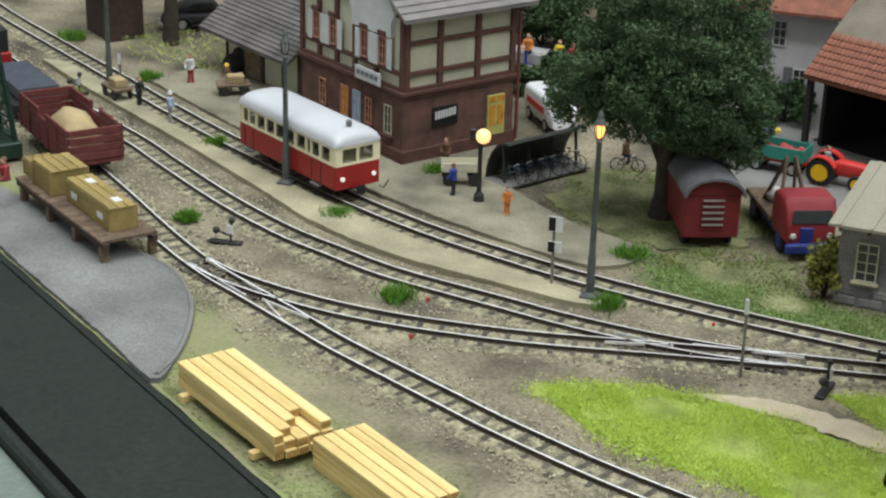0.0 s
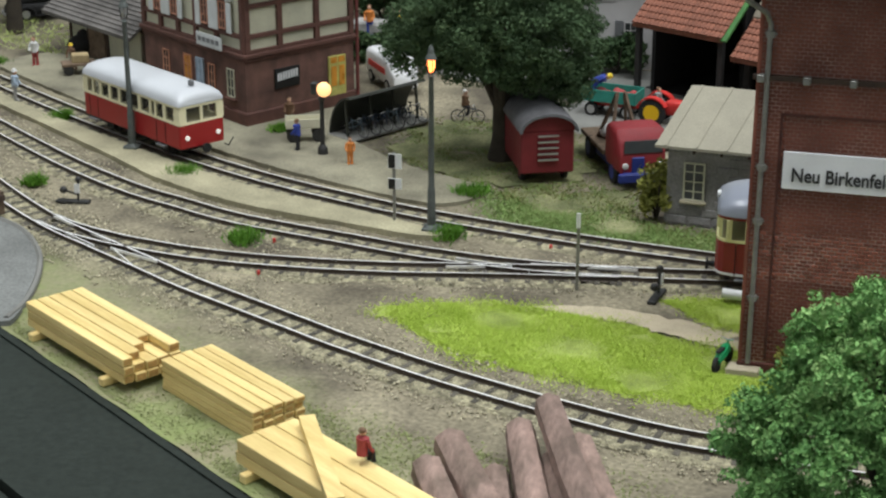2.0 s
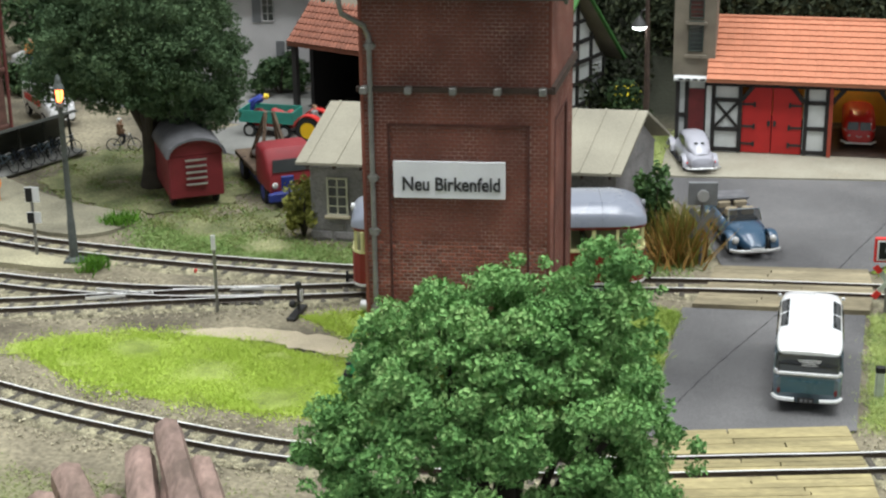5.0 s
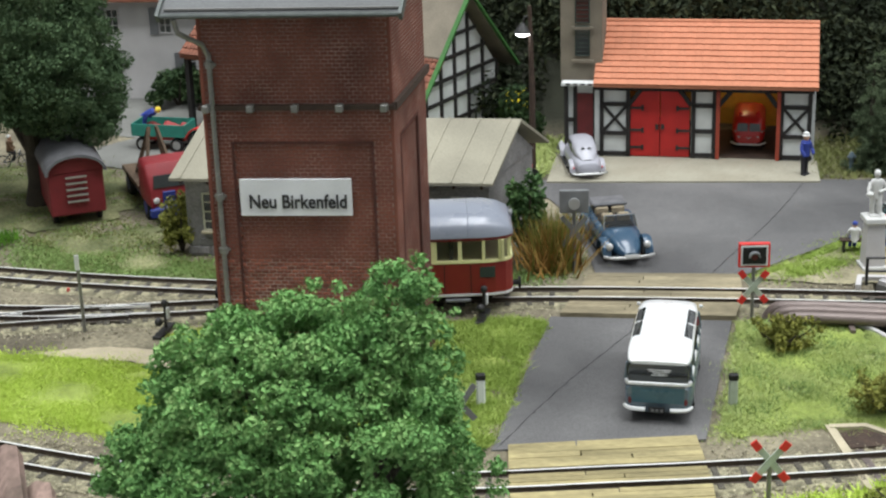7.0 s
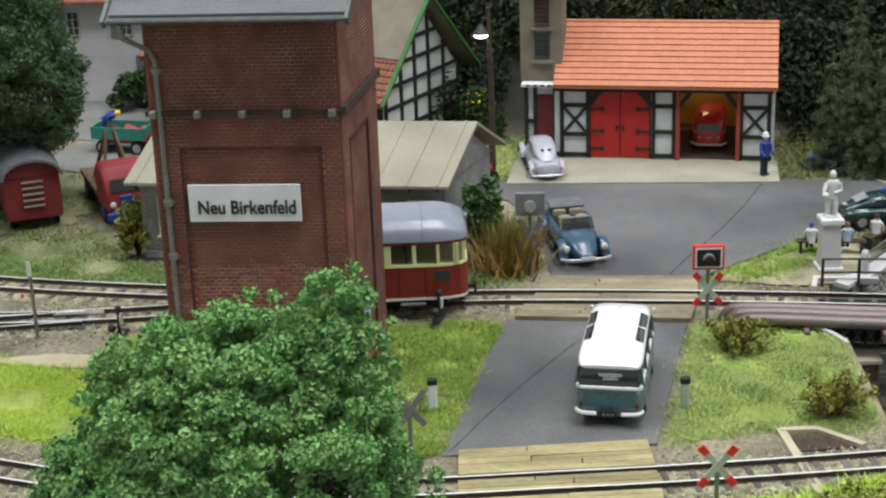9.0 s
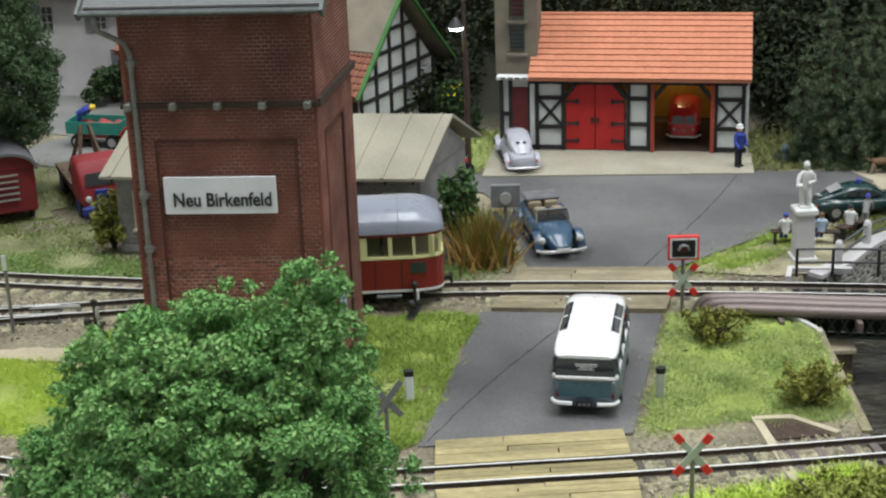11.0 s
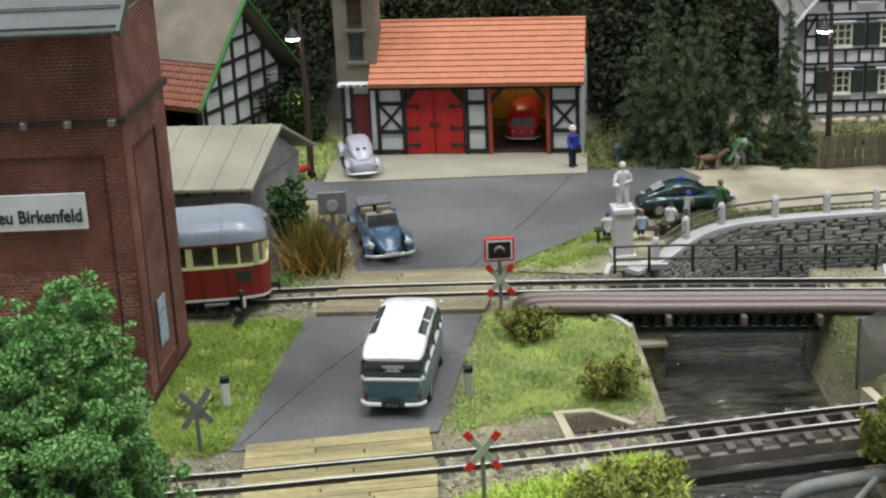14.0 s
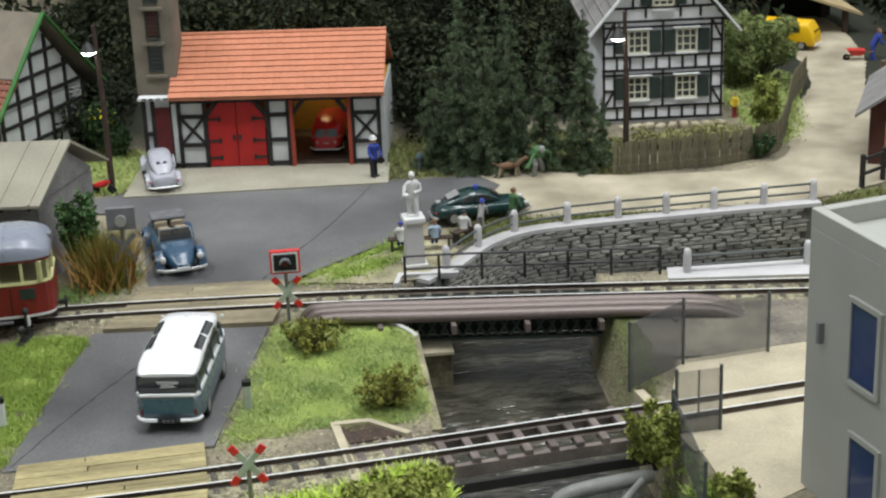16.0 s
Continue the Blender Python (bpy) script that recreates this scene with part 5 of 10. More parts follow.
door.box(4.9, -0.05, 1.3, 0.95, 0.12, 2.1, 0.02)
door = part("door", door, M_YELLOWGREEN, st, "yellow-green glazed entrance door")
for x in (4.68, 5.12):
    b = B()
    b.box(x, -0.125, 1.45, 0.3, 0.02, 0.9)
    part("door_pane", b, M_PANE_ORANGE, door)
    b = B()
    b.box(x, -0.125, 2.18, 0.34, 0.02, 0.26)
    part("door_pane", b, M_PANE_ORANGE, door)
b = B()
b.tube([(SX + 0.1, -0.15, 6.3), (SX + 0.1, -0.15, 0.2)], 0.08, 8)
part("downpipe", b, M_WAGON, st)

# goods shed beside the station
shed = thing("goods_shed", -27.95, 20.95, 0.1, 54.3, "cream timber goods shed with a broad grey roof", "shed")
b = B()
b.box(3.6, 13.4, 1.2, 4.6, 7.2, 2.4)
part("wall", b, M_CREAM, shed)
for y in (9.9, 11.6, 13.4, 15.2, 16.9):
    b = B()
    b.box(1.28, y, 1.2, 0.12, 0.16, 2.4)
    part("post", b, M_TIMBERBROWN, shed)
b = B()
b.box(1.28, 13.4, 2.2, 0.14, 7.2, 0.16)
part("beam", b, M_TIMBERBROWN, shed)
b = B()
b.box(1.24, 14.3, 1.05, 0.1, 1.5, 1.9)
part("sliding_door", b, M_OLDWOOD, shed, "weathered brown sliding door")
roof = B()
roof.slab([(0.1, 2.15), (3.6, 4.7), (3.6, 4.55), (0.1, 2.0)], "y", 9.4, 17.6)
roof.slab([(3.6, 4.55), (3.6, 4.7), (7.1, 2.15), (7.1, 2.0)], "y", 9.4, 17.6)
roof = part("roof", roof, M_SHEDSLATE, shed, "grey corrugated roof")
for k in range(17):
    b = B()
    t = k / 17
    b.bar((0.1 + 3.5 * t, 9.4, 2.17 + 2.55 * t), (0.1 + 3.5 * t, 17.6, 2.17 + 2.55 * t), 0.07, 0.07)
    part("slate_course", b, M_SHEDSLATE, roof)
b = B()
b.slab([(1.3, 2.3), (5.9, 2.3), (3.6, 4.5)], "y", 9.7, 9.86)
part("gable", b, M_STATION, shed)

# fire station
fs = thing("fire_station", 5.93, 24.0, 0.05, -8.4, "half-timbered fire station with orange tiled roof", "fire station")
W, D, WH = 8.95, 5.0, 3.1
b = B()
b.box(0.1, D / 2, WH / 2, 0.2, D, WH)
b.box(W - 0.1, D / 2, WH / 2, 0.2, D, WH)
b.box(W / 2, D - 0.1, WH / 2, W - 0.4, 0.2, WH)
b.box(4.55, 1.8, WH / 2, 0.2, 3.4, WH)
part("wall", b, M_OCHRE, fs, "ochre inner walls")
b = B()
b.box(W + 0.035, D / 2 + 0.1, WH / 2, 0.07, D, WH)
part("side_panel", b, M_WHITE, fs, "white plaster side wall")
for x0, x1 in ((0.0, 1.45), (4.0, 5.05), (7.6, W)):
    b = B()
    b.box((x0 + x1) / 2, 0.06, WH / 2, x1 - x0, 0.2, WH)
    part("front_panel", b, M_WHITE, fs, "white plaster panel")
b = B()
b.box(W / 2, 0.06, WH - 0.08, W, 0.21, 0.2)
part("front_beam", b, M_TIMBER, fs)


def timbers(parent, segs, y, w=0.17, t=0.09, material=None):
    """Framing timbers on a wall facing local -y, each from (x0, z0) to (x1, z1)."""
    for x0, z0, x1, z1 in segs:
        b = B()
        b.bar((x0, y, z0), (x1, y, z1), w, t, up=(0, 1, 0))
        part("timber", b, material or M_TIMBER, parent)


segs = [(0, 0.22, 1.45, 0.22), (4.0, 0.22, 5.05, 0.22), (7.6, 0.22, W, 0.22)]
for x0, x1 in ((0.3, 1.4), (7.68, 8.8)):
    segs += [(x0, 0.1, x0, 3.0), (x1, 0.1, x1, 3.0), (x0, 1.1, x1, 1.1), (x0, 2.35, x1, 2.35)]
timbers(fs, segs, -0.075)
timbers(fs, [(0.3, 1.1, 1.4, 2.35), (1.4, 1.1, 0.3, 2.35), (7.68, 1.1, 8.8, 2.35), (8.8, 1.1, 7.68, 2.35)], -0.066, 0.12, 0.07)
timbers(fs, [(4.1, 0.1, 4.1, 3.0), (4.95, 0.1, 4.95, 3.0), (4.1, 1.25, 4.95, 1.25), (4.1, 2.35, 4.95, 2.35)], -0.07)
timbers(fs, [(1.45, 2.35, 1.9, 2.95), (4.0, 2.35, 3.55, 2.95), (5.12, 2.35, 5.6, 2.95), (7.5, 2.35, 7.05, 2.95)], -0.06, 0.18, 0.1)
for x in (5.1, 7.55):
    b = B()
    b.box(x, -0.03, 1.5, 0.16, 0.3, 3.0, 0.02)
    part("door_post", b, M_REDFRAME, fs, "red-brown door post")
for s, x0 in ((0, 1.5), (1, 2.74)):
    d = B()
    h2 = 2.95 if True else 0
    pts = [(x0, 0.12), (x0 + 1.2, 0.12)] + ([(x0 + 1.2, 2.95), (x0 + 0.5, 2.9), (x0, 2.45)] if s == 0 else [(x0 + 1.2, 2.45), (x0 + 0.7, 2.9), (x0, 2.95)])
    d.slab(pts, "y", -0.04, 0.1)
    d = part("door", d, M_REDDOOR, fs, "closed red garage door leaf")
    for z in (0.5, 1.25, 2.2):
        b = B()
        xa = x0 + (0.0 if s == 0 else 0.65)
        b.box(xa + 0.27, -0.06, z, 0.55, 0.04, 0.09)
        b.box(xa + (0.5 if s == 0 else 0.05), -0.06, z, 0.1, 0.04, 0.22)
        part("hinge", b, M_IRON, d)
    b = B()
    b.box(x0 + (1.1 if s == 0 else 0.1), -0.07, 1.4, 0.12, 0.05, 0.22)
    part("latch", b, M_IRON, d)
roof = B()
gable_roof(roof, 0.0, 9.1, -0.55, 5.7, 3.28, 5.25, 0.1)
roof = part("roof", roof, M_TILE, fs, "orange tiled saddle roof")
tile_rows(roof, 0.0, 9.1, -0.58, 3.30, 2.58, 5.28, 11, 0.335, M_TILE, rib=0.014)
b = B()
b.tube([(0.0, 2.58, 5.3), (9.1, 2.58, 5.3)], 0.09, 8)
part("ridge_tiles", b, M_TILE, roof)
b = B()
b.box(W / 2, D / 2, 0.06, W - 0.1, D - 0.1, 0.1)
part("floor", b, M_TIMBERBROWN, fs)
ann = B()
ann.box(-0.62, 1.2, 1.6, 1.3, 2.2, 3.2)
part("annex_wall", ann, M_WHITE, fs)
timbers(fs, [(-1.2, 0.1, -1.2, 3.1), (-0.82, 0.1, -0.82, 3.1), (0.0, 0.1, 0.0, 3.1), (-1.2, 0.3, 0.0, 0.3), (-1.2, 1.6, -0.8, 1.6)], 0.05)
b = B()
b.box(-0.42, 0.07, 1.5, 0.7, 0.1, 2.5)
part("side_door", b, M_DARKRED, fs, "dark red side door")
b = B()
b.box(-0.62, -0.02, 3.2, 1.5, 0.5, 0.14, 0.02)
sg = part("annex_canopy", b, M_WHITEPAINT, fs)
for k in range(4):
    b = B()
    b.box(-1.08 + 0.3 * k, -0.28, 3.21, 0.2, 0.02, 0.07)
    part("print_bar", b, M_BLACKPAINT, sg)
b = B()
b.box(-0.6, 1.3, 6.4, 1.75, 1.8, 6.4, 0.03)
part("hose_tower", b, M_TOWERWALL, fs, "grey-brown rendered hose tower")
for z, pm in ((4.9, M_PANE), (6.3, M_BRICKDARK), (7.8, M_PANE)):
    window(fs, -0.55, 0.38, z, 0.62, 1.3, 0, M_SHUTTER, pm, 1, 7, label="louvred tower window")
    b = B()
    b.box(-0.55, 0.34, z - 0.85, 0.9, 0.14, 0.12)
    part("window_sill", b, M_TOWERWALL, fs)

# half-timbered house on a low terrace
hs = thing("half_timbered_house", 24.78, 25.37, 0.65, -4, "black and white half-timbered house with green shutters", "house")
HW, ZB, ZE, ZT = 5.4, -0.32, 4.3, 7.5
b = B()
b.box(HW / 2, 3.4, (ZB + ZE) / 2, HW, 6.8, ZE - ZB)
b.slab([(0, ZE), (HW, ZE), (HW / 2, ZT)], "y", 0.0, 6.8)
part("wall", b, M_HOUSEWHITE, hs, "white plaster infill")
b = B()
b.box(HW / 2, 3.4, ZB + 0.05, HW + 0.12, 6.92, 0.2, 0.03)
part("plinth", b, M_GREYSTONE, hs)
segs = []
for z in (ZB + 0.2, 0.42, 1.9, 2.12, 2.72, 4.05, ZE):
    segs.append((0, z, HW, z))
for k in range(10):
    x = 0.08 + (HW - 0.16) * k / 9
    segs += [(x, ZB + 0.2, x, 0.42), (x, 2.1, x, 2.72)]
for x in (0.08, 0.55, HW / 2, HW - 0.55, HW - 0.08):
    segs += [(x, 0.42, x, 2.1), (x, 2.7, x, ZE)]
for z in (1.2, 3.35):
    segs += [(0.08, z, 0.55, z), (HW - 0.55, z, HW - 0.08, z)]
for k in range(5):
    z = ZE + 0.6 + 0.5 * k
    hw = HW / 2 * (ZT - z) / (ZT - ZE)
    segs.append((HW / 2 - hw, z, HW / 2 + hw, z))
    for j in (-0.75, -0.35, 0.35, 0.75):
        segs.append((HW / 2 + hw * j, z - 0.45, HW / 2 + hw * j, z))
timbers(hs, segs, -0.03, 0.1, 0.07)
timbers(hs, [(0.1, 0.45, 0.5, 1.15), (HW - 0.1, 0.45, HW - 0.5, 1.15), (0.1, 3.4, 0.5, 4.2), (HW - 0.1, 3.4, HW - 0.5, 4.2)], -0.022, 0.1, 0.06)
for x, z in ((1.6, 1.3), (3.74, 1.3), (1.6, 3.4), (3.74, 3.4), (HW / 2, 5.35)):
    window(hs, x, -0.07, z, 0.95, 1.06 if z < 5 else 0.8, 0, M_CREAMFRAME, M_PANE, 3, 3, bar_w=0.085, label="cream framed window")
    part("window_hood", B().box(x, -0.13, z + (0.58 if z < 5 else 0.45), 1.2, 0.18, 0.06, 0.01), M_WHITEPAINT, hs)
    b = B()
    b.box(x, -0.12, z - 0.56, 1.0, 0.16, 0.07)
    part("window_sill", b, M_WHITEPAINT, hs)
    for s in (-0.76, 0.76):
        b = B()
        b.box(x + s, -0.09, z, 0.5, 0.06, 1.0 if z < 5 else 0.7, 0.02)
        part("shutter", b, M_SHUTTER, hs, "dark green shutter")
roof = B()
roof.slab([(-0.6, 3.9), (HW / 2, 7.8), (HW / 2, 7.65), (-0.6, 3.75)], "y", -0.6, 7.4)
roof.slab([(HW / 2, 7.65), (HW / 2, 7.8), (HW + 0.6, 3.9), (HW + 0.6, 3.75)], "y", -0.6, 7.4)
roof = part("roof", roof, M_SLATE, hs, "grey slate roof with white barge boards")
for x in (-0.63, HW + 0.63):
    b = B()
    b.bar((x, -0.64, 3.85), (HW / 2, -0.64, 7.78), 0.09, 0.2, up=(0, 1, 0))
    part("barge_board", b, M_WHITEPAINT, hs)
for k in range(10):
    t = k / 10
    for sgn in (0, 1):
        xa = -0.6 + (HW / 2 + 0.6) * t
        xa = xa if sgn == 0 else HW - xa
        b = B()
        b.bar((xa, -0.6, 3.93 + 3.9 * t), (xa, 7.4, 3.93 + 3.9 * t), 0.06, 0.06)
        part("slate_course", b, M_SLATE, roof)

# timbered barn with an open front
barn = thing("timbered_barn", -1.2, 23.8, 0, -30, "half-timbered barn with open dark front and mixed roof", "barn")
b = B()
b.box(-0.12, 3.0, 1.5, 0.24, 6.0, 3.0)
b.slab([(0.0, 2.9), (6.0, 2.9), (3.0, 6.3)], "x", -0.24, 0.0)
part("gable_wall", b, M_WHITE, barn, "off-white plaster gable")
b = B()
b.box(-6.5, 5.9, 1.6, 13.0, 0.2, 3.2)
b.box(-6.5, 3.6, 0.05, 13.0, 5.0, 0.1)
part("inner_wall", b, M_INSHADE, barn, "near-black faces painting the inside shade")
for z in (0.3, 1.3, 2.3, 3.2, 4.1, 5.0):
    half = 3.0 if z < 2.9 else 3.0 * (6.3 - z) / 3.4
    b = B()
    b.bar((0.03, 3.0 - half, z), (0.03, 3.0 + half, z), 0.1, 0.16)
    part("timber", b, M_TIMBER, barn)
for y in (0.1, 1.3, 2.4, 3.5, 4.7, 5.9):
    top = 2.9 + 3.4 * (1 - abs(y - 3.0) / 3.0)
    b = B()
    b.bar((0.04, y, 0.1), (0.04, y, top), 0.16, 0.1, up=(1, 0, 0))
    part("timber", b, M_TIMBER, barn)
for x in (-0.2, -3.4, -6.9):
    b = B()
    b.box(x, 0.1, 1.55, 0.28, 0.28, 3.1)
    part("post", b, M_TIMBER, barn)
b = B()
b.box(-4.6, 0.05, 1.4, 2.4, 0.12, 2.6)
part("green_door", b, M_SHUTTER, barn, "dark green board wall")
roof = B()
roof.slab([(-0.9, 2.85), (0.9, 4.35), (0.9, 4.2), (-0.9, 2.7)], "x", -7.2, 0.5)
roof = part("lower_roof", roof, M_TILEOLD, barn, "faded orange tiled lower roof")
tile_rows(roof, -7.2, 0.5, -0.95, 2.88, 0.9, 4.4, 7, 0.22, M_TILEOLD)
roof = B()
roof.slab([(-1.0, 3.6), (0.9, 5.15), (0.9, 5.0), (-1.0, 3.45)], "x", -12.4, -7.6)
roof = part("lean_to_roof", roof, M_TILEOLD, barn, "faded orange tiled roof over the open bay")
tile_rows(roof, -12.4, -7.6, -1.05, 3.63, 0.9, 5.2, 7, 0.22, M_TILEOLD)
b = B()
b.bar((-7.52, -1.05, 3.55), (-7.52, 0.95, 5.2), 0.1, 0.3, up=(1, 0, 0))
part("barge_board", b, M_GREENTRIM, barn)
for x in (-12.2, -7.8):
    b = B()
    b.box(x, -0.7, 1.8, 0.24, 0.24, 3.6)
    part("post", b, M_TIMBER, barn)
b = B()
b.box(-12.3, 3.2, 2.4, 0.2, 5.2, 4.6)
part("bay_wall", b, M_INSHADE, barn, "near-black faces painting the inside shade")
part("bay_wall", B().box(-7.55, 3.2, 2.4, 0.14, 5.2, 4.6), M_INSHADE, barn)
part("bay_wall", B().box(-10.0, 5.7, 2.4, 4.5, 0.2, 4.6), M_INSHADE, barn)
b = B()
b.slab([(0.7, 4.42), (3.0, 6.75), (3.0, 6.6), (0.7, 4.27)], "x", -7.2, 0.5)
b.slab([(0.75, 5.15), (3.0, 6.95), (3.0, 6.8), (0.75, 5.0)], "x", -12.4, -7.3)
b.slab([(3.0, 6.6), (3.0, 6.75), (6.9, 2.85), (6.9, 2.7)], "x", -12.4, 0.5)
part("upper_roof", b, M_TOWERWALL, barn, "dull grey-brown upper roof")
b = B()
b.bar((0.55, -0.95, 2.8), (0.55, 3.0, 6.75), 0.1, 0.2, up=(1, 0, 0))
b.bar((0.55, 6.9, 2.8), (0.55, 3.0, 6.75), 0.1, 0.2, up=(1, 0, 0))
part("barge_board", b, M_GREENTRIM, barn, "bright green barge boards")

# grey farmhouse behind
farm = thing("grey_farmhouse", -18.4, 35.2, 0, -4, "plain grey plastered farmhouse with faded tiled roof", "house")
b = B()
b.box(3.4, 2.5, 2.6, 6.8, 5.0, 5.2)
part("wall", b, M_FARM, farm)
for x, z in ((1.6, 3.9), (4.2, 3.9), (5.3, 1.7), (1.6, 1.6)):
    window(farm, x, -0.04, z, 0.62, 1.2, 0, M_FARM, M_PANE, 2, 3)
    b = B()
    b.box(x - 0.55, -0.05, z, 0.42, 0.06, 1.3)
    part("shutter", b, M_GREYSIGN, farm, "dark grey shutter")
roof = B()
gable_roof(roof, -0.6, 7.4, -0.7, 5.7, 5.1, 7.6, 0.14)
part("roof", roof, M_TILEOLD, farm, "faded pink-orange tiled roof")

# dark brick cottage at the far road
cot = thing("brick_cottage", 34.45, 18.15, 0, -25, "dark brown brick cottage with a low roof", "house")
b = B()
b.box(2.5, 2.5, 1.25, 5.0, 5.0, 2.5)
b.slab([(0.0, 2.5), (5.0, 2.5), (2.5, 4.3)], "y", 0.0, 5.0)
part("wall", b, M_BRICKDARK, cot)
window(cot, 0.95, -0.04, 1.3, 0.6, 1.2, 0, M_SALMON, M_PANE, 2, 3)
b = B()
b.slab([(-0.55, 2.3), (2.5, 4.5), (2.5, 4.35), (-0.55, 2.15)], "y", -0.6, 5.6)
b.slab([(2.5, 4.35), (2.5, 4.5), (5.55, 2.3), (5.55, 2.15)], "y", -0.6, 5.6)
part("roof", b, M_SLATE, cot)
shl = thing("timber_shelter", 38.6, 41.0, 0, 0, "open timber shelter with straw-coloured roof", "shelter")
b = B()
b.slab([(3.3, 1.0), (3.3, 1.15), (0.0, 2.35), (-4.0, 3.6), (-4.0, 3.45), (0.0, 2.2)], "y", -1.2, 4)
part("roof", b, M_TARP, shl)
# near-black back wall, painted to keep the open shelter in shade
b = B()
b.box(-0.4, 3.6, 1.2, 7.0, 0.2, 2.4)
part("back_wall", b, M_INSHADE, shl, "near-black faces painting the inside shade")
for x in (-2.6, 2.5):
    for y in (-0.7, 3):
        b = B()
        b.box(x, y, 0.65 - 0.2 * (x - 2.5), 0.26, 0.26, 1.3 - 0.4 * (x - 2.5))
        part("post", b, M_TIMBERBROWN, shl)

# pale modern building close to the front right
pb = thing("pale_modern_building", 23.3, -7.5, -0.3, 0, "pale grey-green modern building with blue windows", "building")
pb.matrix_world = at(23.4, -7.6, -0.3, 14)
b = B()
b.box(3.5, -3.5, 3.8, 7.0, 7.0, 7.6, 0.02)
part("wall", b, M_PALEBLD, pb)
b = B()
for x, y, sx, sy in ((0.15, -3.5, 0.3, 7.0), (3.5, -0.15, 6.4, 0.3), (3.5, -6.85, 6.4, 0.3), (6.85, -3.5, 0.3, 7.0)):
    b.box(x, y, 7.85, sx, sy, 0.5, 0.02)
part("parapet", b, M_PALEBLD, pb)
for y, z, h in ((-2.6, 5.3, 2.0), (-2.8, 1.4, 2.7), (-5.0, 5.3, 2.0)):
    f = B()
    for dy, dz, sy, sz in ((-0.62, 0, 0.14, h + 0.3), (0.62, 0, 0.14, h + 0.3), (0, h / 2 + 0.1, 1.1, 0.14), (0, -h / 2 - 0.1, 1.1, 0.14)):
        f.box(-0.03, y + dy, z + dz, 0.12, sy, sz)
    f = part("window", f, M_PALEBLD, pb, "window with pale frame and blue glass")
    b = B()
    b.box(-0.012, y, z, 0.05, 1.1, h)
    part("pane", b, M_BLDBLUE, f)
b = B()
b.box(-0.08, -0.75, 5.0, 0.16, 0.12, 0.55)
part("wall_lamp", b, M_GREYSIGN, pb)

# ---------- crossings, bridges, river walls ----------
def plank_deck(name, corners, n, material, label, z=0.19, gap=0.05):
    """Planks side by side inside four corners (a b along the first plank, d c along the last)."""
    top = thing(name, 0, 0, label=label, category="level crossing", kind="structure")
    a, b_, c, d = [Vector((*p, 0)) for p in corners]
    rng = random.Random(len(name) + n)
    for k in range(n):
        t0, t1 = k / n, (k + 1) / n
        p, q, r, s = a.lerp(d, t0), b_.lerp(c, t0), b_.lerp(c, t1), a.lerp(d, t1)
        cuts = [0, rng.uniform(0.3, 0.7), 1] if k % 3 else [0, 1]
        for u0, u1 in zip(cuts, cuts[1:]):
            bb = B()
            e0, e1 = u0 + 0.002, u1 - 0.002
            pts = [p.lerp(q, e0), p.lerp(q, e1), s.lerp(r, e1), s.lerp(r, e0)]
            mid = sum(pts, Vector()) / 4
            pts = [x + (mid - x).normalized() * gap * 0.2 for x in pts]
            dz = rng.uniform(-0.015, 0.015)
            bb.prism([(x.x, x.y) for x in pts], 0.0, z + dz)
            part("plank", bb, material, top)
    return top


plank_deck("crossing_front_back", [(2.42, -4.4), (7.7, -4.0), (7.6, -2.5), (2.4, -2.98)], 5, M_PLANK, "yellow-brown plank deck behind the front rails")
plank_deck("crossing_front_mid", [(2.45, -5.4), (7.75, -4.98), (7.7, -4.32), (2.42, -4.74)], 3, M_PLANK, "yellow-brown planks between the front rails")
plank_deck("crossing_front_near", [(2.62, -7.0), (7.75, -6.6), (7.75, -5.3), (2.45, -5.72)], 6, M_PLANK, "yellow-brown plank deck before the front rails")
plank_deck("crossing_rear_near", [(4.04, 6.42), (9.7, 5.95), (10.0, 7.15), (4.35, 7.5)], 4, M_PLANK_GREY, "weathered plank deck before the rear rails")
plank_deck("crossing_rear_mid", [(4.5, 7.78), (10.05, 7.45), (10.15, 8.05), (4.75, 8.42)], 3, M_PLANK_GREY, "worn grey planks between the rear rails")
plank_deck("crossing_rear_back", [(4.8, 8.72), (10.2, 8.35), (10.3, 9.75), (5.1, 10.05)], 4, M_PLANK_GREY, "weathered plank deck behind the rear rails")

# rear bridge: lattice girder with a fat pipe in front
br = thing("girder_bridge", 0, 0, 0, 0, "dark green lattice girder bridge with pale abutments", "bridge", kind="structure")
line = [(14.0, 5.95), (21.6, 4.98)]
A, Z = Vector((*line[0], 0)), Vector((*line[1], 0))
b = B()
b.bar(A + Vector((0, 0.15, -0.1)), Z + Vector((0, 0.15, -0.1)), 0.3, 0.12)
b.bar(A + Vector((0, 0.15, -0.88)), Z + Vector((0, 0.15, -0.88)), 0.3, 0.1)
part("chord", b, M_LATTICE, br)
for k in range(19):
    for s in (0, 1):
        p, q = A.lerp(Z, (k + s) / 19), A.lerp(Z, (k + 1 - s) / 19)
        b = B()
        b.bar(p + Vector((0, 0.1 + 0.03 * s, -0.85)), q + Vector((0, 0.1 + 0.03 * s, -0.12)), 0.08, 0.06, up=(0, 1, 0))
        part("lattice_bar", b, M_LATTICE, br)
# dark sheet added behind the bars so the lattice gaps stay dark
part("web_plate", B().bar(A + Vector((0, 0.42, -0.49)), Z + Vector((0, 0.42, -0.49)), 0.05, 0.7), M_GIRDER, br)
b = B()
b.bar(A + Vector((0, 1.75, -0.45)), Z + Vector((0, 1.75, -0.45)), 0.3, 0.9)
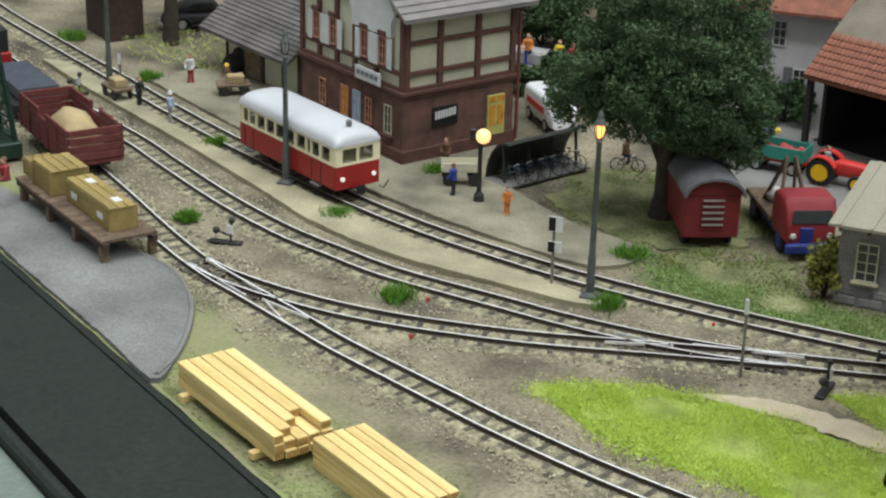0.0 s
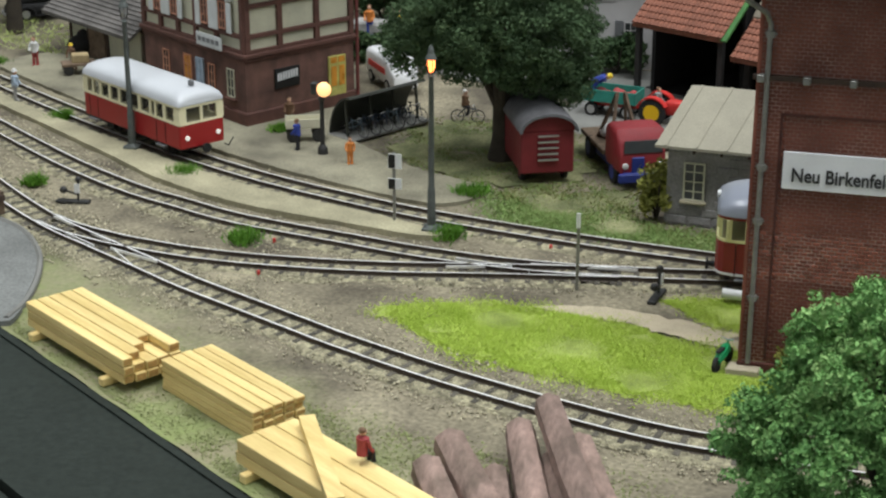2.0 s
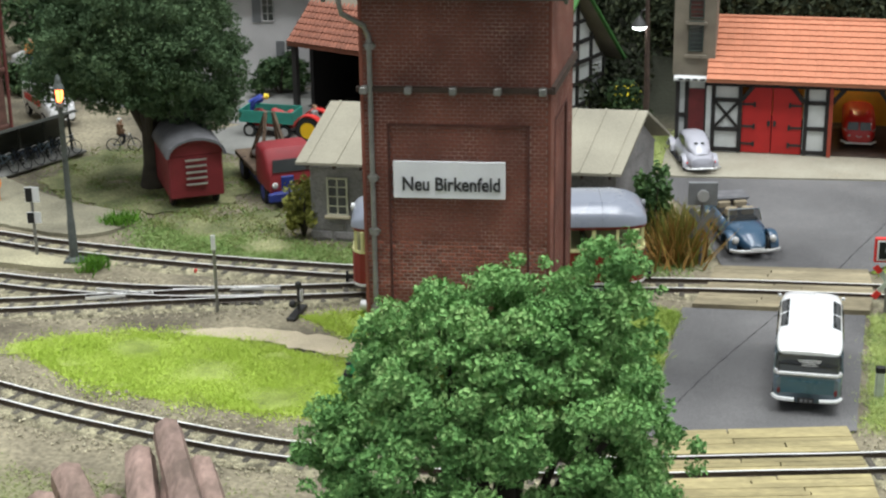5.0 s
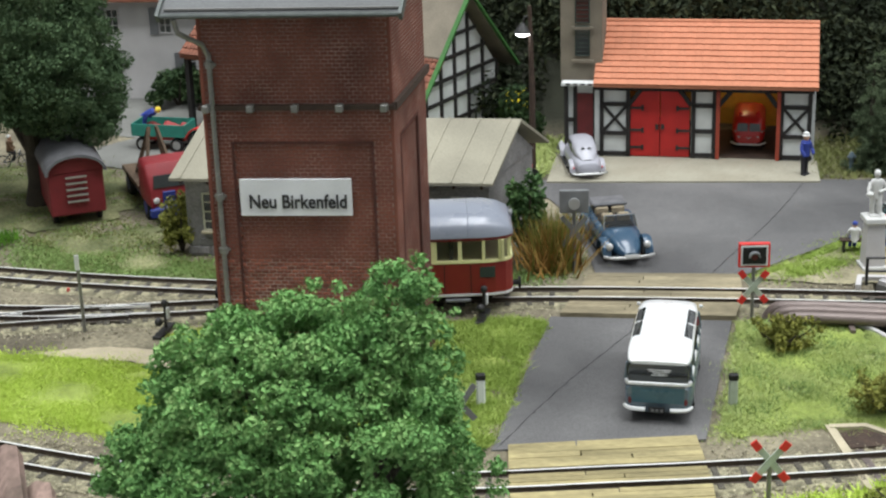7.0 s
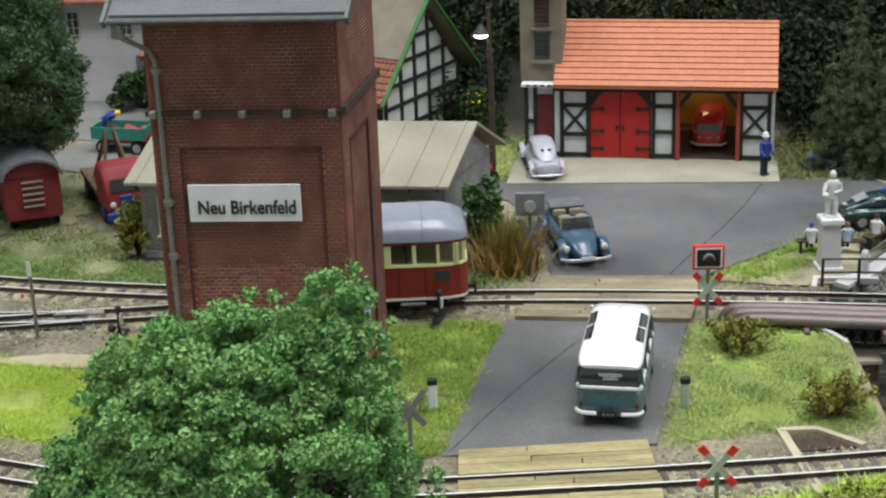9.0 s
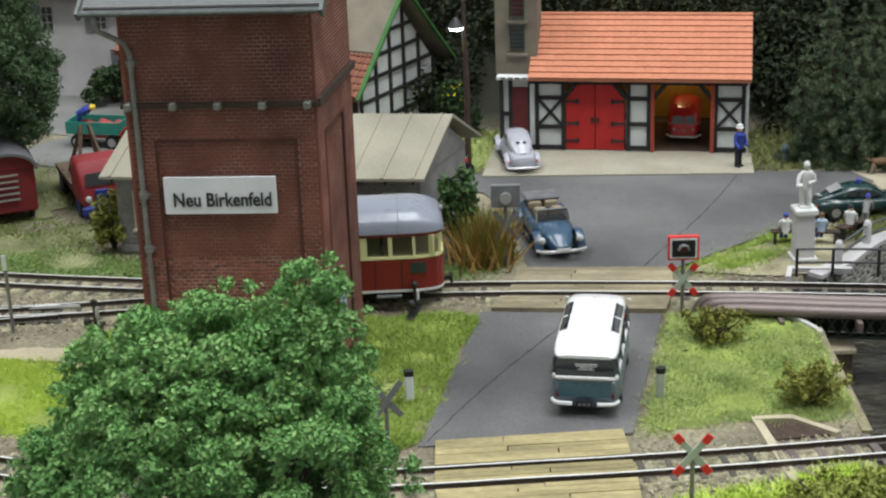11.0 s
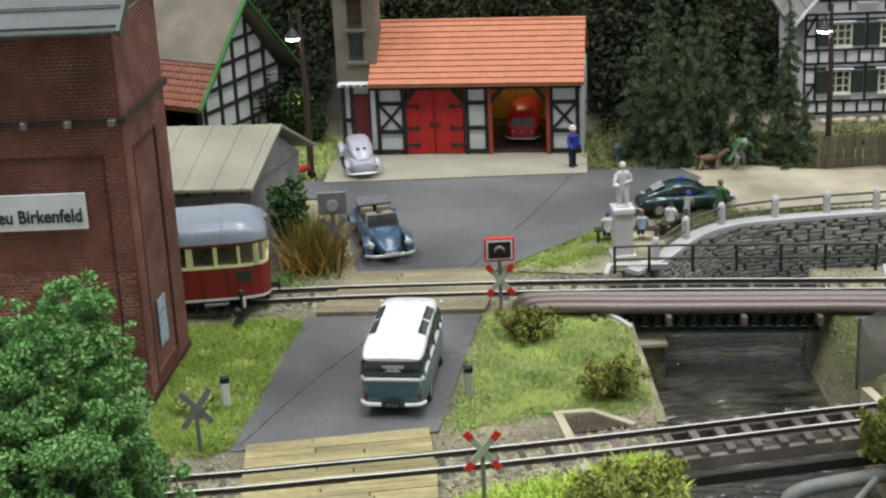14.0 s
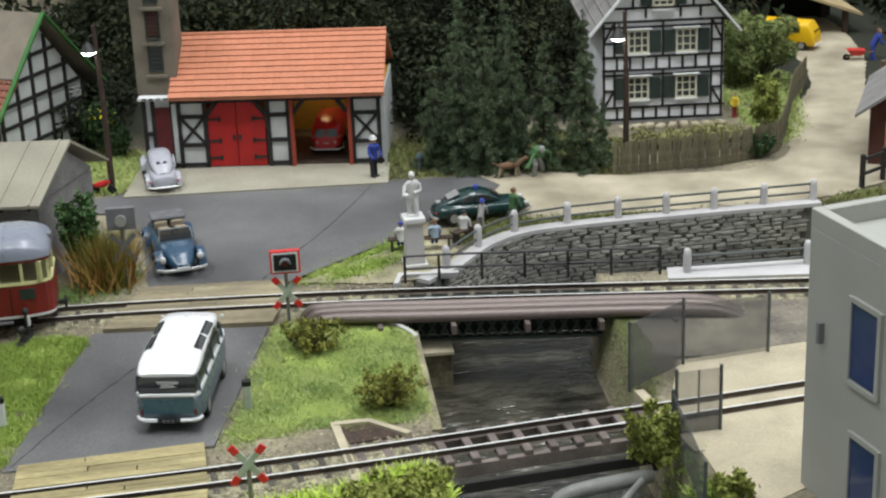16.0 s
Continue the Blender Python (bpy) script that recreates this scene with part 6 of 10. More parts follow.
part("far_girder", b, M_GIRDER, br)
b = B()
b.prism([(14.0, 6.2), (21.5, 5.25), (21.6, 5.6), (14.1, 6.6)], -0.22, -0.02)
b.prism([(14.1, 7.7), (21.6, 6.8), (21.7, 7.6), (14.2, 8.5)], -0.22, -0.02)
part("deck_edge", b, M_TIMBERBROWN, br)
for x0, x1, y in ((13.5, 15.55, 5.55), (20.9, 21.8, 5.0)):
    b = B()
    b.box((x0 + x1) / 2, y + 0.9, -2.0, x1 - x0, 2.8, 2.1, 0.03)
    part("abutment", b, M_ABUTMENT, br, "mossy brown stone abutment")
    b = B()
    b.box((x0 + x1) / 2, y + 0.2, -0.98, x1 - x0 + 0.1, 1.8, 0.14, 0.02)
    part("bearing_stone", b, M_CONCRETE, br)
b = B()
b.tube(curve_through([(13.15, 5.4, 0.08), (13.5, 5.35, 0.08), (14.0, 4.85, 0.04), (14.4, 4.1, -0.02)], 0.15), 0.08, 7)
part("coping", b, M_FARM, br, "curved pale coping")
pp = thing("pipeline", 0, 0, 0, 0, "bundle of pinkish-grey pipes beside the bridge", "pipe", group="pipes at the bridge")
for off, z, x0 in ((0.0, 0.3, 11.35), (0.34, 0.38, 11.2), (0.66, 0.42, 11.05)):
    b = B()
    b.tube(curve_through([(x0 - 0.42, 5.62 + off, -0.5), (x0 - 0.36, 5.6 + off, -0.1), (x0 - 0.1, 5.57 + off, z - 0.08), (x0 + 0.35, 5.5 + off, z), (12.6, 5.37 + off, z + 0.02), (15, 5.05 + off, z), (18.3, 4.62 + off, z), (22.2, 4.08 + off, z), (24.2, 3.8 + off, z - 0.1), (25.6, 3.6 + off, -0.35)], 0.2), 0.19, 10)
    part("pipe", b, M_GREYPIPE, pp, "", True)
for k in range(5):
    x = 13.2 + k * 2.4
    b = B()
    b.box(x, 5.05 - (x - 13) * 0.13, 0.0, 0.16, 0.5, 0.3)
    part("pipe_saddle", b, M_GREYPIPE, pp)

# front bridge: open timber deck
fb = thing("front_bridge", 0, 0, 0, 0, "timber sleeper bridge with grey side beams over the river", "bridge", kind="structure")
for off in (-0.85, 0.85):
    b = B()
    pts = [(11.6, -4.22), (14.5, -3.87), (17.84, -3.4), (20.9, -3.0)]
    for (xa, ya), (xb, yb) in zip(pts, pts[1:]):
        b.bar((xa, ya + off, -0.25), (xb, yb + off, -0.25), 0.2, 0.36)
    part("side_beam", b, M_BRIDGEBEAM, fb)
for k in range(12):
    x = 12.0 + k * 0.75
    b = B()
    b.box(x, -4.18 + (x - 12) * 0.137, 0.0, 0.24, 1.9, 0.2, 0.02, 8)
    part("bridge_sleeper", b, M_BRIDGEWOOD, fb, "weathered grey-brown bridge sleeper")
# dark strip standing in for the shade under the side beams
b = B()
b.box(15.9, -4.92, -0.6, 9.4, 0.12, 0.3, 0, 7.8)
part("girder", b, M_TIMBER, fb)
for pts in ([(11.2, -1.75), (11.45, -1.75), (12.0, -6.3), (11.75, -6.3)], [(20.3, -1.3), (20.6, -1.3), (21.4, -5.4), (21.1, -5.4)]):
    b = B()
    b.prism(pts, -0.3, 0.1)
    part("kerb_stone", b, M_CONCRETE, fb)
b = B()
b.prism([(11.3, -1.95), (11.3, -1.75), (12.35, -1.7), (13.5, -2.75), (13.35, -2.9), (12.3, -1.92)], -0.3, 0.12)
part("wing_coping", b, M_CONCRETE, fb, "pale concrete wing wall coping")
b = B()
b.prism([(11.5, -2.0), (12.3, -1.95), (13.2, -2.85), (11.7, -3.1)], -0.1, 0.06)
part("wing_fill", b, M_TIMBERBROWN, fb, "brown gravel behind the wing wall")
b = B()
b.rings([[(x, y, z) for x, y, z in r] for r in (
    [(14.1, -2.6, -2.9), (14.5, -2.6, -2.9), (14.4, -2.6, 0.02), (14.1, -2.6, 0.02)], [(14.1, 4.6, -2.9), (14.5, 4.6, -2.9), (14.4, 4.6, 0.02), (14.1, 4.6, 0.02)])])
solid("quay_wall", b, M_ABUTMENT, "mossy brown stone river wall on the grassy bank", "wall", kind="structure")
b = B()
b.tube(curve_through([(17.05, -5.85, -2.2), (17.1, -5.8, -1.1), (17.35, -5.75, -0.78), (18, -5.6, -0.68), (20.0, -5.2, -0.65)], 0.2), 0.22, 12)
b.tube([(18.3, -6.5, -1.3), (19.6, -5.6, -0.55)], 0.1, 8)
solid("drain_pipe", b, M_GREENPIPE, "grey-green drain pipe above the water", "pipe", smooth=True)

# curved stone wall above the basin, laid stone by stone
WALL_LINE = curve_through([(15.1, 8.75), (15.6, 9.25), (16.3, 9.85), (17.1, 11.0), (17.9, 12.0), (18.9, 12.75), (20.2, 13.15), (22.9, 13.4), (26, 13.55), (31, 13.75)], 0.25)
rw = thing("river_wall", 0, 0, 0, 0, "curved grey rubble retaining wall with pale coping", "wall", kind="structure")
d, s = sides(WALL_LINE)
b = B()
b.rings([[(x - s[i, 0] * o, y - s[i, 1] * o, z) for o, z in ((0.02, -2.9), (-0.5, -2.9), (-0.5, 0.0), (0.02, 0.0))] for i, (x, y) in enumerate(WALL_LINE)])
part("core", b, M_MORTAR, rw)
b = B()
b.rings([[(x - s[i, 0] * o, y - s[i, 1] * o, z) for o, z in ((0.14, 0.0), (-0.42, 0.0), (-0.42, 0.15), (0.14, 0.15))] for i, (x, y) in enumerate(WALL_LINE)])
part("coping", b, M_FARM, rw, "pale stone coping")
stone_rng = random.Random(9)
run_len = len(WALL_LINE)
STONES = []
for k in range(6):
    b = B()
    hw, hh = 0.17 + 0.05 * (k % 3), 0.074 + 0.006 * (k % 2)
    b.box(0, 0, 0, hw * 2, 0.16, hh * 2, 0.035)
    b.v = [(x + stone_rng.uniform(-0.02, 0.02), y + stone_rng.uniform(-0.02, 0.02), z + stone_rng.uniform(-0.012, 0.012)) for x, y, z in b.v]
    STONES.append((mesh_of("stone", b, M_WALLSTONE), hw * 2))
count = 0
loose = B()
for r in range(15):
    z = -0.09 - r * 0.162
    pos = 0.3 + stone_rng.random() * 0.3
    while pos < (run_len - 4) * 0.25:
        me, w = STONES[stone_rng.randrange(6)]
        i = min(int((pos + w / 2) / 0.25), run_len - 1)
        x, y = WALL_LINE[i] - s[i] * 0.06
        ang = math.degrees(math.atan2(d[i, 1], d[i, 0]))
        if count < 300:
            piece("stone", me, rw, at(x, y, z, ang))
            count += 1
        else:
            loose.box(x, y, z, w, 0.16, 0.15, 0.03, ang)
        pos += w + 0.02
tagged(part("wall_stones", loose, M_WALLSTONE, rw), kind="stuff")


def bollard_rail(name, pts, label, group, posts, gap_z=(0.35, 0.7), top=0.9, r=0.045, stone=True):
    """Stone posts joined by two thin bars."""
    t = thing(name, 0, 0, 0, 0, label, "railing", group)
    for x, y in posts:
        b = B()
        if stone:
            b.lathe(x, y, [(0.15, 0.05), (0.15, 0.75), (0.13, 0.9), (0.08, 0.98), (0.02, 1.0)], 10)
        else:
            b.box(x, y, 0.5, 0.09, 0.09, 1.0)
        part("post", b, M_FARM if stone else M_IRON, t, "", stone)
    for z in gap_z:
        b = B()
        b.tube([(x, y, z) for x, y in pts], r, 6)
        part("bar", b, M_LAMPGREY if stone else M_IRON, t)
    return t


wp = [(15.95, 9.75), (17.35, 11.7), (18.9, 13.0), (21.0, 13.45), (23.0, 13.65), (24.9, 13.75), (26.8, 13.85), (28.8, 13.95), (30.8, 14.05)]
bollard_rail("wall_railing", wp, "grey stone posts with two iron bars on the wall", "railings", wp, (0.45, 0.8))
tp = [(14.4, 9.0), (15.6, 8.95), (17.1, 8.8), (18.6, 8.62), (20.1, 8.42), (21.6, 8.22), (23.3, 8.0)]
bollard_rail("bridge_railing", tp, "black iron railing behind the bridge track", "railings", tp, (0.5, 0.98), stone=False)
bollard_rail("side_railing", [(24.2, 7.7), (28.5, 7.6), (31, 7.4)], "grey stone posts by the track", "railings", [(24.2, 7.7), (28.5, 7.6)])
b = B()
b.prism([(13.95, 8.55), (14.12, 8.52), (14.32, 9.28), (16.3, 9.08), (16.32, 9.28), (14.2, 9.5)], 0.0, 0.2)
b.prism([(23.4, 7.2), (31, 6.3), (31, 7.9), (23.6, 8.2)], -0.4, 0.12)
solid("pale_kerb", b, M_FARM, "pale concrete kerb beside the bridge", "kerb", kind="structure")
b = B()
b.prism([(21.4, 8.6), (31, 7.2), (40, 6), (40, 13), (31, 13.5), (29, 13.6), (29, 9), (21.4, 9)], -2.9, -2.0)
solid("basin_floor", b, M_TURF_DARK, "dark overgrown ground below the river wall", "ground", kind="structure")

# right-hand yard with fence panels
patch("yard_pavement", [(21.2, -3.9), (21.4, -1.6), (22.1, 0.6), (27, 1.3), (34, 2.2), (34, -6), (24, -7.6), (21.5, -9)], 0.07, M_CONCRETE, "cream concrete yard beside the track", 0, straight=True, thick=0.1)
patch("brown_bank", [(21.4, 4.9), (21.7, 1.0), (23, 0.8), (34, 2.4), (34, 4), (27, 5.2)], 0.05, M_BANK, "brown-grey sloping bank above the yard", 0, straight=True)


def mesh_panel(name, x0, y0, x1, y1, z0, z1, label, fine=M_MESH):
    t = thing(name, x0, y0, 0, math.degrees(math.atan2(y1 - y0, x1 - x0)), label, "fence", "mesh fence panels")
    ln = math.hypot(x1 - x0, y1 - y0)
    b = B()
    b.box(ln / 2, 0, (z0 + z1) / 2, ln, 0.03, z1 - z0)
    part("wire_mesh", b, fine, t, "grey see-through mesh")
    for x in (0, ln):
        b = B()
        b.box(x, 0, (z1 + 0.1) / 2, 0.09, 0.09, z1 + 0.1, 0.02)
        part("post", b, M_LAMPGREY, t)
    return t


mesh_panel("mesh_fence", 20.2, -1.2, 22.2, 0.3, 0.1, 2.2, "tall dark mesh fence panel on posts")
mesh_panel("mesh_fence", 22.2, 0.3, 25.0, 0.7, 0.1, 2.0, "long thin mesh fence panel on posts", M_MESHTHIN)
mesh_panel("mesh_fence", 20.75, -4.3, 20.55, -8.6, 0.0, 1.4, "low dark mesh fence panel beside the yard")
gp_ = mesh_panel("mesh_gate", 20.85, -4.3, 22.15, -4.2, 0.1, 2.0, "square grey gate panel over the track", M_MESHTHIN)
part("gate_foot", B().box(0.65, 0, 0.35, 1.25, 0.05, 0.6), M_MESH, gp_, "dark lower strip")
part("gate_bar", B().box(0.65, 0, 1.3, 0.04, 0.05, 1.4), M_GREYSIGN, gp_)


# ---------- vehicles ----------
def ring_yz(x, hw, z0, z1, n=20, p=4.0):
    """A rounded cross-section at x: half width hw, from z0 to z1."""
    zc, hz = (z0 + z1) / 2, (z1 - z0) / 2
    out = []
    for k in range(n):
        t = 2 * math.pi * k / n
        c, s_ = math.cos(t), math.sin(t)
        out.append((x, hw * math.copysign(abs(c) ** (2 / p), c), zc + hz * math.copysign(abs(s_) ** (2 / p), s_)))
    return out


def wheel(parent, x, y, r, w, rim=None, name="wheel"):
    """A tyre with its rim, turning about local y."""
    t = B()
    prof = [(r * 0.55, -w / 2), (r * 0.92, -w / 2), (r, -w * 0.3), (r, w * 0.3), (r * 0.92, w / 2), (r * 0.55, w / 2)]
    n = 16
    t.rings([[(x + q * math.cos(2 * math.pi * k / n), y + o, r + q * math.sin(2 * math.pi * k / n)) for k in range(n)] for q, o in prof])
    ob = part(name, t, M_TYRE, parent, "black tyre", True)
    b = B()
    b.rings([[(x + q * math.cos(2 * math.pi * k / n), y + o, r + q * math.sin(2 * math.pi * k / n)) for k in range(n)] for q, o in ((r * 0.6, -w * 0.52), (r * 0.62, 0), (r * 0.6, w * 0.52))])
    part("rim", b, rim or M_HUB, ob)
    return ob


def disc(parent, x, y, z, r, mat_, name, nx=-1, thick=0.05, label=""):
    b = B()
    b.tube([(x, y, z), (x + nx * thick, y, z)], r, 14)
    return part(name, b, mat_, parent, label)


def rail_vehicle(name, x, y, rz, ln, hw, floor, sill, eave, top, red, cream, roofm, label, rounded, windows, step_red=True):
    """A two-axle railbus; local x runs along it, the front at +x."""
    v = thing(name, x, y, 0, rz, label, "railbus", "railbuses")
    h = ln / 2

    def hull(z0, z1, grow=0.0):
        b = B()
        xs = [-1, -0.985, -0.95, -0.88, -0.8, 0.8, 0.88, 0.95, 0.985, 1] if rounded else [-1, -0.995, -0.97, 0.97, 0.995, 1]
        ws = [0.62, 0.76, 0.88, 0.965, 1, 1, 0.965, 0.88, 0.76, 0.62] if rounded else [0.9, 0.965, 1, 1, 0.965, 0.9]
        loop = [(q * h, -w * (hw + grow)) for q, w in zip(xs, ws)] + [(q * h, w * (hw + grow)) for q, w in zip(xs[::-1], ws[::-1])]
        b.prism(loop, z0, z1)
        return b, loop

    b, loop = hull(floor, sill)
    body = part("body", b, red, v, "red lower body")
    b, _ = hull(floor + 0.02, floor + 0.1, 0.02)
    if rounded:
        part("skirt_line", b, M_WHITEPAINT, body, "thin white line along the skirt")
    b, _ = hull(sill, sill + 0.09, 0.015)
    part("waist_band", b, cream, v)
    b, _ = hull(eave - 0.1, eave + 0.02, 0.0)
    part("cant_rail", b, red if rounded else cream, v)
    # pillars round the window band
    z0, z1 = sill + 0.08, eave - 0.09
    zc, hz = (z0 + z1) / 2, z1 - z0
    for side in (-1, 1):
        for px, pw in windows:
            b = B()
            b.box(px * h, side * (hw - 0.05), zc, pw, 0.1, hz)
            part("pillar", b, cream, v, "cream window pillar")
    if rounded:
        for end in (-1, 1):
            for q, w in ((0.985, 0.74), (0.985, -0.74), (1.0, 0.0), (0.92, 0.91), (0.92, -0.91)):
                b = B()
                b.box(end * (q * h - 0.05), w * hw, zc, 0.09, 0.09, hz)
                part("pillar", b, cream, v)
    else:
        for end in (-1, 1):
            for w in (-0.84, 0, 0.84):
                b = B()
                b.box(end * (h - 0.06), w * hw, zc, 0.1, 0.12 if w == 0 else 0.34, hz)
                part("pillar", b, cream, v)
    # glazing just inside the pillars
    g = B()
    inner = [(px * 0.985, py * 0.965) for px, py in loop]
    g.rings([[(px, py, z0) for px, py in inner], [(px, py, z1) for px, py in inner]], caps=False)
    gl = part("glazing", g, M_BUSGLASS, v, "dark tinted window band")
    # inside: floor and seats
    b = B()
    b.box(0, 0, floor + 0.2, ln * 0.92, hw * 1.8, 0.08)
    part("cabin_floor", b, M_SEATGREY, v)
    for k in range(7):
        for side in (-1, 1):
            b = B()
            px = -h * 0.62 + k * h * 0.2
            b.box(px, side * hw * 0.5, sill + 0.12, 0.14, hw * 0.75, 0.62, 0.03)
            part("seat", b, M_SEATGREY, v, "dark bench seat")
    # roof: a shallow vault drawn in at the ends
    r = B()
    rings = []
    rows = [(-1.005, 0.62, 0.0), (-1.0, 0.74, 0.3), (-0.97, 0.85, 0.6), (-0.9, 0.96, 0.85), (-0.8, 1.0, 1.0), (0.8, 1.0, 1.0), (0.9, 0.96, 0.85), (0.97, 0.85, 0.6), (1.0, 0.74, 0.3), (1.005, 0.62, 0.0)] if rounded else \
        [(-1.01, 0.93, 0.25), (-0.995, 0.97, 0.55), (-0.95, 1.0, 0.85), (-0.85, 1.0, 1.0), (0.85, 1.0, 1.0), (0.95, 1.0, 0.85), (0.995, 0.97, 0.55), (1.01, 0.93, 0.25)]
    for q, w, k in rows:
        ring = []
        for j in range(13):
            t = math.pi * j / 12
            c = math.cos(t)
            ring.append((q * h, hw * w * 1.045 * math.copysign(abs(c) ** 0.75, c), eave + 0.02 + (top - eave) * (0.12 + 0.88 * k) * math.sin(t) ** (0.62 if rounded else 0.7)))
        rings.append(ring)
    r.rings(rings, caps=True, closed=True)
    rf = part("roof", r, roofm, v, "smooth pale roof", True)
    for k in range(6 if rounded else 0):
        b = B()
        q = -0.7 + 0.28 * k
        b.tube([(q * h, hw * 1.045 * math.copysign(abs(math.cos(t)) ** 0.75, math.cos(t)), eave + 0.025 + (top - eave) * math.sin(t) ** 0.62) for t in (math.pi * j / 12 for j in range(13))], 0.018, 5)
        part("roof_seam", b, roofm, rf)
    # running gear
    b = B()
    b.box(0, 0, floor - 0.16, ln * 0.86, hw * 1.3, 0.26, 0.03)
    part("underframe", b, M_UNDER, v)
    for q in (-0.56, 0.56):
        ax = part("axle", B().tube([(q * h, -0.62, 0.46), (q * h, 0.62, 0.46)], 0.08, 8), M_UNDER, v)
        for side in (-1, 1):
            b = B()
            b.tube([(q * h, side * 0.40, 0.52), (q * h, side * 0.52, 0.52)], 0.3, 18)
            b.tube([(q * h, side * 0.36, 0.52), (q * h, side * 0.42, 0.52)], 0.34, 18)
            part("wheel", b, M_IRON, ax)
            b = B()
            b.box(q * h, side * hw * 0.72, 0.55, 0.5, 0.12, 0.3, 0.03)
            part("axle_box", b, M_UNDER, v)
    for q in (-0.78, 0.62):
        for side in (-1, 1):
            b = B()
            b.box(q * h, side * (hw + 0.02), floor - 0.1, ln * 0.085, 0.2, 0.07, 0.01)
            part("step", b, M_GREYSIGN, v)
            b = B()
            b.box((q - 0.09) * h, side * (hw + 0.004), (floor + sill) / 2, 0.025, 0.02, sill - floor - 0.1)
            b.box((q + 0.09) * h, side * (hw + 0.004), (floor + sill) / 2, 0.025, 0.02, sill - floor - 0.1)
            part("door_edge", b, M_UNDER, v)
    for end in (-1, 1):
        b = B()
        b.tube([(end * h * 0.98, 0, floor - 0.06), (end * (h + 0.28), 0, floor - 0.06)], 0.09, 8)
        b.tube([(end * (h + 0.22), 0, floor - 0.06), (end * (h + 0.3), 0, floor - 0.06)], 0.2, 12)
        part("buffer", b, M_UNDER, v, "black centre buffer")
        for side in (-1, 1):
            lx = 0.955 if rounded else 1.0
            b = B()
            b.tube([(end * lx * h - end * 0.05, side * hw * 0.7, floor + 0.42), (end * lx * h + end * 0.06, side * hw * 0.7, floor + 0.42)], 0.095, 14)
            part("headlight", b, M_HEADLIGHT if not rounded else M_REDFRAME, v, "round headlight")
    return v, body, rf


RW = [(-0.8, 0.12), (-0.655, 0.2), (-0.335, 0.13), (-0.075, 0.13), (0.2, 0.13), (0.46, 0.22), (0.64, 0.13), (0.8, 0.1), (-0.93, 0.08), (0.93, 0.08)]
railbus, rb_body, rb_roof = rail_vehicle("railbus", -2.3, 7.9, 3.4, 9.6, 1.32, 0.66, 1.82, 2.68, 3.38, M_BUSRED, M_BUSCREAM, M_BUSROOF,
                                         "dark red railbus with cream pillars and blue-grey roof", True, RW)
for k, (z, w) in enumerate(((1.66, 0.62), (1.52, 0.12), (1.4, 0.2), (1.3, 0.28), (1.2, 0.34))):
    b = B()
    b.box(-2.55 + w / 2, -1.33, z, w, 0.02, 0.05)
    part("print_bar", b, M_WHITEPAINT, rb_body)
b = B()
b.tube([(0.1, -1.31, 1.45), (0.1, -1.345, 1.45)], 0.2, 16)
part("badge", b, M_SHUTTER, rb_body, "round dark green badge")
for y in (-1.31, 1.31):
    b = B()
    b.box(3.95, y, 1.5, 0.5, 0.05, 0.36)
    part("vent_grille", b, M_SHUTTER, rb_body)
disc(rb_roof, 4.72, 0, 3.05, 0.13, M_GREYSIGN, "roof_lamp", 1, 0.12)
disc(rb_roof, -4.72, 0, 3.05, 0.13, M_WHITEPAINT, "roof_lamp", -1, 0.12)

RW2 = [(-0.93, 0.22), (-0.78, 0.12), (-0.62, 0.16), (-0.42, 0.16), (-0.22, 0.16), (-0.02, 0.2), (0.2, 0.2), (0.42, 0.16), (0.52, 0.14), (0.7, 0.2), (0.93, 0.34)]
railcar, rc_body, rc_roof = rail_vehicle("railcar", -31.05, 17.98, -35.3, 7.3, 1.06, 0.82, 1.77, 2.54, 3.1, M_BUSRED2, M_BUSCREAM2, M_BUSROOF2,
                                         "bright red and cream railcar with a white roof", False, RW2)
b = B()
b.box(3.0, 0.0, 3.26, 0.2, 0.2, 0.24, 0.03)
part("roof_vent", b, M_GREYSIGN, rc_roof)
b = B()
b.tube([(3.85, 0.9, 0.75), (4.05, 0.95, 0.7), (4.05, 1.2, 1.0)], 0.03, 5)
part("coupling_hose", b, M_UNDER, railcar)


def car(name, x, y, rz, sections, cabin, paint, wheels, label, roof_paint=None, glass_rows=(0.35, 0.9), category="car"):
    """A car: lower body from cross-sections (x, half width, z0, z1); cabin likewise; the front at +x."""
    v = thing(name, x, y, 0.07, rz, label, category)
    b = B()
    b.rings([ring_yz(*q, n=24, p=3.2) for q in sections])
    part("body", b, paint, v, "", True)
    if cabin:
        g = B()
        g.rings([ring_yz(q[0], q[1], q[2], q[3], n=24, p=3.0) for q in cabin])
        part("windows", g, M_CARGLASS, v, "dark windows", True)
    for wx, wy, r in wheels:
        for s_ in (-1, 1):
            wheel(v, wx, s_ * wy, r, 0.16)
    return v


def shell(parent, secs, material, name, label="", p=3.0):
    b = B()
    b.rings([ring_yz(q[0], q[1], q[2], q[3], n=24, p=p) for q in secs])
    return part(name, b, material, parent, label, True)


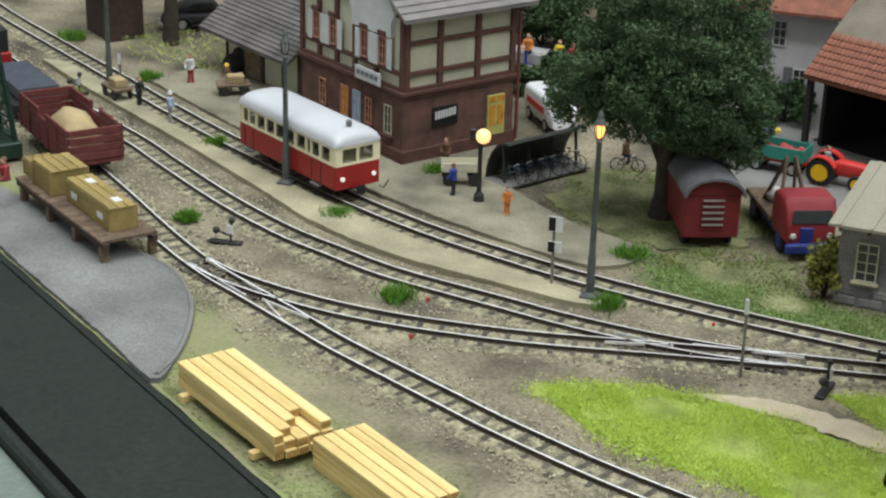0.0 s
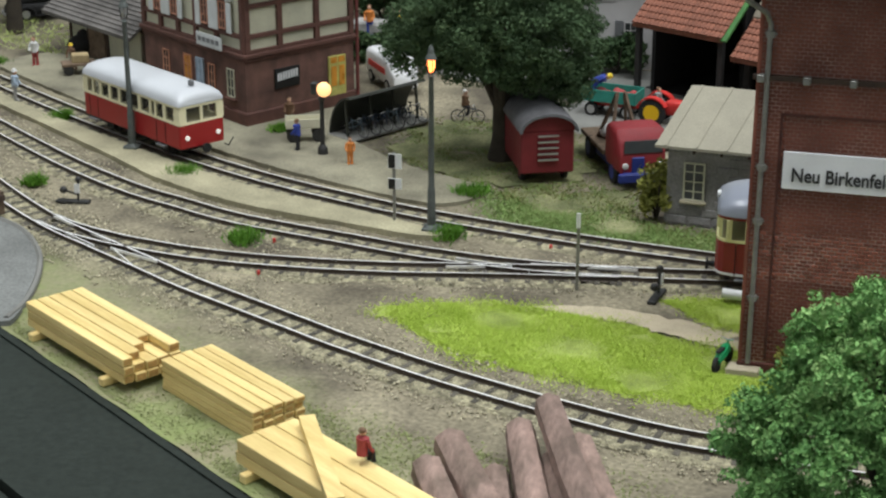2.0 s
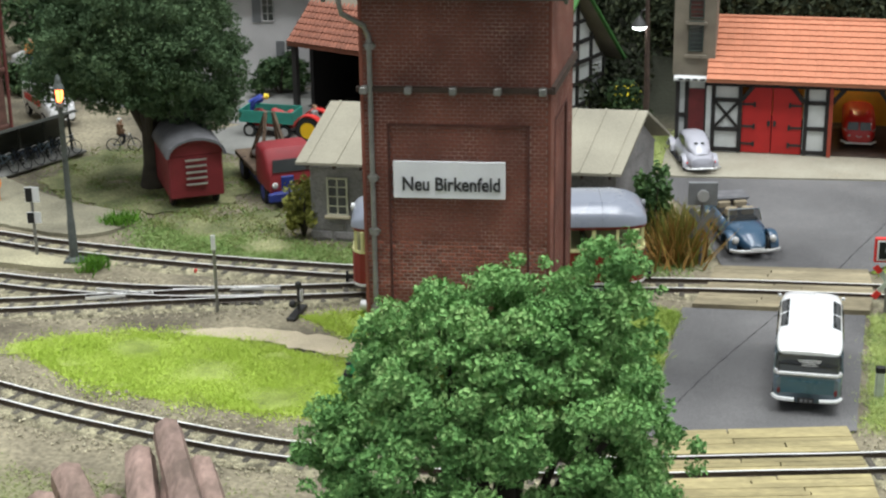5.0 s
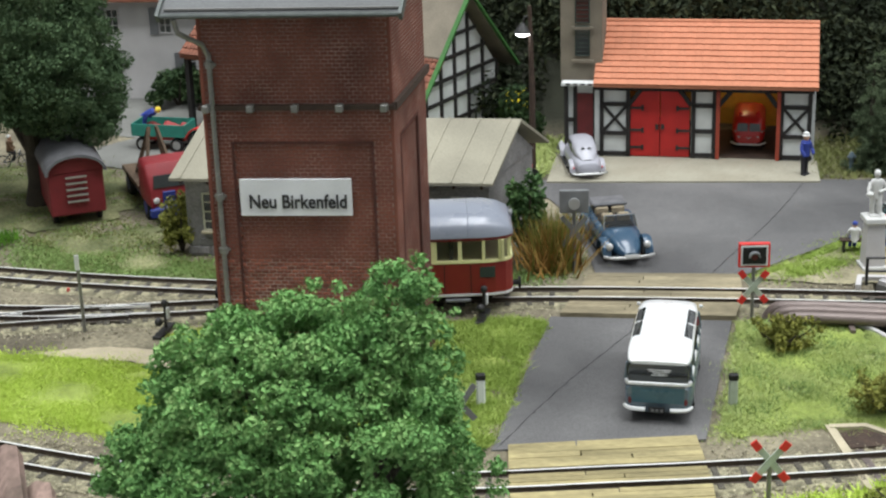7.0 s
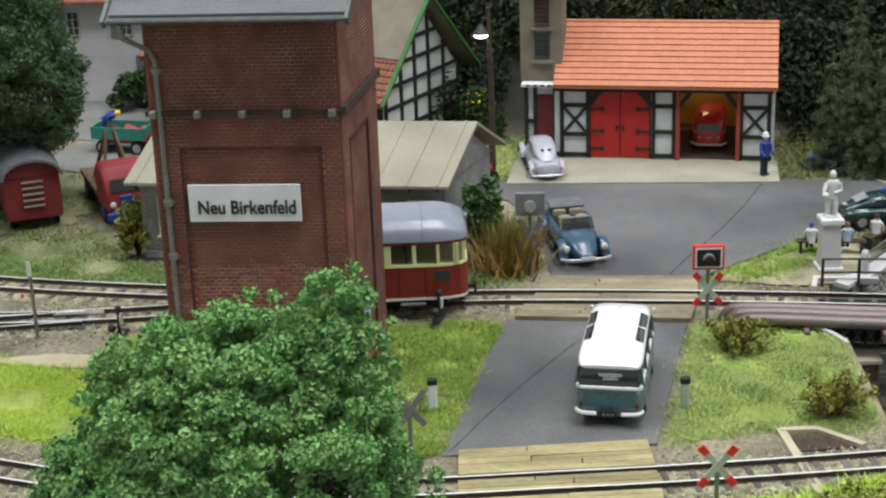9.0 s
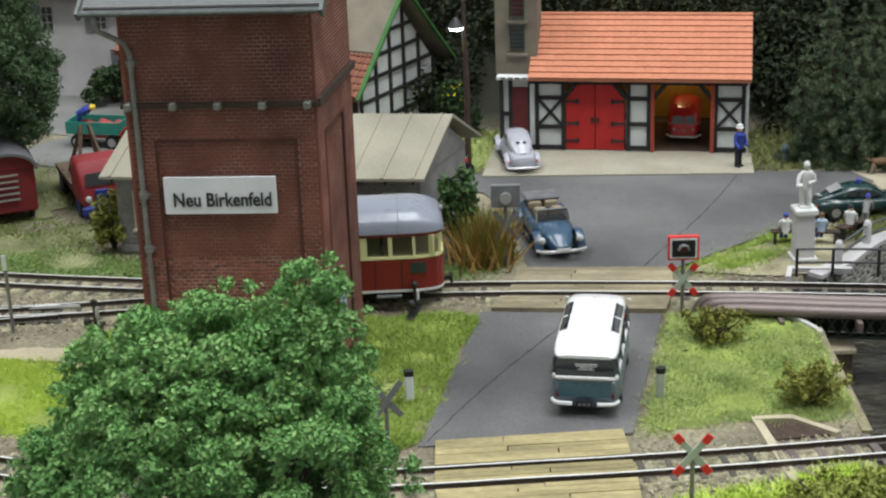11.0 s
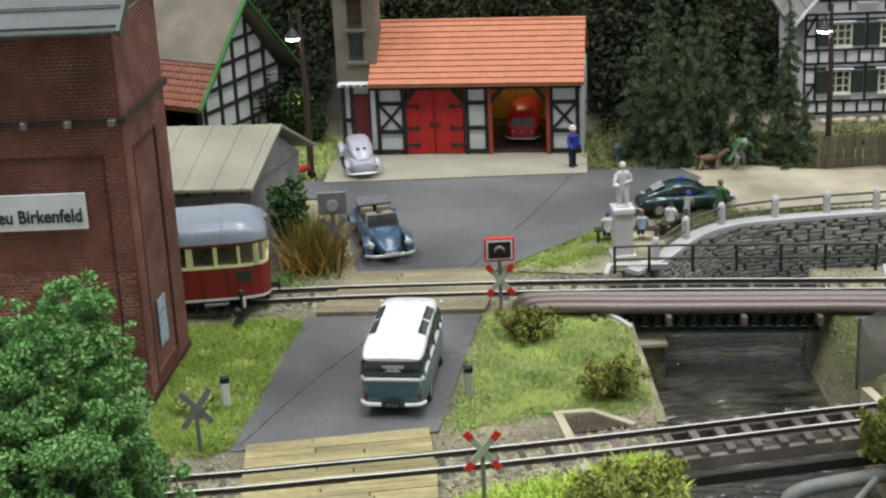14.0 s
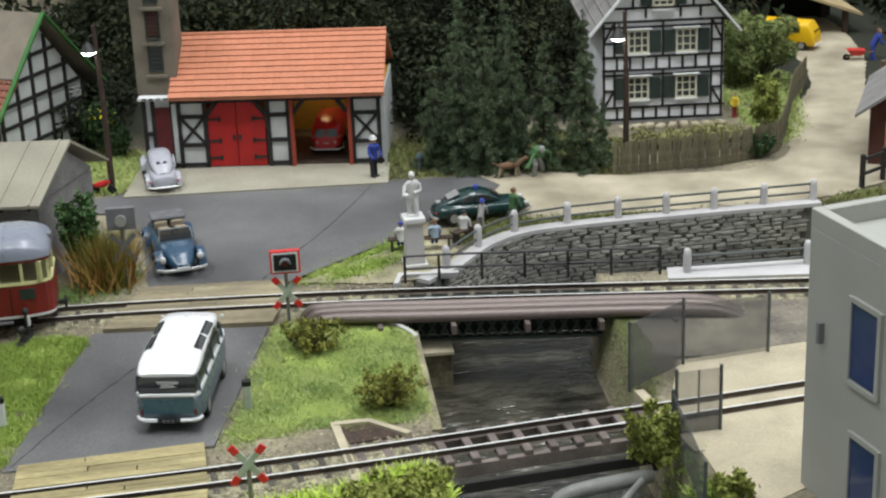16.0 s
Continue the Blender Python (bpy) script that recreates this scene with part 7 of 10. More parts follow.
def beetle(name, x, y, rz, paint, label, open_top=False):
    v = car(name, x, y, rz, [(-2.3, 0.3, 0.32, 0.62), (-2.2, 0.55, 0.26, 0.82), (-1.7, 0.72, 0.2, 1.0), (-1.0, 0.76, 0.17, 0.98), (0, 0.76, 0.17, 0.92), (0.9, 0.72, 0.18, 0.93), (1.5, 0.55, 0.2, 0.86), (2.0, 0.4, 0.24, 0.68), (2.2, 0.22, 0.28, 0.5)],
            None, paint, [(-1.38, 0.72, 0.37), (1.4, 0.72, 0.37)], label)
    for s_ in (-1, 1):
        for wx in (-1.38, 1.4):
            b = B()
            ring = []
            for k in range(9):
                t = math.pi * (0.02 + 0.96 * k / 8)
                ring.append([(wx + 0.56 * math.cos(t) * q, s_ * o, 0.3 + 0.52 * math.sin(t) * q) for q, o in ((1.0, 0.62), (1.03, 0.78), (0.96, 0.9), (0.85, 0.92), (0.82, 0.62))])
            b.rings(ring)
            part("fender", b, paint, v, "", True)
        b = B()
        b.box(0, s_ * 0.82, 0.28, 1.9, 0.16, 0.06, 0.02)
        part("running_board", b, M_TYRE, v)
        b = B()
        b.ball(1.93, s_ * 0.68, 0.66, 0.1, 0.13, 0.14)
        part("headlight", b, M_LENS, v, "", True)
        b = B()
        b.ball(-1.93, s_ * 0.72, 0.55, 0.04, 0.045, 0.055)
        part("tail_light", b, M_RED, v, "", True)
    for wx in (2.32, -2.36):
        b = B()
        b.tube(curve_through([(wx - math.copysign(0.22, wx), -0.92, 0.36), (wx, -0.55, 0.36), (wx, 0.55, 0.36), (wx - math.copysign(0.22, wx), 0.92, 0.36)], 0.1), 0.06, 6)
        part("bumper", b, M_HUB, v, "dull chrome bumper")
    b = B()
    b.box(2.38, 0, 0.42, 0.03, 0.5, 0.13)
    part("number_plate", b, M_WHITEPAINT, v)
    if open_top:
        b = B()
        b.box(-0.25, 0, 0.93, 1.6, 1.1, 0.08, 0.03)
        part("cockpit", b, M_BLACKPAINT, v)
        for s_ in (-0.3, 0.3):
            b = B()
            b.box(0.05, s_, 1.08, 0.2, 0.45, 0.35, 0.06)
            b.box(-0.85, s_, 1.06, 0.2, 0.5, 0.3, 0.06)
            part("seat", b, M_BEIGE, v, "beige seat")
        b = B()
        b.tube([(0.78, -0.62, 0.95), (0.6, -0.55, 1.35), (0.6, 0.55, 1.35), (0.78, 0.62, 0.95)], 0.035, 6)
        fr = part("windscreen_frame", b, M_CHROME, v)
        b = B()
        b.quad((0.77, -0.6, 0.96), (0.77, 0.6, 0.96), (0.61, 0.54, 1.33), (0.61, -0.54, 1.33))
        part("windscreen", b, M_CARGLASS, fr)
        b = B()
        b.box(-1.2, 0, 1.27, 0.8, 1.3, 0.17, 0.06)
        b.box(-1.25, 0, 1.08, 0.5, 1.15, 0.25, 0.08)
        part("folded_top", b, M_CARAVANROOF, v, "folded grey fabric top")
    else:
        shell(v, [(-1.95, 0.35, 0.75, 0.95), (-1.5, 0.55, 0.78, 1.28), (-0.9, 0.62, 0.8, 1.56), (-0.2, 0.63, 0.8, 1.65), (0.4, 0.6, 0.8, 1.55), (0.7, 0.56, 0.8, 1.3), (0.95, 0.5, 0.8, 0.95)], paint, "cabin")
        for s_ in (-1, 1):
            b = B()
            b.slab([(-0.9, 1.05), (0.45, 1.05), (0.35, 1.38), (-0.2, 1.46), (-0.75, 1.4)], "y", s_ * 0.585, s_ * 0.63)
            part("side_window", b, M_CARGLASS, v)
        b = B()
        b.quad((0.9, -0.42, 1.02), (0.9, 0.42, 1.02), (0.58, 0.42, 1.44), (0.58, -0.42, 1.44))
        part("windscreen", b, M_CARGLASS, v)
        for s_ in (-0.17, 0.17):
            b = B()
            b.ball(-1.42, s_, 1.34, 0.1, 0.11, 0.05)
            part("rear_window", b, M_PANE, v, "small oval rear window", True)
        b = B()
        for k in range(5):
            b.box(-1.93, 0.0, 0.92 - 0.05 * k, 0.1, 0.3, 0.02)
        part("engine_vents", b, M_GREYSIGN, v)
    return v


gc = beetle("rounded_car", 5.3, 22.6, 98, M_LIGHTGREY, "pale grey rounded saloon car parked at the fire station")
gc.scale = (0.86, 0.8, 0.86)
beetle("open_convertible", 6.2, 13.1, -79, M_BLUE, "blue convertible with folded top and beige seats", True)

# dark green fastback by the monument
v = car("dark_green_coupe", 17.85, 15.05, 6, [(-2.25, 0.34, 0.34, 0.58), (-2.12, 0.6, 0.27, 0.74), (-1.7, 0.76, 0.22, 0.9), (-1.0, 0.82, 0.2, 0.96), (0, 0.83, 0.18, 0.93), (1.0, 0.8, 0.2, 0.9), (1.7, 0.7, 0.22, 0.84), (2.1, 0.52, 0.27, 0.7), (2.28, 0.3, 0.33, 0.54)],
        None, M_DARKGREEN, [(-1.35, 0.72, 0.34), (1.35, 0.72, 0.34)], "glossy dark green rounded coupe with a blue roof light")
shell(v, [(-2.0, 0.3, 0.68, 0.84), (-1.5, 0.5, 0.72, 1.08), (-0.95, 0.59, 0.75, 1.3), (-0.4, 0.62, 0.75, 1.42), (0.1, 0.61, 0.75, 1.42), (0.5, 0.57, 0.75, 1.28), (0.95, 0.5, 0.75, 0.94)], M_DARKGREEN, "cabin")
for s_ in (-1, 1):
    b = B()
    b.slab([(-0.3, 0.98), (0.6, 0.98), (0.36, 1.24), (-0.3, 1.32)], "y", s_ * 0.585, s_ * 0.625)
    part("side_window", b, M_PANE, v)
    b = B()
    b.slab([(-1.05, 1.0), (-0.42, 0.98), (-0.42, 1.31), (-0.7, 1.26)], "y", s_ * 0.565, s_ * 0.615)
    part("side_window", b, M_PANE, v)
    b = B()
    b.ball(2.08, s_ * 0.52, 0.66, 0.1, 0.12, 0.12)
    part("headlight", b, M_LENS, v, "", True)
    part("tail_light", B().ball(-2.12, s_ * 0.5, 0.6, 0.05, 0.07, 0.06), M_RED, v)
b = B()
b.quad((0.98, -0.42, 0.98), (0.98, 0.42, 0.98), (0.52, 0.42, 1.31), (0.52, -0.42, 1.31))
part("windscreen", b, M_PANE, v)
b = B()
b.quad((-1.53, -0.34, 1.14), (-1.53, 0.34, 1.14), (-1.0, 0.4, 1.37), (-1.0, -0.4, 1.37))
part("rear_window", b, M_HUB, v, "pale reflecting rear window")
for s_ in (-0.09, 0.09):
    b = B()
    b.box(-1.93, s_, 0.98, 0.2, 0.1, 0.03, 0.01)
    part("engine_grille", b, M_HUB, v)
for wx in (-2.3, 2.34):
    part("bumper", B().tube([(wx - math.copysign(0.2, wx), -0.7, 0.38), (wx, -0.4, 0.38), (wx, 0.4, 0.38), (wx - math.copysign(0.2, wx), 0.7, 0.38)], 0.05, 6), M_HUB, v)
b = B()
b.lathe(-0.15, 0, [(0.13, 1.4), (0.13, 1.56), (0.06, 1.62)], 10)
part("roof_light", b, M_CLOTH_BLUE, v, "blue roof light")
v.scale = (0.84, 0.84, 0.84)

# camper van on the road
bus = thing("camper_van", 7.0, 1.05, 0.07, 81, "white over petrol-blue camper van seen from behind", "van")
shell(bus, [(-2.55, 0.84, 0.4, 1.12), (-2.45, 0.92, 0.28, 1.18), (-1.5, 0.97, 0.22, 1.2), (1.6, 0.97, 0.22, 1.2), (2.3, 0.9, 0.26, 1.18), (2.5, 0.78, 0.36, 1.1)], M_GREYBLUE, "body", "grey-blue lower body", 6)
b = B()
b.box(-2.53, 0, 0.84, 0.05, 1.5, 0.5, 0.02)
lid = part("tailgate", b, M_PETROL, bus, "petrol-blue engine lid")
b = B()
b.box(-2.565, 0.05, 0.8, 0.02, 0.95, 0.36)
part("lid_panel", b, M_PETROL, lid)
shell(bus, [(-2.5, 0.86, 1.1, 1.26), (-2.4, 0.94, 1.1, 1.27), (1.9, 0.96, 1.1, 1.27), (2.4, 0.86, 1.1, 1.26)], M_CARWHITE, "waistline", "white waistline", 6)
shell(bus, [(-2.5, 0.84, 1.2, 1.5), (-2.36, 0.9, 1.2, 1.8), (1.7, 0.9, 1.2, 1.7), (2.2, 0.8, 1.2, 1.6)], M_CARGLASS, "glasshouse", "dark window band", 7)
part("rear_waist", B().box(-2.55, 0, 1.19, 0.06, 1.66, 0.11, 0.03), M_CARWHITE, bus, "white strip below the rear window")
for px in (-2.3, -1.15, 0.0, 1.15, 1.75):
    for s_ in (-1, 1):
        b = B()
        b.bar((px, s_ * 0.93, 1.2), (px - 0.02, s_ * 0.87, 1.74), 0.1, 0.06)
        part("pillar", b, M_GREYBLUE, bus)
roofb = shell(bus, [(-2.43, 0.78, 1.72, 1.82), (-2.34, 0.86, 1.68, 1.9), (-2.0, 0.91, 1.64, 2.04), (-1.4, 0.91, 1.62, 2.13), (-0.6, 0.9, 1.62, 2.16), (1.2, 0.88, 1.62, 2.16), (1.8, 0.82, 1.62, 2.06), (2.15, 0.7, 1.62, 1.8)], M_CARWHITE, "roof", "white rounded roof", 3.4)
for s_ in (-1, 1):
    for px in (-0.75, 0.35):
        b = B()
        b.rings([[(px - 0.48, s_ * 0.62, 2.155), (px + 0.48, s_ * 0.62, 2.155), (px + 0.48, s_ * 0.8, 2.06), (px - 0.48, s_ * 0.8, 2.06)], [(px - 0.48, s_ * 0.64, 2.18), (px + 0.48, s_ * 0.64, 2.18), (px + 0.48, s_ * 0.83, 2.08), (px - 0.48, s_ * 0.83, 2.08)]])
        b.rings([[(px - 0.48, s_ * 0.8, 2.05), (px + 0.48, s_ * 0.8, 2.05), (px + 0.48, s_ * 0.92, 1.78), (px - 0.48, s_ * 0.92, 1.78)], [(px - 0.48, s_ * 0.83, 2.08), (px + 0.48, s_ * 0.83, 2.08), (px + 0.48, s_ * 0.95, 1.8), (px - 0.48, s_ * 0.95, 1.8)]])
        part("skylight", b, M_CARGLASS, roofb, "curved roof-edge window")
    b = B()
    b.ball(1.98, s_ * 0.93, 1.84, 0.04, 0.06, 0.06)
    part("mirror", b, M_CARWHITE, bus)
    b = B()
    b.tube(curve_through([(-2.4, s_ * 0.93, 0.46), (-2.6, s_ * 0.8, 0.44), (-2.66, s_ * 0.3, 0.44)], 0.1), 0.062, 6)
    part("bumper", b, M_WHITEPAINT, bus, "white bumper")
    b = B()
    b.ball(-2.52, s_ * 0.78, 0.66, 0.05, 0.07, 0.13)
    part("tail_light", b, M_DARKRED, bus)
b = B()
win = [(0.74 * sx + 0.09 * sx * math.cos(q * s2), 1.46 + 0.17 * sz + 0.1 * sz * abs(math.sin(q))) for sx, sz, s2, qs in ((1, 1, 1, (0, 0.5, 1.0, 1.57)), (-1, 1, 1, (1.57, 1.0, 0.5, 0)), (-1, -1, 1, (0, 0.5, 1.0, 1.57)), (1, -1, 1, (1.57, 1.0, 0.5, 0))) for q in qs]
b.slab(win, "x", -2.56, -2.46)
b.v = [(x + 0.16 * (z - 1.25) + 0.12 * abs(y) ** 6, y, z) for x, y, z in b.v]
rwn = part("rear_window", b, M_PANE, bus, "dark rear window with pale print")
for k, w in enumerate((0.66, 0.6, 0.36, 0.46)):
    b = B()
    b.box(-2.545 + 0.16 * (0.34 - 0.06 * k), -0.03, 1.59 - 0.05 * k, 0.015, w, 0.013)
    part("print_bar", b, M_WHITEPAINT, rwn)
b = B()
b.box(-2.68, 0.02, 0.44, 0.04, 0.45, 0.16)
npb = part("number_plate", b, M_BLACKPAINT, bus)
for k in range(3):
    b = B()
    b.box(-2.705, -0.12 + 0.13 * k, 0.44, 0.012, 0.08, 0.08)
    part("print_bar", b, M_GREYSIGN, npb)
for wx in (-1.35, 1.4):
    for s_ in (-1, 1):
        wheel(bus, wx, s_ * 0.86, 0.36, 0.2)

bus.matrix_world = at(6.98, 0.92, 0.07, 81) @ Matrix.Diagonal((0.95, 1, 1, 1))

# fire engine inside its bay
fe = thing("fire_engine", 12.6, 25.75, 0.1, -98.4, "red fire van with rounded front inside the station", "fire engine")
shell(fe, [(-2.2, 0.95, 0.4, 1.95), (0.4, 0.97, 0.32, 2.05), (1.2, 0.96, 0.3, 2.0), (1.65, 0.92, 0.32, 1.75), (1.9, 0.84, 0.36, 1.4), (2.05, 0.68, 0.45, 1.1)], M_FIRERED, "body", "", 3.2)
for s_ in (-1, 1):
    b = B()
    b.quad((2.04, s_ * 0.05, 1.22), (1.98, s_ * 0.7, 1.22), (1.74, s_ * 0.62, 1.66), (1.82, s_ * 0.05, 1.68))
    part("windscreen", b, M_PANE, fe, "split windscreen pane")
    part("roof_light", B().lathe(1.0, s_ * 0.5, [(0.12, 1.92), (0.12, 2.18), (0.03, 2.26)], 10), M_RED, fe)
    for wx in (-1.3, 1.2):
        wheel(fe, wx, s_ * 0.82, 0.42, 0.22)
    part("headlight", B().ball(1.98, s_ * 0.55, 0.88, 0.08, 0.17, 0.17), M_LENS, fe, "", True)
part("waist_trim", B().tube([(1.6, -0.95, 1.24), (1.9, -0.8, 1.2), (2.06, 0, 0.78), (1.9, 0.8, 1.2), (1.6, 0.95, 1.24)], 0.03, 6), M_HUB, fe)
part("bumper", B().tube([(1.7, -1.0, 0.45), (2.1, -0.7, 0.42), (2.15, 0.7, 0.42), (1.7, 1.0, 0.45)], 0.07, 6), M_WHITEPAINT, fe)
fe.scale = (0.68, 0.72, 0.68)
fb = thing("bay_lamp", 12.4, 27.6, 3.05, 0, "small warm bulb under the fire station roof", "lamp")
b = B()
b.ball(0, 0, 0, 0.09)
part("bulb", b, M_WARMLAMP, fb)
fl = bpy.data.lights.new("bay_bulb", "POINT")
fl.energy, fl.color, fl.shadow_soft_size = 0.0024, (1.0, 0.82, 0.5), 0.003
new("bay_bulb", fl).location = (12.4 * U, 27.6 * U, 2.85 * U)

# yellow van far up the road
yv = thing("yellow_van", 37.2, 38.0, 0.06, -36, "small yellow van parked up the road", "van")
shell(yv, [(-2.3, 0.8, 0.35, 1.9), (-2.0, 0.92, 0.25, 2.05), (1.85, 0.92, 0.25, 2.05), (2.24, 0.88, 0.28, 1.5), (2.4, 0.8, 0.34, 1.1)], M_YELLOW, "body", "", 4.5)
for s_ in (-1, 1):
    b = B()
    for wx in (-1.25, -0.2, 0.85):
        b.box(wx, s_ * 0.9, 1.5, 0.82, 0.08, 0.42, 0.03)
    part("side_window", b, M_CARGLASS, yv)
    for wx in (-1.4, 1.4):
        wheel(yv, wx, s_ * 0.8, 0.38, 0.2)

# delivery van behind the station
dv = thing("delivery_van", -23.5, 28.9, 0.1, -55, "cream delivery van with a red stripe", "van")
shell(dv, [(-2.2, 0.9, 0.35, 2.0), (1.2, 0.92, 0.3, 2.1), (1.8, 0.88, 0.3, 1.6), (2.2, 0.75, 0.35, 1.1)], M_CARWHITE, "body", "", 5)
b = B()
b.box(-0.3, -0.93, 1.2, 2.8, 0.05, 0.35)
part("stripe", b, M_RED, dv)
for s_ in (-1, 1):
    for wx in (-1.4, 1.3):
        wheel(dv, wx, s_ * 0.82, 0.4, 0.2)

dv.scale = (0.78, 0.78, 0.78)
b = B()
b.quad((2.2, -0.66, 1.35), (2.2, 0.66, 1.35), (1.72, 0.64, 1.9), (1.72, -0.64, 1.9))
b.v = [(x + 0.14, y, z) for x, y, z in b.v]
part("windscreen", b, M_CARGLASS, yv)
for s_ in (-1, 1):
    part("headlight", B().ball(2.35, s_ * 0.5, 0.85, 0.07, 0.13, 0.13), M_LENS, yv)
part("bumper", B().box(2.42, 0, 0.42, 0.1, 1.5, 0.14, 0.03), M_CARWHITE, yv)
yv.scale = (0.68, 0.68, 0.72)
# red showman's caravan
cv = thing("red_caravan", -15.0, 18.4, 0, 112, "dark red caravan with a rounded grey roof", "caravan")
b = B()
b.box(0, 0, 1.35, 4.6, 2.1, 1.75, 0.06)
part("body", b, M_CARAVAN, cv)
for ex in (-2.3, 2.3):
    b = B()
    b.slab([(1.05 * math.cos(t), 2.2 + 0.62 * math.sin(t)) for t in (math.pi * k / 12 for k in range(13))], "x", ex - 0.04, ex + 0.04)
    part("end_arch", b, M_CARAVAN, cv)
b = B()
out = [(1.16 * math.cos(t), 2.2 + 0.74 * math.sin(t)) for t in (math.pi * k / 14 for k in range(15))]
inn = [(1.06 * math.cos(t), 2.2 + 0.63 * math.sin(t)) for t in (math.pi * k / 14 for k in range(15))]
b.slab(out + inn[::-1], "x", -2.6, 2.6)
part("roof", b, M_CARAVANROOF, cv, "grey arched roof", True)
ld = part("ladder", B().bar((-2.4, -0.4, 0.95), (-2.4, -0.4, 2.15), 0.07, 0.07), M_ALU, cv, "pale grey ladder on the end wall")
part("ladder_rail", B().bar((-2.4, 0.4, 0.95), (-2.4, 0.4, 2.15), 0.07, 0.07), M_ALU, ld)
for k in range(5):
    part("rung", B().bar((-2.4, -0.4, 1.05 + 0.24 * k), (-2.4, 0.4, 1.05 + 0.24 * k), 0.06, 0.06), M_ALU, ld)
for wx in (-1.5, 1.5):
    for s_ in (-1, 1):
        wheel(cv, wx, s_ * 0.85, 0.38, 0.18, M_CARAVAN)

# old red and blue truck with a hoist
tk = thing("old_truck", -11.5, 18.9, 0, -66, "old red truck with blue chassis and a hoist", "truck")
shell(tk, [(0.6, 0.95, 0.7, 2.15), (0.9, 1.0, 0.6, 2.3), (2.0, 1.0, 0.6, 2.3), (2.3, 0.95, 0.6, 1.9), (2.5, 0.9, 0.6, 1.35)], M_TRUCKRED, "cab", "faded red boxy cab", 9)
b = B()
b.slab([(-0.78, 1.45), (0.78, 1.45), (0.72, 1.92), (-0.72, 1.92)], "x", 2.36, 2.42)
b.v = [(x + 0.1 - 0.24 * (z - 1.45), y, z) for x, y, z in b.v]
part("windscreen", b, M_PANE, tk)
b = B()
b.box(0, 0, 0.55, 5.4, 1.6, 0.3, 0.03)
b.box(2.62, 0, 0.5, 0.2, 2.0, 0.35, 0.04)
part("chassis", b, M_TRUCKBLUE, tk, "dark blue chassis and bumper")
b = B()
b.box(2.53, -0.2, 0.95, 0.1, 0.5, 0.7, 0.03)
part("grille", b, M_TRUCKBLUE, tk, "blue radiator grille")
for s_ in (-0.7, 0.7):
    part("headlight", B().ball(2.52, s_, 0.95, 0.08, 0.13, 0.13), M_LENS, tk)
b = B()
b.box(-1.3, 0, 0.85, 3.2, 1.9, 0.2, 0.02)
part("flatbed", b, M_OLDWOOD, tk)
for s_ in (-1, 1):
    b = B()
    b.bar((0.2, s_ * 0.6, 0.9), (-0.6, s_ * 0.15, 3.0), 0.12, 0.12)
    b.bar((-1.6, s_ * 0.6, 0.9), (-0.6, s_ * 0.15, 3.0), 0.12, 0.12)
    part("hoist_leg", b, M_OLDWOOD, tk)
    for wx in (-1.7, 1.6):
        wheel(tk, wx, s_ * 0.85, 0.48, 0.24, M_TRUCKBLUE)
    b = B()
    b.ball(2.55, s_ * 0.7, 0.95, 0.06, 0.12, 0.12)
    part("headlight", b, M_LENS, tk)
b = B()
b.ball(-0.3, 0.2, 1.25, 0.5, 0.4, 0.32)
b.ball(-1.4, -0.2, 1.2, 0.5, 0.4, 0.28)
part("sacks", b, M_CLOTH_WHITE, tk, "pale sacks on the bed", True)

# tractor and its trailer
tr = thing("tractor", -10.4, 25.6, 0, -14, "red tractor with yellow wheel hubs and driver seat", "tractor")
shell(tr, [(-0.3, 0.35, 0.7, 1.3), (0.2, 0.42, 0.65, 1.6), (1.6, 0.38, 0.65, 1.55), (1.9, 0.34, 0.7, 1.45)], M_TRACTOR, "bonnet", "", 4)
for s_ in (-1, 1):
    wheel(tr, -0.7, s_ * 0.75, 0.85, 0.36, M_YELLOW)
    wheel(tr, 1.45, s_ * 0.65, 0.5, 0.26, M_YELLOW)
    b = B()
    b.rings([[(-0.7 + 0.98 * math.cos(t), s_ * o, 0.85 + 0.98 * math.sin(t)) for o in (0.5, 0.98)] + [(-0.7 + 0.9 * math.cos(t), s_ * o, 0.85 + 0.9 * math.sin(t)) for o in (0.98, 0.5)] for t in (math.pi * (0.15 + 0.75 * k / 8) for k in range(9))])
    part("mudguard", b, M_TRACTOR, tr, "", True)
b = B()
b.box(-0.75, 0, 1.25, 0.4, 0.6, 0.12, 0.03)
part("seat", b, M_BLACKPAINT, tr)
tr.scale = (0.72, 0.72, 0.72)
tl = thing("farm_trailer", -12.9, 26.6, 0, -12, "turquoise farm trailer loaded with red produce", "trailer")
b = B()
for x, y, sx, sy in ((0, -0.85, 3.6, 0.08), (0, 0.85, 3.6, 0.08), (-1.8, 0, 0.08, 1.78), (1.8, 0, 0.08, 1.78)):
    b.box(x, y, 1.35, sx, sy, 0.75)
b.box(0, 0, 1.0, 3.6, 1.7, 0.08)
part("body", b, M_TURQ, tl)
b = B()
for lx, ly, lr in ((-0.9, 0.2, 0.42), (-0.3, -0.3, 0.5), (0.4, 0.15, 0.55), (1.0, -0.2, 0.45), (1.3, 0.35, 0.3), (0.1, 0.5, 0.3)):
    b.ball(lx, ly, 1.34, lr, lr * 0.8, 0.26)
part("load", b, M_CLOTH_RED, tl, "heap of red produce", True)
b = B()
b.box(0, 0, 0.7, 3.2, 0.6, 0.2)
b.bar((1.6, 0, 0.65), (3.0, 0, 0.6), 0.1, 0.1)
part("chassis", b, M_TRACTOR, tl)
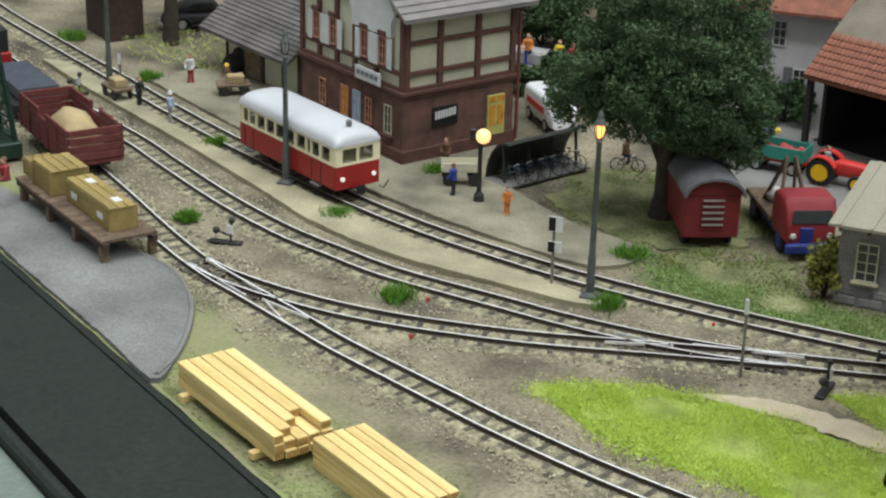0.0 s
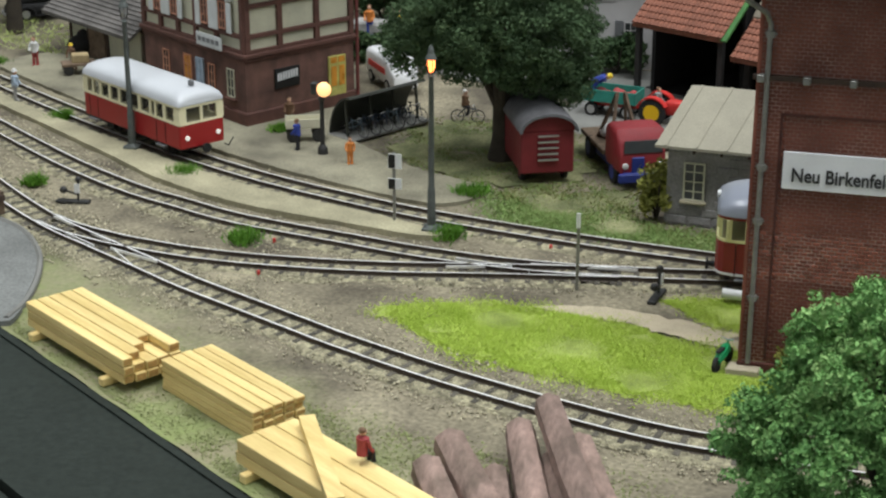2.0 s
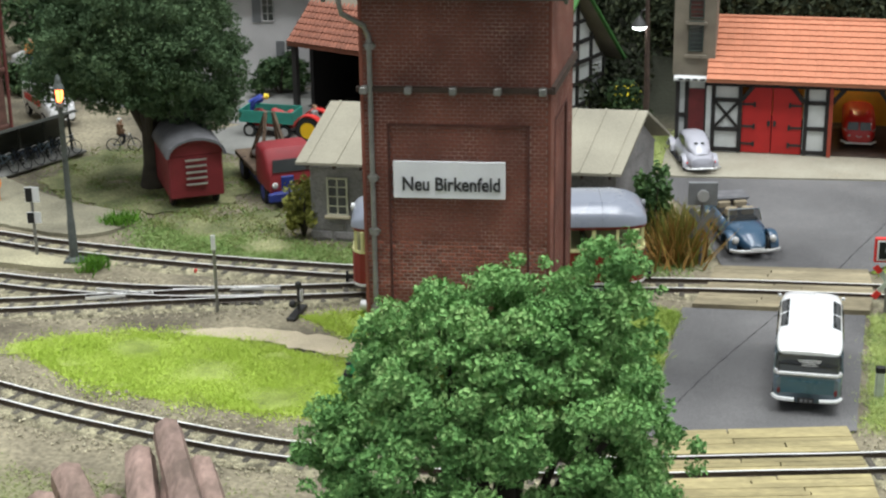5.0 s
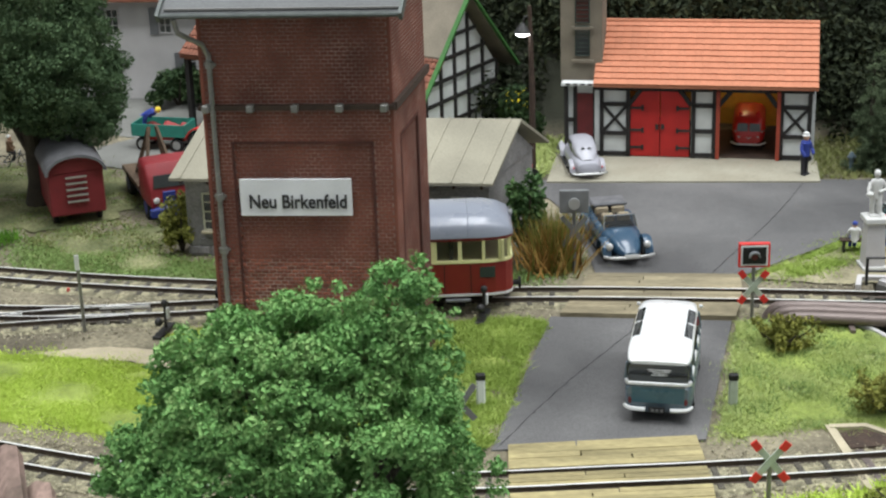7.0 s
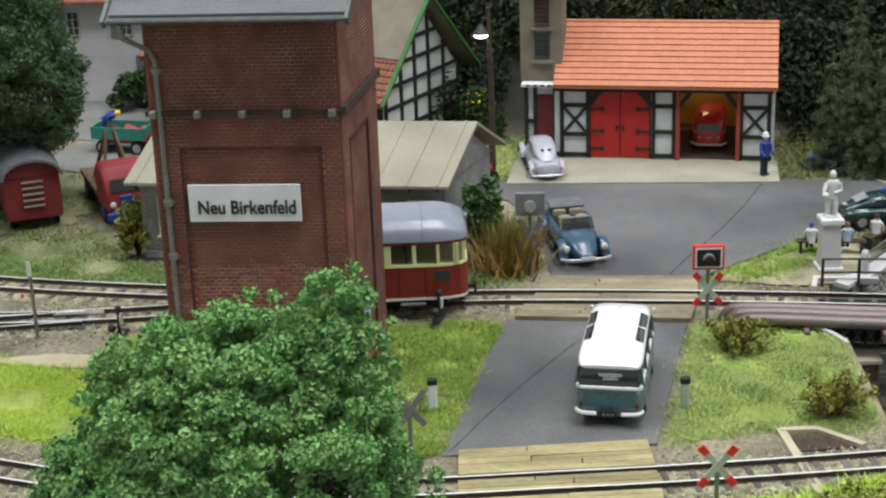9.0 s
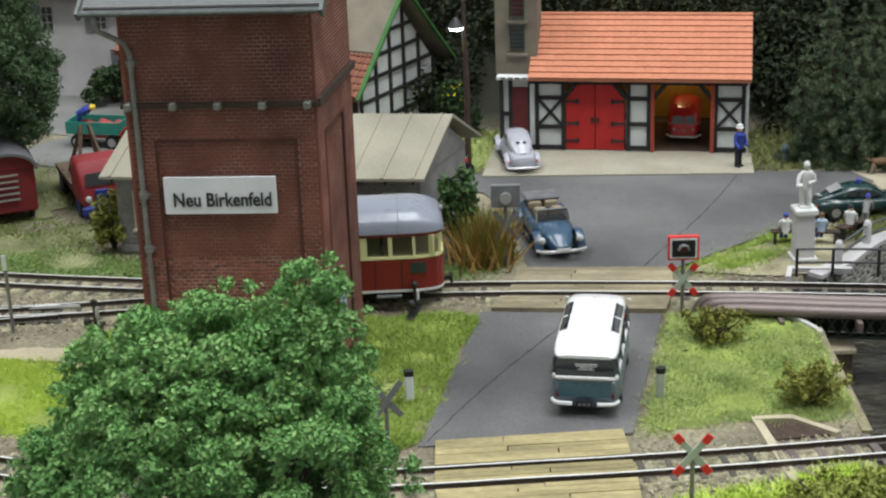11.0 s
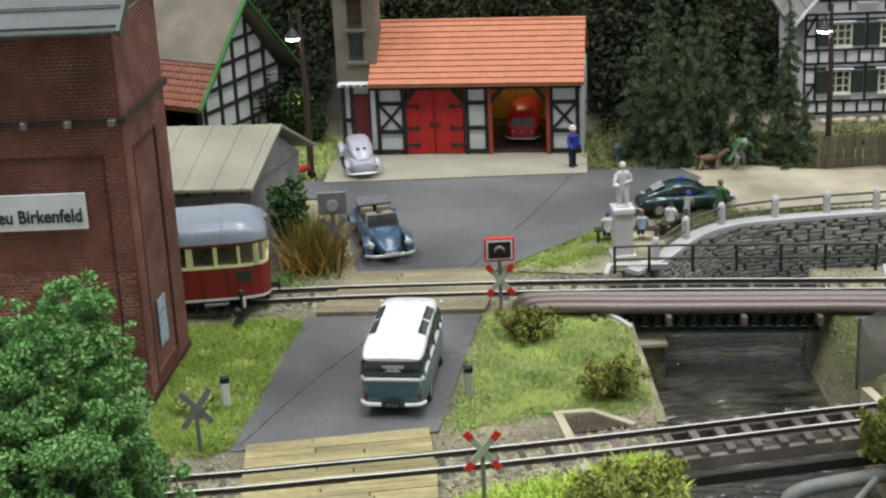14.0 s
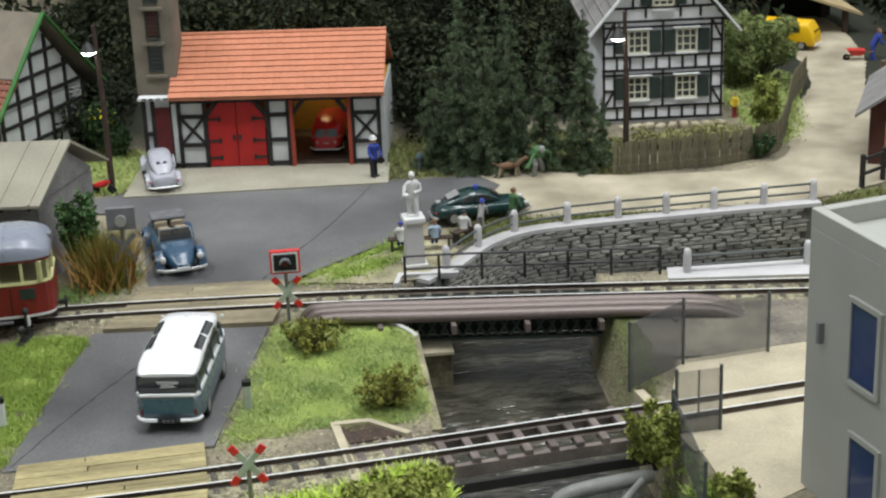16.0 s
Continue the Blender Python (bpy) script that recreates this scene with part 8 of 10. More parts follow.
for wx in (-1.2, 1.2):
    for s_ in (-1, 1):
        wheel(tl, wx, s_ * 0.7, 0.45, 0.24)

tl.scale = (0.68, 0.72, 0.72)

# open wagon with a tarpaulin load
wg = thing("open_wagon", -41.3, 16.85, 0, -42, "red-brown open goods wagon with a tarpaulin load", "wagon")
b = B()
b.box(0, 0, 0.78, 6.2, 2.3, 0.2, 0.02)
part("floor", b, M_WAGON, wg)
for y in (-1.12, 1.12):
    for k in range(4):
        for x0, x1 in ((-3.05, -0.55), (0.55, 3.05)) if k == 3 or True else ():
            b = B()
            b.box((x0 + x1) / 2, y, 1.05 + 0.34 * k, x1 - x0, 0.09, 0.29, 0.02)
            part("side_board", b, M_WAGON, wg)
    b = B()
    b.box(0, y * 0.99, 1.4, 1.1, 0.08, 0.95, 0.02)
    part("side_door", b, M_WAGON, wg)
    for x in (-3.0, -1.8, -0.6, 0.6, 1.8, 3.0):
        b = B()
        b.box(x, y * 1.05, 1.5, 0.14, 0.1, 1.5, 0.02)
        part("stanchion", b, M_WAGON, wg)
for x in (-3.1, 3.1):
    for k in range(4):
        b = B()
        b.box(x, 0, 1.05 + 0.34 * k, 0.09, 2.2, 0.3, 0.02)
        part("end_board", b, M_WAGON, wg)
tp_ = B()
rng_t = np.random.default_rng(4)
rr = []
for j in range(12):
    q = -1.7 + 3.4 * j / 11
    k = max(0.0, 1 - (abs(q) / 1.75) ** 3)
    rr.append([(q + 0.4 + rng_t.normal(0, 0.04), 1.0 * math.cos(t) * (0.75 + 0.25 * k) + rng_t.normal(0, 0.03), 0.9 + (0.25 + 1.1 * k) * math.sin(t) + rng_t.normal(0, 0.05)) for t in (math.pi * i / 10 for i in range(11))])
tp_.rings(rr, caps=True, closed=True)
part("tarpaulin", tp_, M_TARP, wg, "creased tan tarpaulin", True)
b = B()
b.box(0, 0, 0.6, 5.6, 1.4, 0.2)
part("underframe", b, M_UNDER, wg)
for x in (-1.9, 1.9):
    for s_ in (-1, 1):
        b = B()
        b.tube([(x, s_ * 0.38, 0.5), (x, s_ * 0.52, 0.5)], 0.28, 16)
        part("wheel", b, M_IRON, wg)
# dark flat wagon with slate-blue load, and a green lattice crane beside it
fw = thing("flat_wagon", -47.2, 22.6, 0, -43, "dark flat wagon with slate-blue steel load", "wagon")
b = B()
b.box(0, 0, 0.8, 6.0, 2.2, 0.35, 0.03)
part("floor", b, M_UNDER, fw)
for k in range(3):
    b = B()
    b.box(-1.6 + 1.7 * k, 0.2, 1.2 + 0.05 * k, 1.5, 1.9, 0.5, 0.03)
    part("steel_load", b, M_SLATEBLUE, fw)
for x in (-1.9, 1.9):
    for s_ in (-1, 1):
        b = B()
        b.tube([(x, s_ * 0.38, 0.5), (x, s_ * 0.52, 0.5)], 0.28, 16)
        part("wheel", b, M_IRON, fw)
rcab = thing("red_engine_cab", -51.3, 26.2, 0, -43, "red and black shunting engine cab", "locomotive")
b = B()
b.box(0, 0, 1.0, 3.0, 2.0, 0.9, 0.04)
part("frame", b, M_BUSRED2, rcab)
b = B()
b.box(0, 0, 2.0, 2.6, 1.9, 1.2, 0.1)
part("cab", b, M_UNDER, rcab)
for x in (-0.9, 0.9):
    for s_ in (-1, 1):
        b = B()
        b.tube([(x, s_ * 0.38, 0.5), (x, s_ * 0.52, 0.5)], 0.28, 16)
        part("wheel", b, M_IRON, rcab)
cr = thing("lattice_crane", -44.5, 15.9, 0.15, -42, "dark green lattice loading crane", "crane")
b = B()
b.box(0, 0, 0.35, 2.6, 1.8, 0.7, 0.05)
part("base", b, M_LOCO, cr)
for x in (-1.0, 1.0):
    for y in (-0.7, 0.7):
        b = B()
        b.bar((x, y, 0.6), (x * 0.45, y * 0.45, 5.0), 0.16, 0.16)
        part("leg", b, M_LOCO, cr)
for k in range(5):
    z0, z1 = 0.8 + k * 0.85, 0.8 + (k + 1) * 0.85
    a0, a1 = 1.0 - 0.55 * z0 / 5, 1.0 - 0.55 * z1 / 5
    for s_ in (-1, 1):
        for u0, u1 in ((-1, 1), (1, -1)):
            b = B()
            b.bar((u0 * a0, s_ * 0.7 * a0, z0), (u1 * a1, s_ * 0.7 * a1, z1), 0.08, 0.08)
            b.bar((s_ * a0, u0 * 0.7 * a0, z0), (s_ * a1, u1 * 0.7 * a1, z1), 0.08, 0.08)
            part("brace", b, M_LOCO, cr)


# ---------- timber, logs, loading dock ----------
def lumber_pile(name, x, y, rz, ln, widths, layers, h, label, bearers=True, step=0.0, short=None):
    """Boards in layers on bearers; local x along the boards."""
    t = thing(name, x, y, 0, rz, label, "lumber pile", "timber piles")
    rng = random.Random(len(label))
    z = 0.0
    if bearers:
        for bx in (0.6, ln - 0.9):
            b = B()
            b.box(bx, sum(widths) / 2, 0.13, 0.26, sum(widths) + 0.5, 0.26, 0.03)
            part("bearer", b, M_LUMBER, t)
        z = 0.26
    for k in range(layers):
        y0 = 0.0
        for j, w in enumerate(widths):
            cut = short[j] if short and k == layers - 1 else 0.0
            b = B()
            dx = rng.uniform(-0.05, 0.05)
            b.box((ln - cut) / 2 + dx, y0 + w / 2, z + h / 2, ln - cut, w - 0.03, h - 0.02, 0.02)
            b.slot(1)
            b.box(ln - cut + dx + 0.002, y0 + w / 2, z + h / 2, 0.01, w - 0.1, h - 0.09)
            part("board", b, [M_LUMBER, M_LUMBER_END], t)
            y0 += w
        z += h
    return t


lumber_pile("beam_pile", -27.45, -1.5, -36.5, 5.7, [0.36, 0.4, 0.4, 0.4, 0.4], 3, 0.27, "pale yellow squared beams on bearers", True, short=[0.0, 0.3, 0.7, 1.15, 0.1])
lumber_pile("plank_pile", -21.95, -4.35, -36.5, 4.55, [0.35] * 5, 5, 0.19, "neat stack of fresh yellow planks", False)
big = lumber_pile("timber_stack", -18.2, -8.65, -36.5, 6.2, [0.62, 0.62, 0.66], 2, 0.36, "broad stack of pale yellow beams", True)
b = B()
b.bar((0.6, 1.85, 1.18), (4.6, -0.25, 1.18), 0.42, 0.2)
solid("loose_plank", b, M_LUMBER, "loose plank lying slantwise on the timber stack", "plank", -18.2, -8.65, 0.0, -36.5)
rngl = random.Random(2)


def log(x, y, z, x2, y2, z2, r, label="reddish-brown log with rough bark"):
    b = B()
    n, pts, rs = 16, [], []
    for k in range(17):
        t = k / 16
        pts.append((x + (x2 - x) * t + 0.03 * math.sin(4 * t + r * 20), y + (y2 - y) * t, z + (z2 - z) * t + 0.02 * math.sin(5 * t + r * 30)))
        rs.append(r * 0.84 * (1 + 0.12 * t + rngl.uniform(-0.02, 0.02)))
    b.tube(pts, rs, n)
    b.v = [(vx + 0.028 * math.sin(i_ % n * 2.4) + rngl.uniform(-0.008, 0.008), vy, vz + 0.028 * math.cos(i_ % n * 3.9) + rngl.uniform(-0.008, 0.008)) for i_, (vx, vy, vz) in enumerate(b.v)]
    b.m = [1 if len(f) > 4 else 0 for f in b.f]
    return solid("log", b, [M_LOG, M_LOGEND], label, "log", smooth=True, group="log pile")


log(-12.9, -6.9, 0.55, -10.2, -12.4, 0.5, 0.52)
log(-13.2, -8.3, 0.5, -11.0, -13.0, 0.48, 0.5, "grey-brown log lying on the ground")
log(-11.2, -6.2, 0.75, -9.4, -12.6, 0.7, 0.47, "log with an orange cut end")
log(-10.55, -5.75, 1.35, -8.3, -12.2, 1.3, 0.44, "long reddish log on top of the pile")
log(-11.5, -8.2, 0.45, -10.2, -13.2, 0.45, 0.42, "short grey log in the pile")
log(-9.6, -6.4, 0.6, -7.4, -12.6, 0.55, 0.46, "reddish log with a pale cut end")
log(-10.1, -7.2, 0.5, -8.5, -12.9, 0.5, 0.45)

dk = thing("loading_dock", -34.3, 6.5, 0.12, 142.5, "low brown timber loading dock with crates", "loading dock")
for k in range(14):
    b = B()
    b.box(0.3 + k * 0.58, -1.1, 0.82, 0.54, 2.2, 0.12, 0.01)
    part("deck_plank", b, M_OLDWOOD, dk)
for y in (-0.15, -2.05):
    b = B()
    b.box(4.0, y, 0.66, 8.2, 0.2, 0.22)
    part("beam", b, M_TIMBERBROWN, dk)
    for x in (0.2, 2.6, 5.0, 7.6):
        b = B()
        b.box(x, y, 0.3, 0.28, 0.28, 0.6, 0.02)
        part("leg", b, M_OLDWOOD, dk)


def crate(x, y, z, rz, l, w, h, label, tags=False):
    t = thing("wooden_crate", x, y, z, rz, label, "crate", "crates on the dock")
    b = B()
    b.box(0, 0, h / 2, l, w, h, 0.03)
    part("box", b, M_CRATE, t)
    n = max(2, int(w / 0.35))
    for k in range(n):
        b = B()
        b.box(0, -w / 2 + w * (k + 0.5) / n, h + 0.03, l + 0.06, w / n - 0.03, 0.06, 0.01)
        part("lid_board", b, M_CRATE, t)
    for x_ in (-l / 2 + 0.08, l / 2 - 0.08):
        b = B()
        b.box(x_, 0, h / 2, 0.14, w + 0.08, h)
        part("batten", b, M_CRATE, t)
    if tags:
        for x_ in (-l * 0.3, l * 0.3):
            b = B()
            b.box(x_, -w / 2 - 0.05, h * 0.5, 0.5, 0.02, 0.22)
            part("paper_label", b, M_WHITEPAINT, t, "white paper label")
            b = B()
            b.box(x_, 0.1, h + 0.075, 0.5, 0.3, 0.02)
            part("paper_label", b, M_WHITEPAINT, t)
    return t


crate(-35.65, 9.05, 1.0, -38, 3.9, 1.05, 0.85, "long wooden crate with white paper labels", True)
crate(-38.5, 11.1, 1.0, -38, 1.9, 1.5, 0.95, "square slatted wooden crate")
crate(-39.9, 12.1, 1.0, -38, 1.0, 1.1, 0.6, "small pale wooden crate")


# ---------- lamps, signs, railway fittings ----------
def lantern_post(name, x, y, h, label, lit=True):
    t = thing(name, x, y, 0.2, 0, label, "lamp", "platform lamps")
    b = B()
    b.lathe(0, 0, [(0.26, 0), (0.26, 0.14), (0.16, 0.2), (0.14, 1.5), (0.115, 1.6), (0.09, h - 1.15), (0.13, h - 1.1), (0.05, h - 1.0)], 12)
    part("post", b, M_LAMPGREY, t, "grey-green tapered post", True)
    b = B()
    b.box(0, 0, 0.06, 0.62, 0.62, 0.12, 0.03)
    part("foot", b, M_LAMPGREY, t)
    b = B()
    b.lathe(0, 0, [(0.08, h - 0.95), (0.15, h - 0.72), (0.15, h - 0.58), (0.1, h - 0.5)], 10)
    part("lantern_glass", b, M_WARMLAMP if lit else M_HUB, t, "glowing lantern" if lit else "unlit lantern glass")
    for k in range(6):
        b = B()
        a = math.pi * k / 3
        b.bar((0.12 * math.cos(a), 0.12 * math.sin(a), h - 1.02), (0.19 * math.cos(a), 0.19 * math.sin(a), h - 0.5), 0.025, 0.025)
        part("lantern_bar", b, M_IRON, t)
    b = B()
    b.lathe(0, 0, [(0.21, h - 0.5), (0.17, h - 0.4), (0.12, h - 0.3), (0.1, h - 0.15), (0.03, h)], 12)
    part("cap", b, M_LAMPGREY, t)
    return t


lantern_post("platform_lamp", -31.5, 16.75, 6.4, "tall grey platform lamp, unlit", False)
lantern_post("platform_lamp", -17.27, 9.84, 6.75, "tall grey platform lamp glowing orange")
lantern_post("platform_lamp", -44.6, 26.4, 7.0, "tall grey platform lamp at the goods shed", False)
gl = thing("globe_lamp", -23.65, 17.8, 0.16, 0, "black post lamp with a glowing warm globe", "lamp")
b = B()
b.lathe(0, 0, [(0.22, 0), (0.2, 0.25), (0.1, 0.4), (0.09, 2.2), (0.16, 2.3), (0.1, 2.4)], 10)
part("post", b, M_IRON, gl)
b = B()
b.ball(0.12, -0.05, 2.72, 0.3)
part("globe", b, M_GLOBE, gl, "glowing warm globe", True)
b = B()
b.box(-0.3, 0.1, 2.72, 0.3, 0.3, 0.5, 0.05)
part("clock_box", b, M_IRON, gl)


def street_lamp(x, y, z, h, face, label):
    t = thing("street_lamp", x, y, z, face, label, "lamp", "street lamps")
    b = B()
    b.tube([(0, 0, 0), (0.02, 0, h * 0.5), (-0.05, 0, h)], [0.14, 0.12, 0.08], 8)
    part("pole", b, M_TIMBERBROWN, t, "dark wooden pole")
    b = B()
    b.tube([(-0.05, 0, h - 0.4), (-0.25, 0, h - 0.45), (-0.32, 0, h - 0.7)], 0.04, 6)
    part("bracket", b, M_IRON, t)
    b = B()
    b.lathe(-0.34, 0, [(0.06, h - 0.68), (0.16, h - 0.8), (0.36, h - 1.08)], 14)
    part("shade", b, M_IRON, t)
    b = B()
    b.lathe(-0.34, 0, [(0.02, h - 1.22), (0.2, h - 1.2), (0.33, h - 1.1), (0.3, h - 1.05)], 14)
    part("bulb", b, M_COOLLAMP, t, "cold white bulb")
    return t


street_lamp(3.3, 22.0, 0, 7.0, 0, "dark wooden street lamp with a cold white bulb")
street_lamp(25.1, 21.9, 0, 6.2, 0, "dark wooden street lamp near the half-timbered house")


def cross_sign(x, y, rz, h, label, light=False, grey=False):
    t = thing("crossing_sign", x, y, 0, rz, label, "sign", "level crossing signs")
    b = B()
    b.tube([(0, 0.05, 0), (0, 0.05, h - (0.9 if light else 0.5))], 0.06, 8)
    part("post", b, M_GREYSIGN if grey else M_ZINC, t)
    cz = h - 1.55 if light else h - 0.62
    for s_ in (-1, 1):
        b = B()
        b.bar((-0.42 * s_, -0.02 * s_, cz - 0.52), (0.42 * s_, -0.02 * s_, cz + 0.52), 0.17, 0.05, up=(0, 1, 0))
        arm = part("arm", b, M_GREYSIGN if grey else M_PALEGREEN, t, "cross arm")
        if not grey:
            for q in (-1, 1):
                b = B()
                b.bar((0.27 * s_ * q, -0.035 - 0.02 * s_, cz + 0.33 * q), (0.43 * s_ * q, -0.035 - 0.02 * s_, cz + 0.53 * q), 0.19, 0.06, up=(0, 1, 0))
                part("red_tip", b, M_RED, arm)
    if light:
        zz = h - 0.46
        b = B()
        b.box(0, 0, zz, 1.0, 0.16, 0.82, 0.02)
        box_ = part("light_box", b, M_RED if not grey else M_GREYSIGN, t, "signal box with a red rim")
        if not grey:
            b = B()
            b.box(0, -0.085, zz, 0.86, 0.02, 0.68)
            part("white_rim", b, M_WHITEPAINT, box_)
            b = B()
            b.box(0, -0.1, zz, 0.74, 0.03, 0.56)
            part("black_face", b, M_BLACKPAINT, box_)
            b = B()
            b.tube([(0, -0.1, zz - 0.02), (0, -0.16, zz - 0.02)], 0.11, 14)
            part("lamp", b, M_DARKRED, box_, "unlit warning lamp")
            b = B()
            b.rings([[(0.19 * math.cos(a), -0.11, zz - 0.02 + 0.19 * math.sin(a)), (0.14 * math.cos(a), -0.11, zz - 0.02 + 0.14 * math.sin(a)), (0.14 * math.cos(a), -0.3, zz - 0.02 + 0.14 * math.sin(a)), (0.19 * math.cos(a), -0.3, zz - 0.02 + 0.19 * math.sin(a))] for a in (math.pi * k / 8 for k in range(9))])
            part("hood", b, M_GREYSIGN, box_)
        else:
            b = B()
            b.tube([(0, -0.08, zz - 0.05), (0, -0.2, zz - 0.05)], 0.2, 14)
            part("lamp_back", b, M_HUB, box_)
    return t


cross_sign(10.24, 6.3, 0, 2.62, "red and white crossing cross with a warning light", True)
cross_sign(8.92, -6.95, 0, 2.3, "red and white crossing cross on a post")
cross_sign(4.65, 10.5, 0, 3.1, "grey back of a crossing light and cross", True, True)
cross_sign(1.15, -3.1, 20, 2.1, "grey back of a crossing cross", False, True)


def road_post(x, y, label, tilt=0):
    t = thing("marker_post", x, y, 0, tilt, label, "post", "road marker posts")
    b = B()
    b.box(0, 0, 0.42, 0.26, 0.16, 0.84, 0.04)
    part("body", b, M_SIGNWHITE if tilt else M_PALEGREEN, t)
    b = B()
    b.box(0, 0, 0.92, 0.28, 0.18, 0.2, 0.03)
    part("cap", b, M_BLACKPAINT, t, "black cap")


road_post(1.62, -0.1, "white road marker post with black top", 8)
road_post(8.84, -0.3, "pale road marker post with black top")


def rail_post(x, y, h, label, board=False):
    t = thing("track_marker", x, y, 0.02, 0, label, "signal", "track marker posts")
    b = B()
    b.box(0, 0, h / 2, 0.1, 0.1, h, 0.015)
    part("post", b, M_ZINC, t)
    if board:
        for z, s_ in ((h - 0.3, 1), (h - 1.15, 1)):
            b = B()
            b.box(0.05, -0.07, z, 0.5, 0.04, 0.55 if z > h - 1 else 0.4)
            bd = part("board", b, M_WHITEPAINT, t)
            b = B()
            b.box(-0.06, -0.1, z, 0.24, 0.03, 0.5 if z > h - 1 else 0.38)
            part("black_half", b, M_BLACKPAINT, bd)
    else:
        b = B()
        b.box(0, -0.06, h - 0.25, 0.14, 0.04, 0.5)
        part("white_tip", b, M_WHITEPAINT, t)


rail_post(-11.42, 5.72, 2.68, "thin grey post with a white tip beside the track")
rail_post(-18.8, 10.5, 2.75, "grey signal post with black and white boards", True)
rail_post(-43.9, 26.2, 1.9, "thin pale post beside the platform track")


def point_lever(x, y, rz, label):
    t = thing("point_lever", x, y, 0.02, rz, label, "switch lever", "point levers")
    b = B()
    b.box(0, 0, 0.07, 1.3, 0.3, 0.12, 0.02)
    part("base", b, M_IRON, t)
    b = B()
    b.tube([(0.2, 0, 0.1), (0.25, 0, 0.9)], 0.05, 6)
    b.ball(0.26, 0, 0.95, 0.12)
    b.bar((-0.3, 0, 0.5), (0.2, 0, 0.35), 0.06, 0.06)
    b.ball(-0.35, 0, 0.52, 0.14)
    part("lever", b, M_IRON, t)
    b = B()
    b.box(0.22, -0.1, 0.62, 0.2, 0.05, 0.34)
    part("target", b, M_WHITEPAINT, t)


point_lever(-31.2, 10.2, 5, "black weighted point lever beside the turnout")
point_lever(-8.78, 5.55, 80, "black point lever with a white target")
point_lever(-45.8, 25.3, -10, "black weighted point lever on the ballast")
point_lever(1.55, 6.4, 80, "black point lever near the crossing")
for x, y in ((-22.05, 4.7), (-12.85, 9.25), (-22.5, 7.8)):
    b = B()
    b.box(0, 0, 0.09, 0.1, 0.1, 0.2, 0.02)
    solid("red_peg", b, M_TRACTOR, "tiny red marker peg between tracks", "peg", x, y, group="red pegs")
b = B()
b.tube([(-0.5, 0, 0.35), (0.9, 0.1, 0.3)], 0.17, 10)
solid("white_tank", b, M_WHITEPAINT, "small white cylinder lying by the tower", "cylinder", -6.2, 5.6, 0, -8, True)

# statue, benches, hydrant and garden things
mon = thing("monument", 14.9, 10.6, 0.05, 4, "pale stone monument plinth with white step and cap", "monument")
part("step", B().box(0, 0, 0.06, 0.86, 0.86, 0.12, 0.02), M_STATUE, mon, "white step")
b = B()
b.rings([[(-w, -w, z), (w, -w, z), (w, w, z), (-w, w, z)] for w, z in ((0.34, 0.12), (0.3, 1.62))])
part("plinth", b, M_FARM, mon, "pale grey tapered plinth")
b = B()
b.rings([[(-w, -w, z), (w, -w, z), (w, w, z), (-w, w, z)] for w, z in ((0.31, 1.62), (0.36, 1.68), (0.39, 1.7), (0.39, 1.84), (0.35, 1.87))])
part("cap", b, M_STATUE, mon, "white moulded cap")
b = B()
b.box(0, 0, 1.9, 0.42, 0.36, 0.08, 0.02)
b.tube([(-0.1, 0.02, 1.92), (-0.11, 0.0, 2.25), (-0.07, 0.02, 2.6)], [0.085, 0.1, 0.13], 8)
b.tube([(0.12, -0.05, 1.92), (0.12, -0.07, 2.25), (0.06, 0.0, 2.6)], [0.085, 0.1, 0.13], 8)
b.tube([(0.14, 0.1, 1.95), (0.15, 0.1, 2.4), (0.14, 0.08, 2.95)], [0.12, 0.1, 0.12], 8)
b.rings([[(w * math.cos(a) + o, q * math.sin(a), z) for a in (2 * math.pi * k / 12 for k in range(12))] for w, q, o, z in ((0.17, 0.14, 0, 2.52), (0.16, 0.13, 0, 2.72), (0.2, 0.15, 0.02, 2.92), (0.25, 0.16, 0.03, 3.08), (0.2, 0.14, 0.03, 3.16), (0.08, 0.08, 0.02, 3.2))])
b.tube([(0.02, 0, 3.16), (0.02, 0, 3.3)], 0.07, 8)
b.ball(0.01, -0.02, 3.38, 0.115, 0.13, 0.15)
b.tube([(0.26, 0, 3.06), (0.3, -0.06, 2.82), (0.05, -0.2, 2.78)], [0.075, 0.065, 0.05], 7)
b.tube([(-0.2, 0, 3.06), (-0.3, -0.12, 2.84), (-0.3, -0.2, 2.68)], [0.075, 0.065, 0.05], 7)
b.ball(-0.26, -0.18, 2.7, 0.13, 0.1, 0.09)
solid("statue", b, M_STATUE, "white standing statue on the monument plinth", "statue", 14.9, 10.6, 0.05, 4, True)


def bench(x, y, rz, label):
    t = thing("park_bench", x, y, 0.05, rz, label, "bench", "park benches")
    for k in range(2):
        b = B()
        b.box(0, -0.1 + 0.2 * k, 0.45, 1.3, 0.16, 0.05)
        part("slat", b, M_TIMBERBROWN, t)
    for s_ in (-0.5, 0.5):
        b = B()
        b.box(s_, 0, 0.22, 0.09, 0.34, 0.42)
        part("leg", b, M_IRON, t)


bench(14.7, 12.1, -5, "dark park bench behind the monument")
bench(15.8, 12.0, -5, "dark park bench behind the monument")
bench(17.0, 12.7, 40, "dark park bench near the wall")


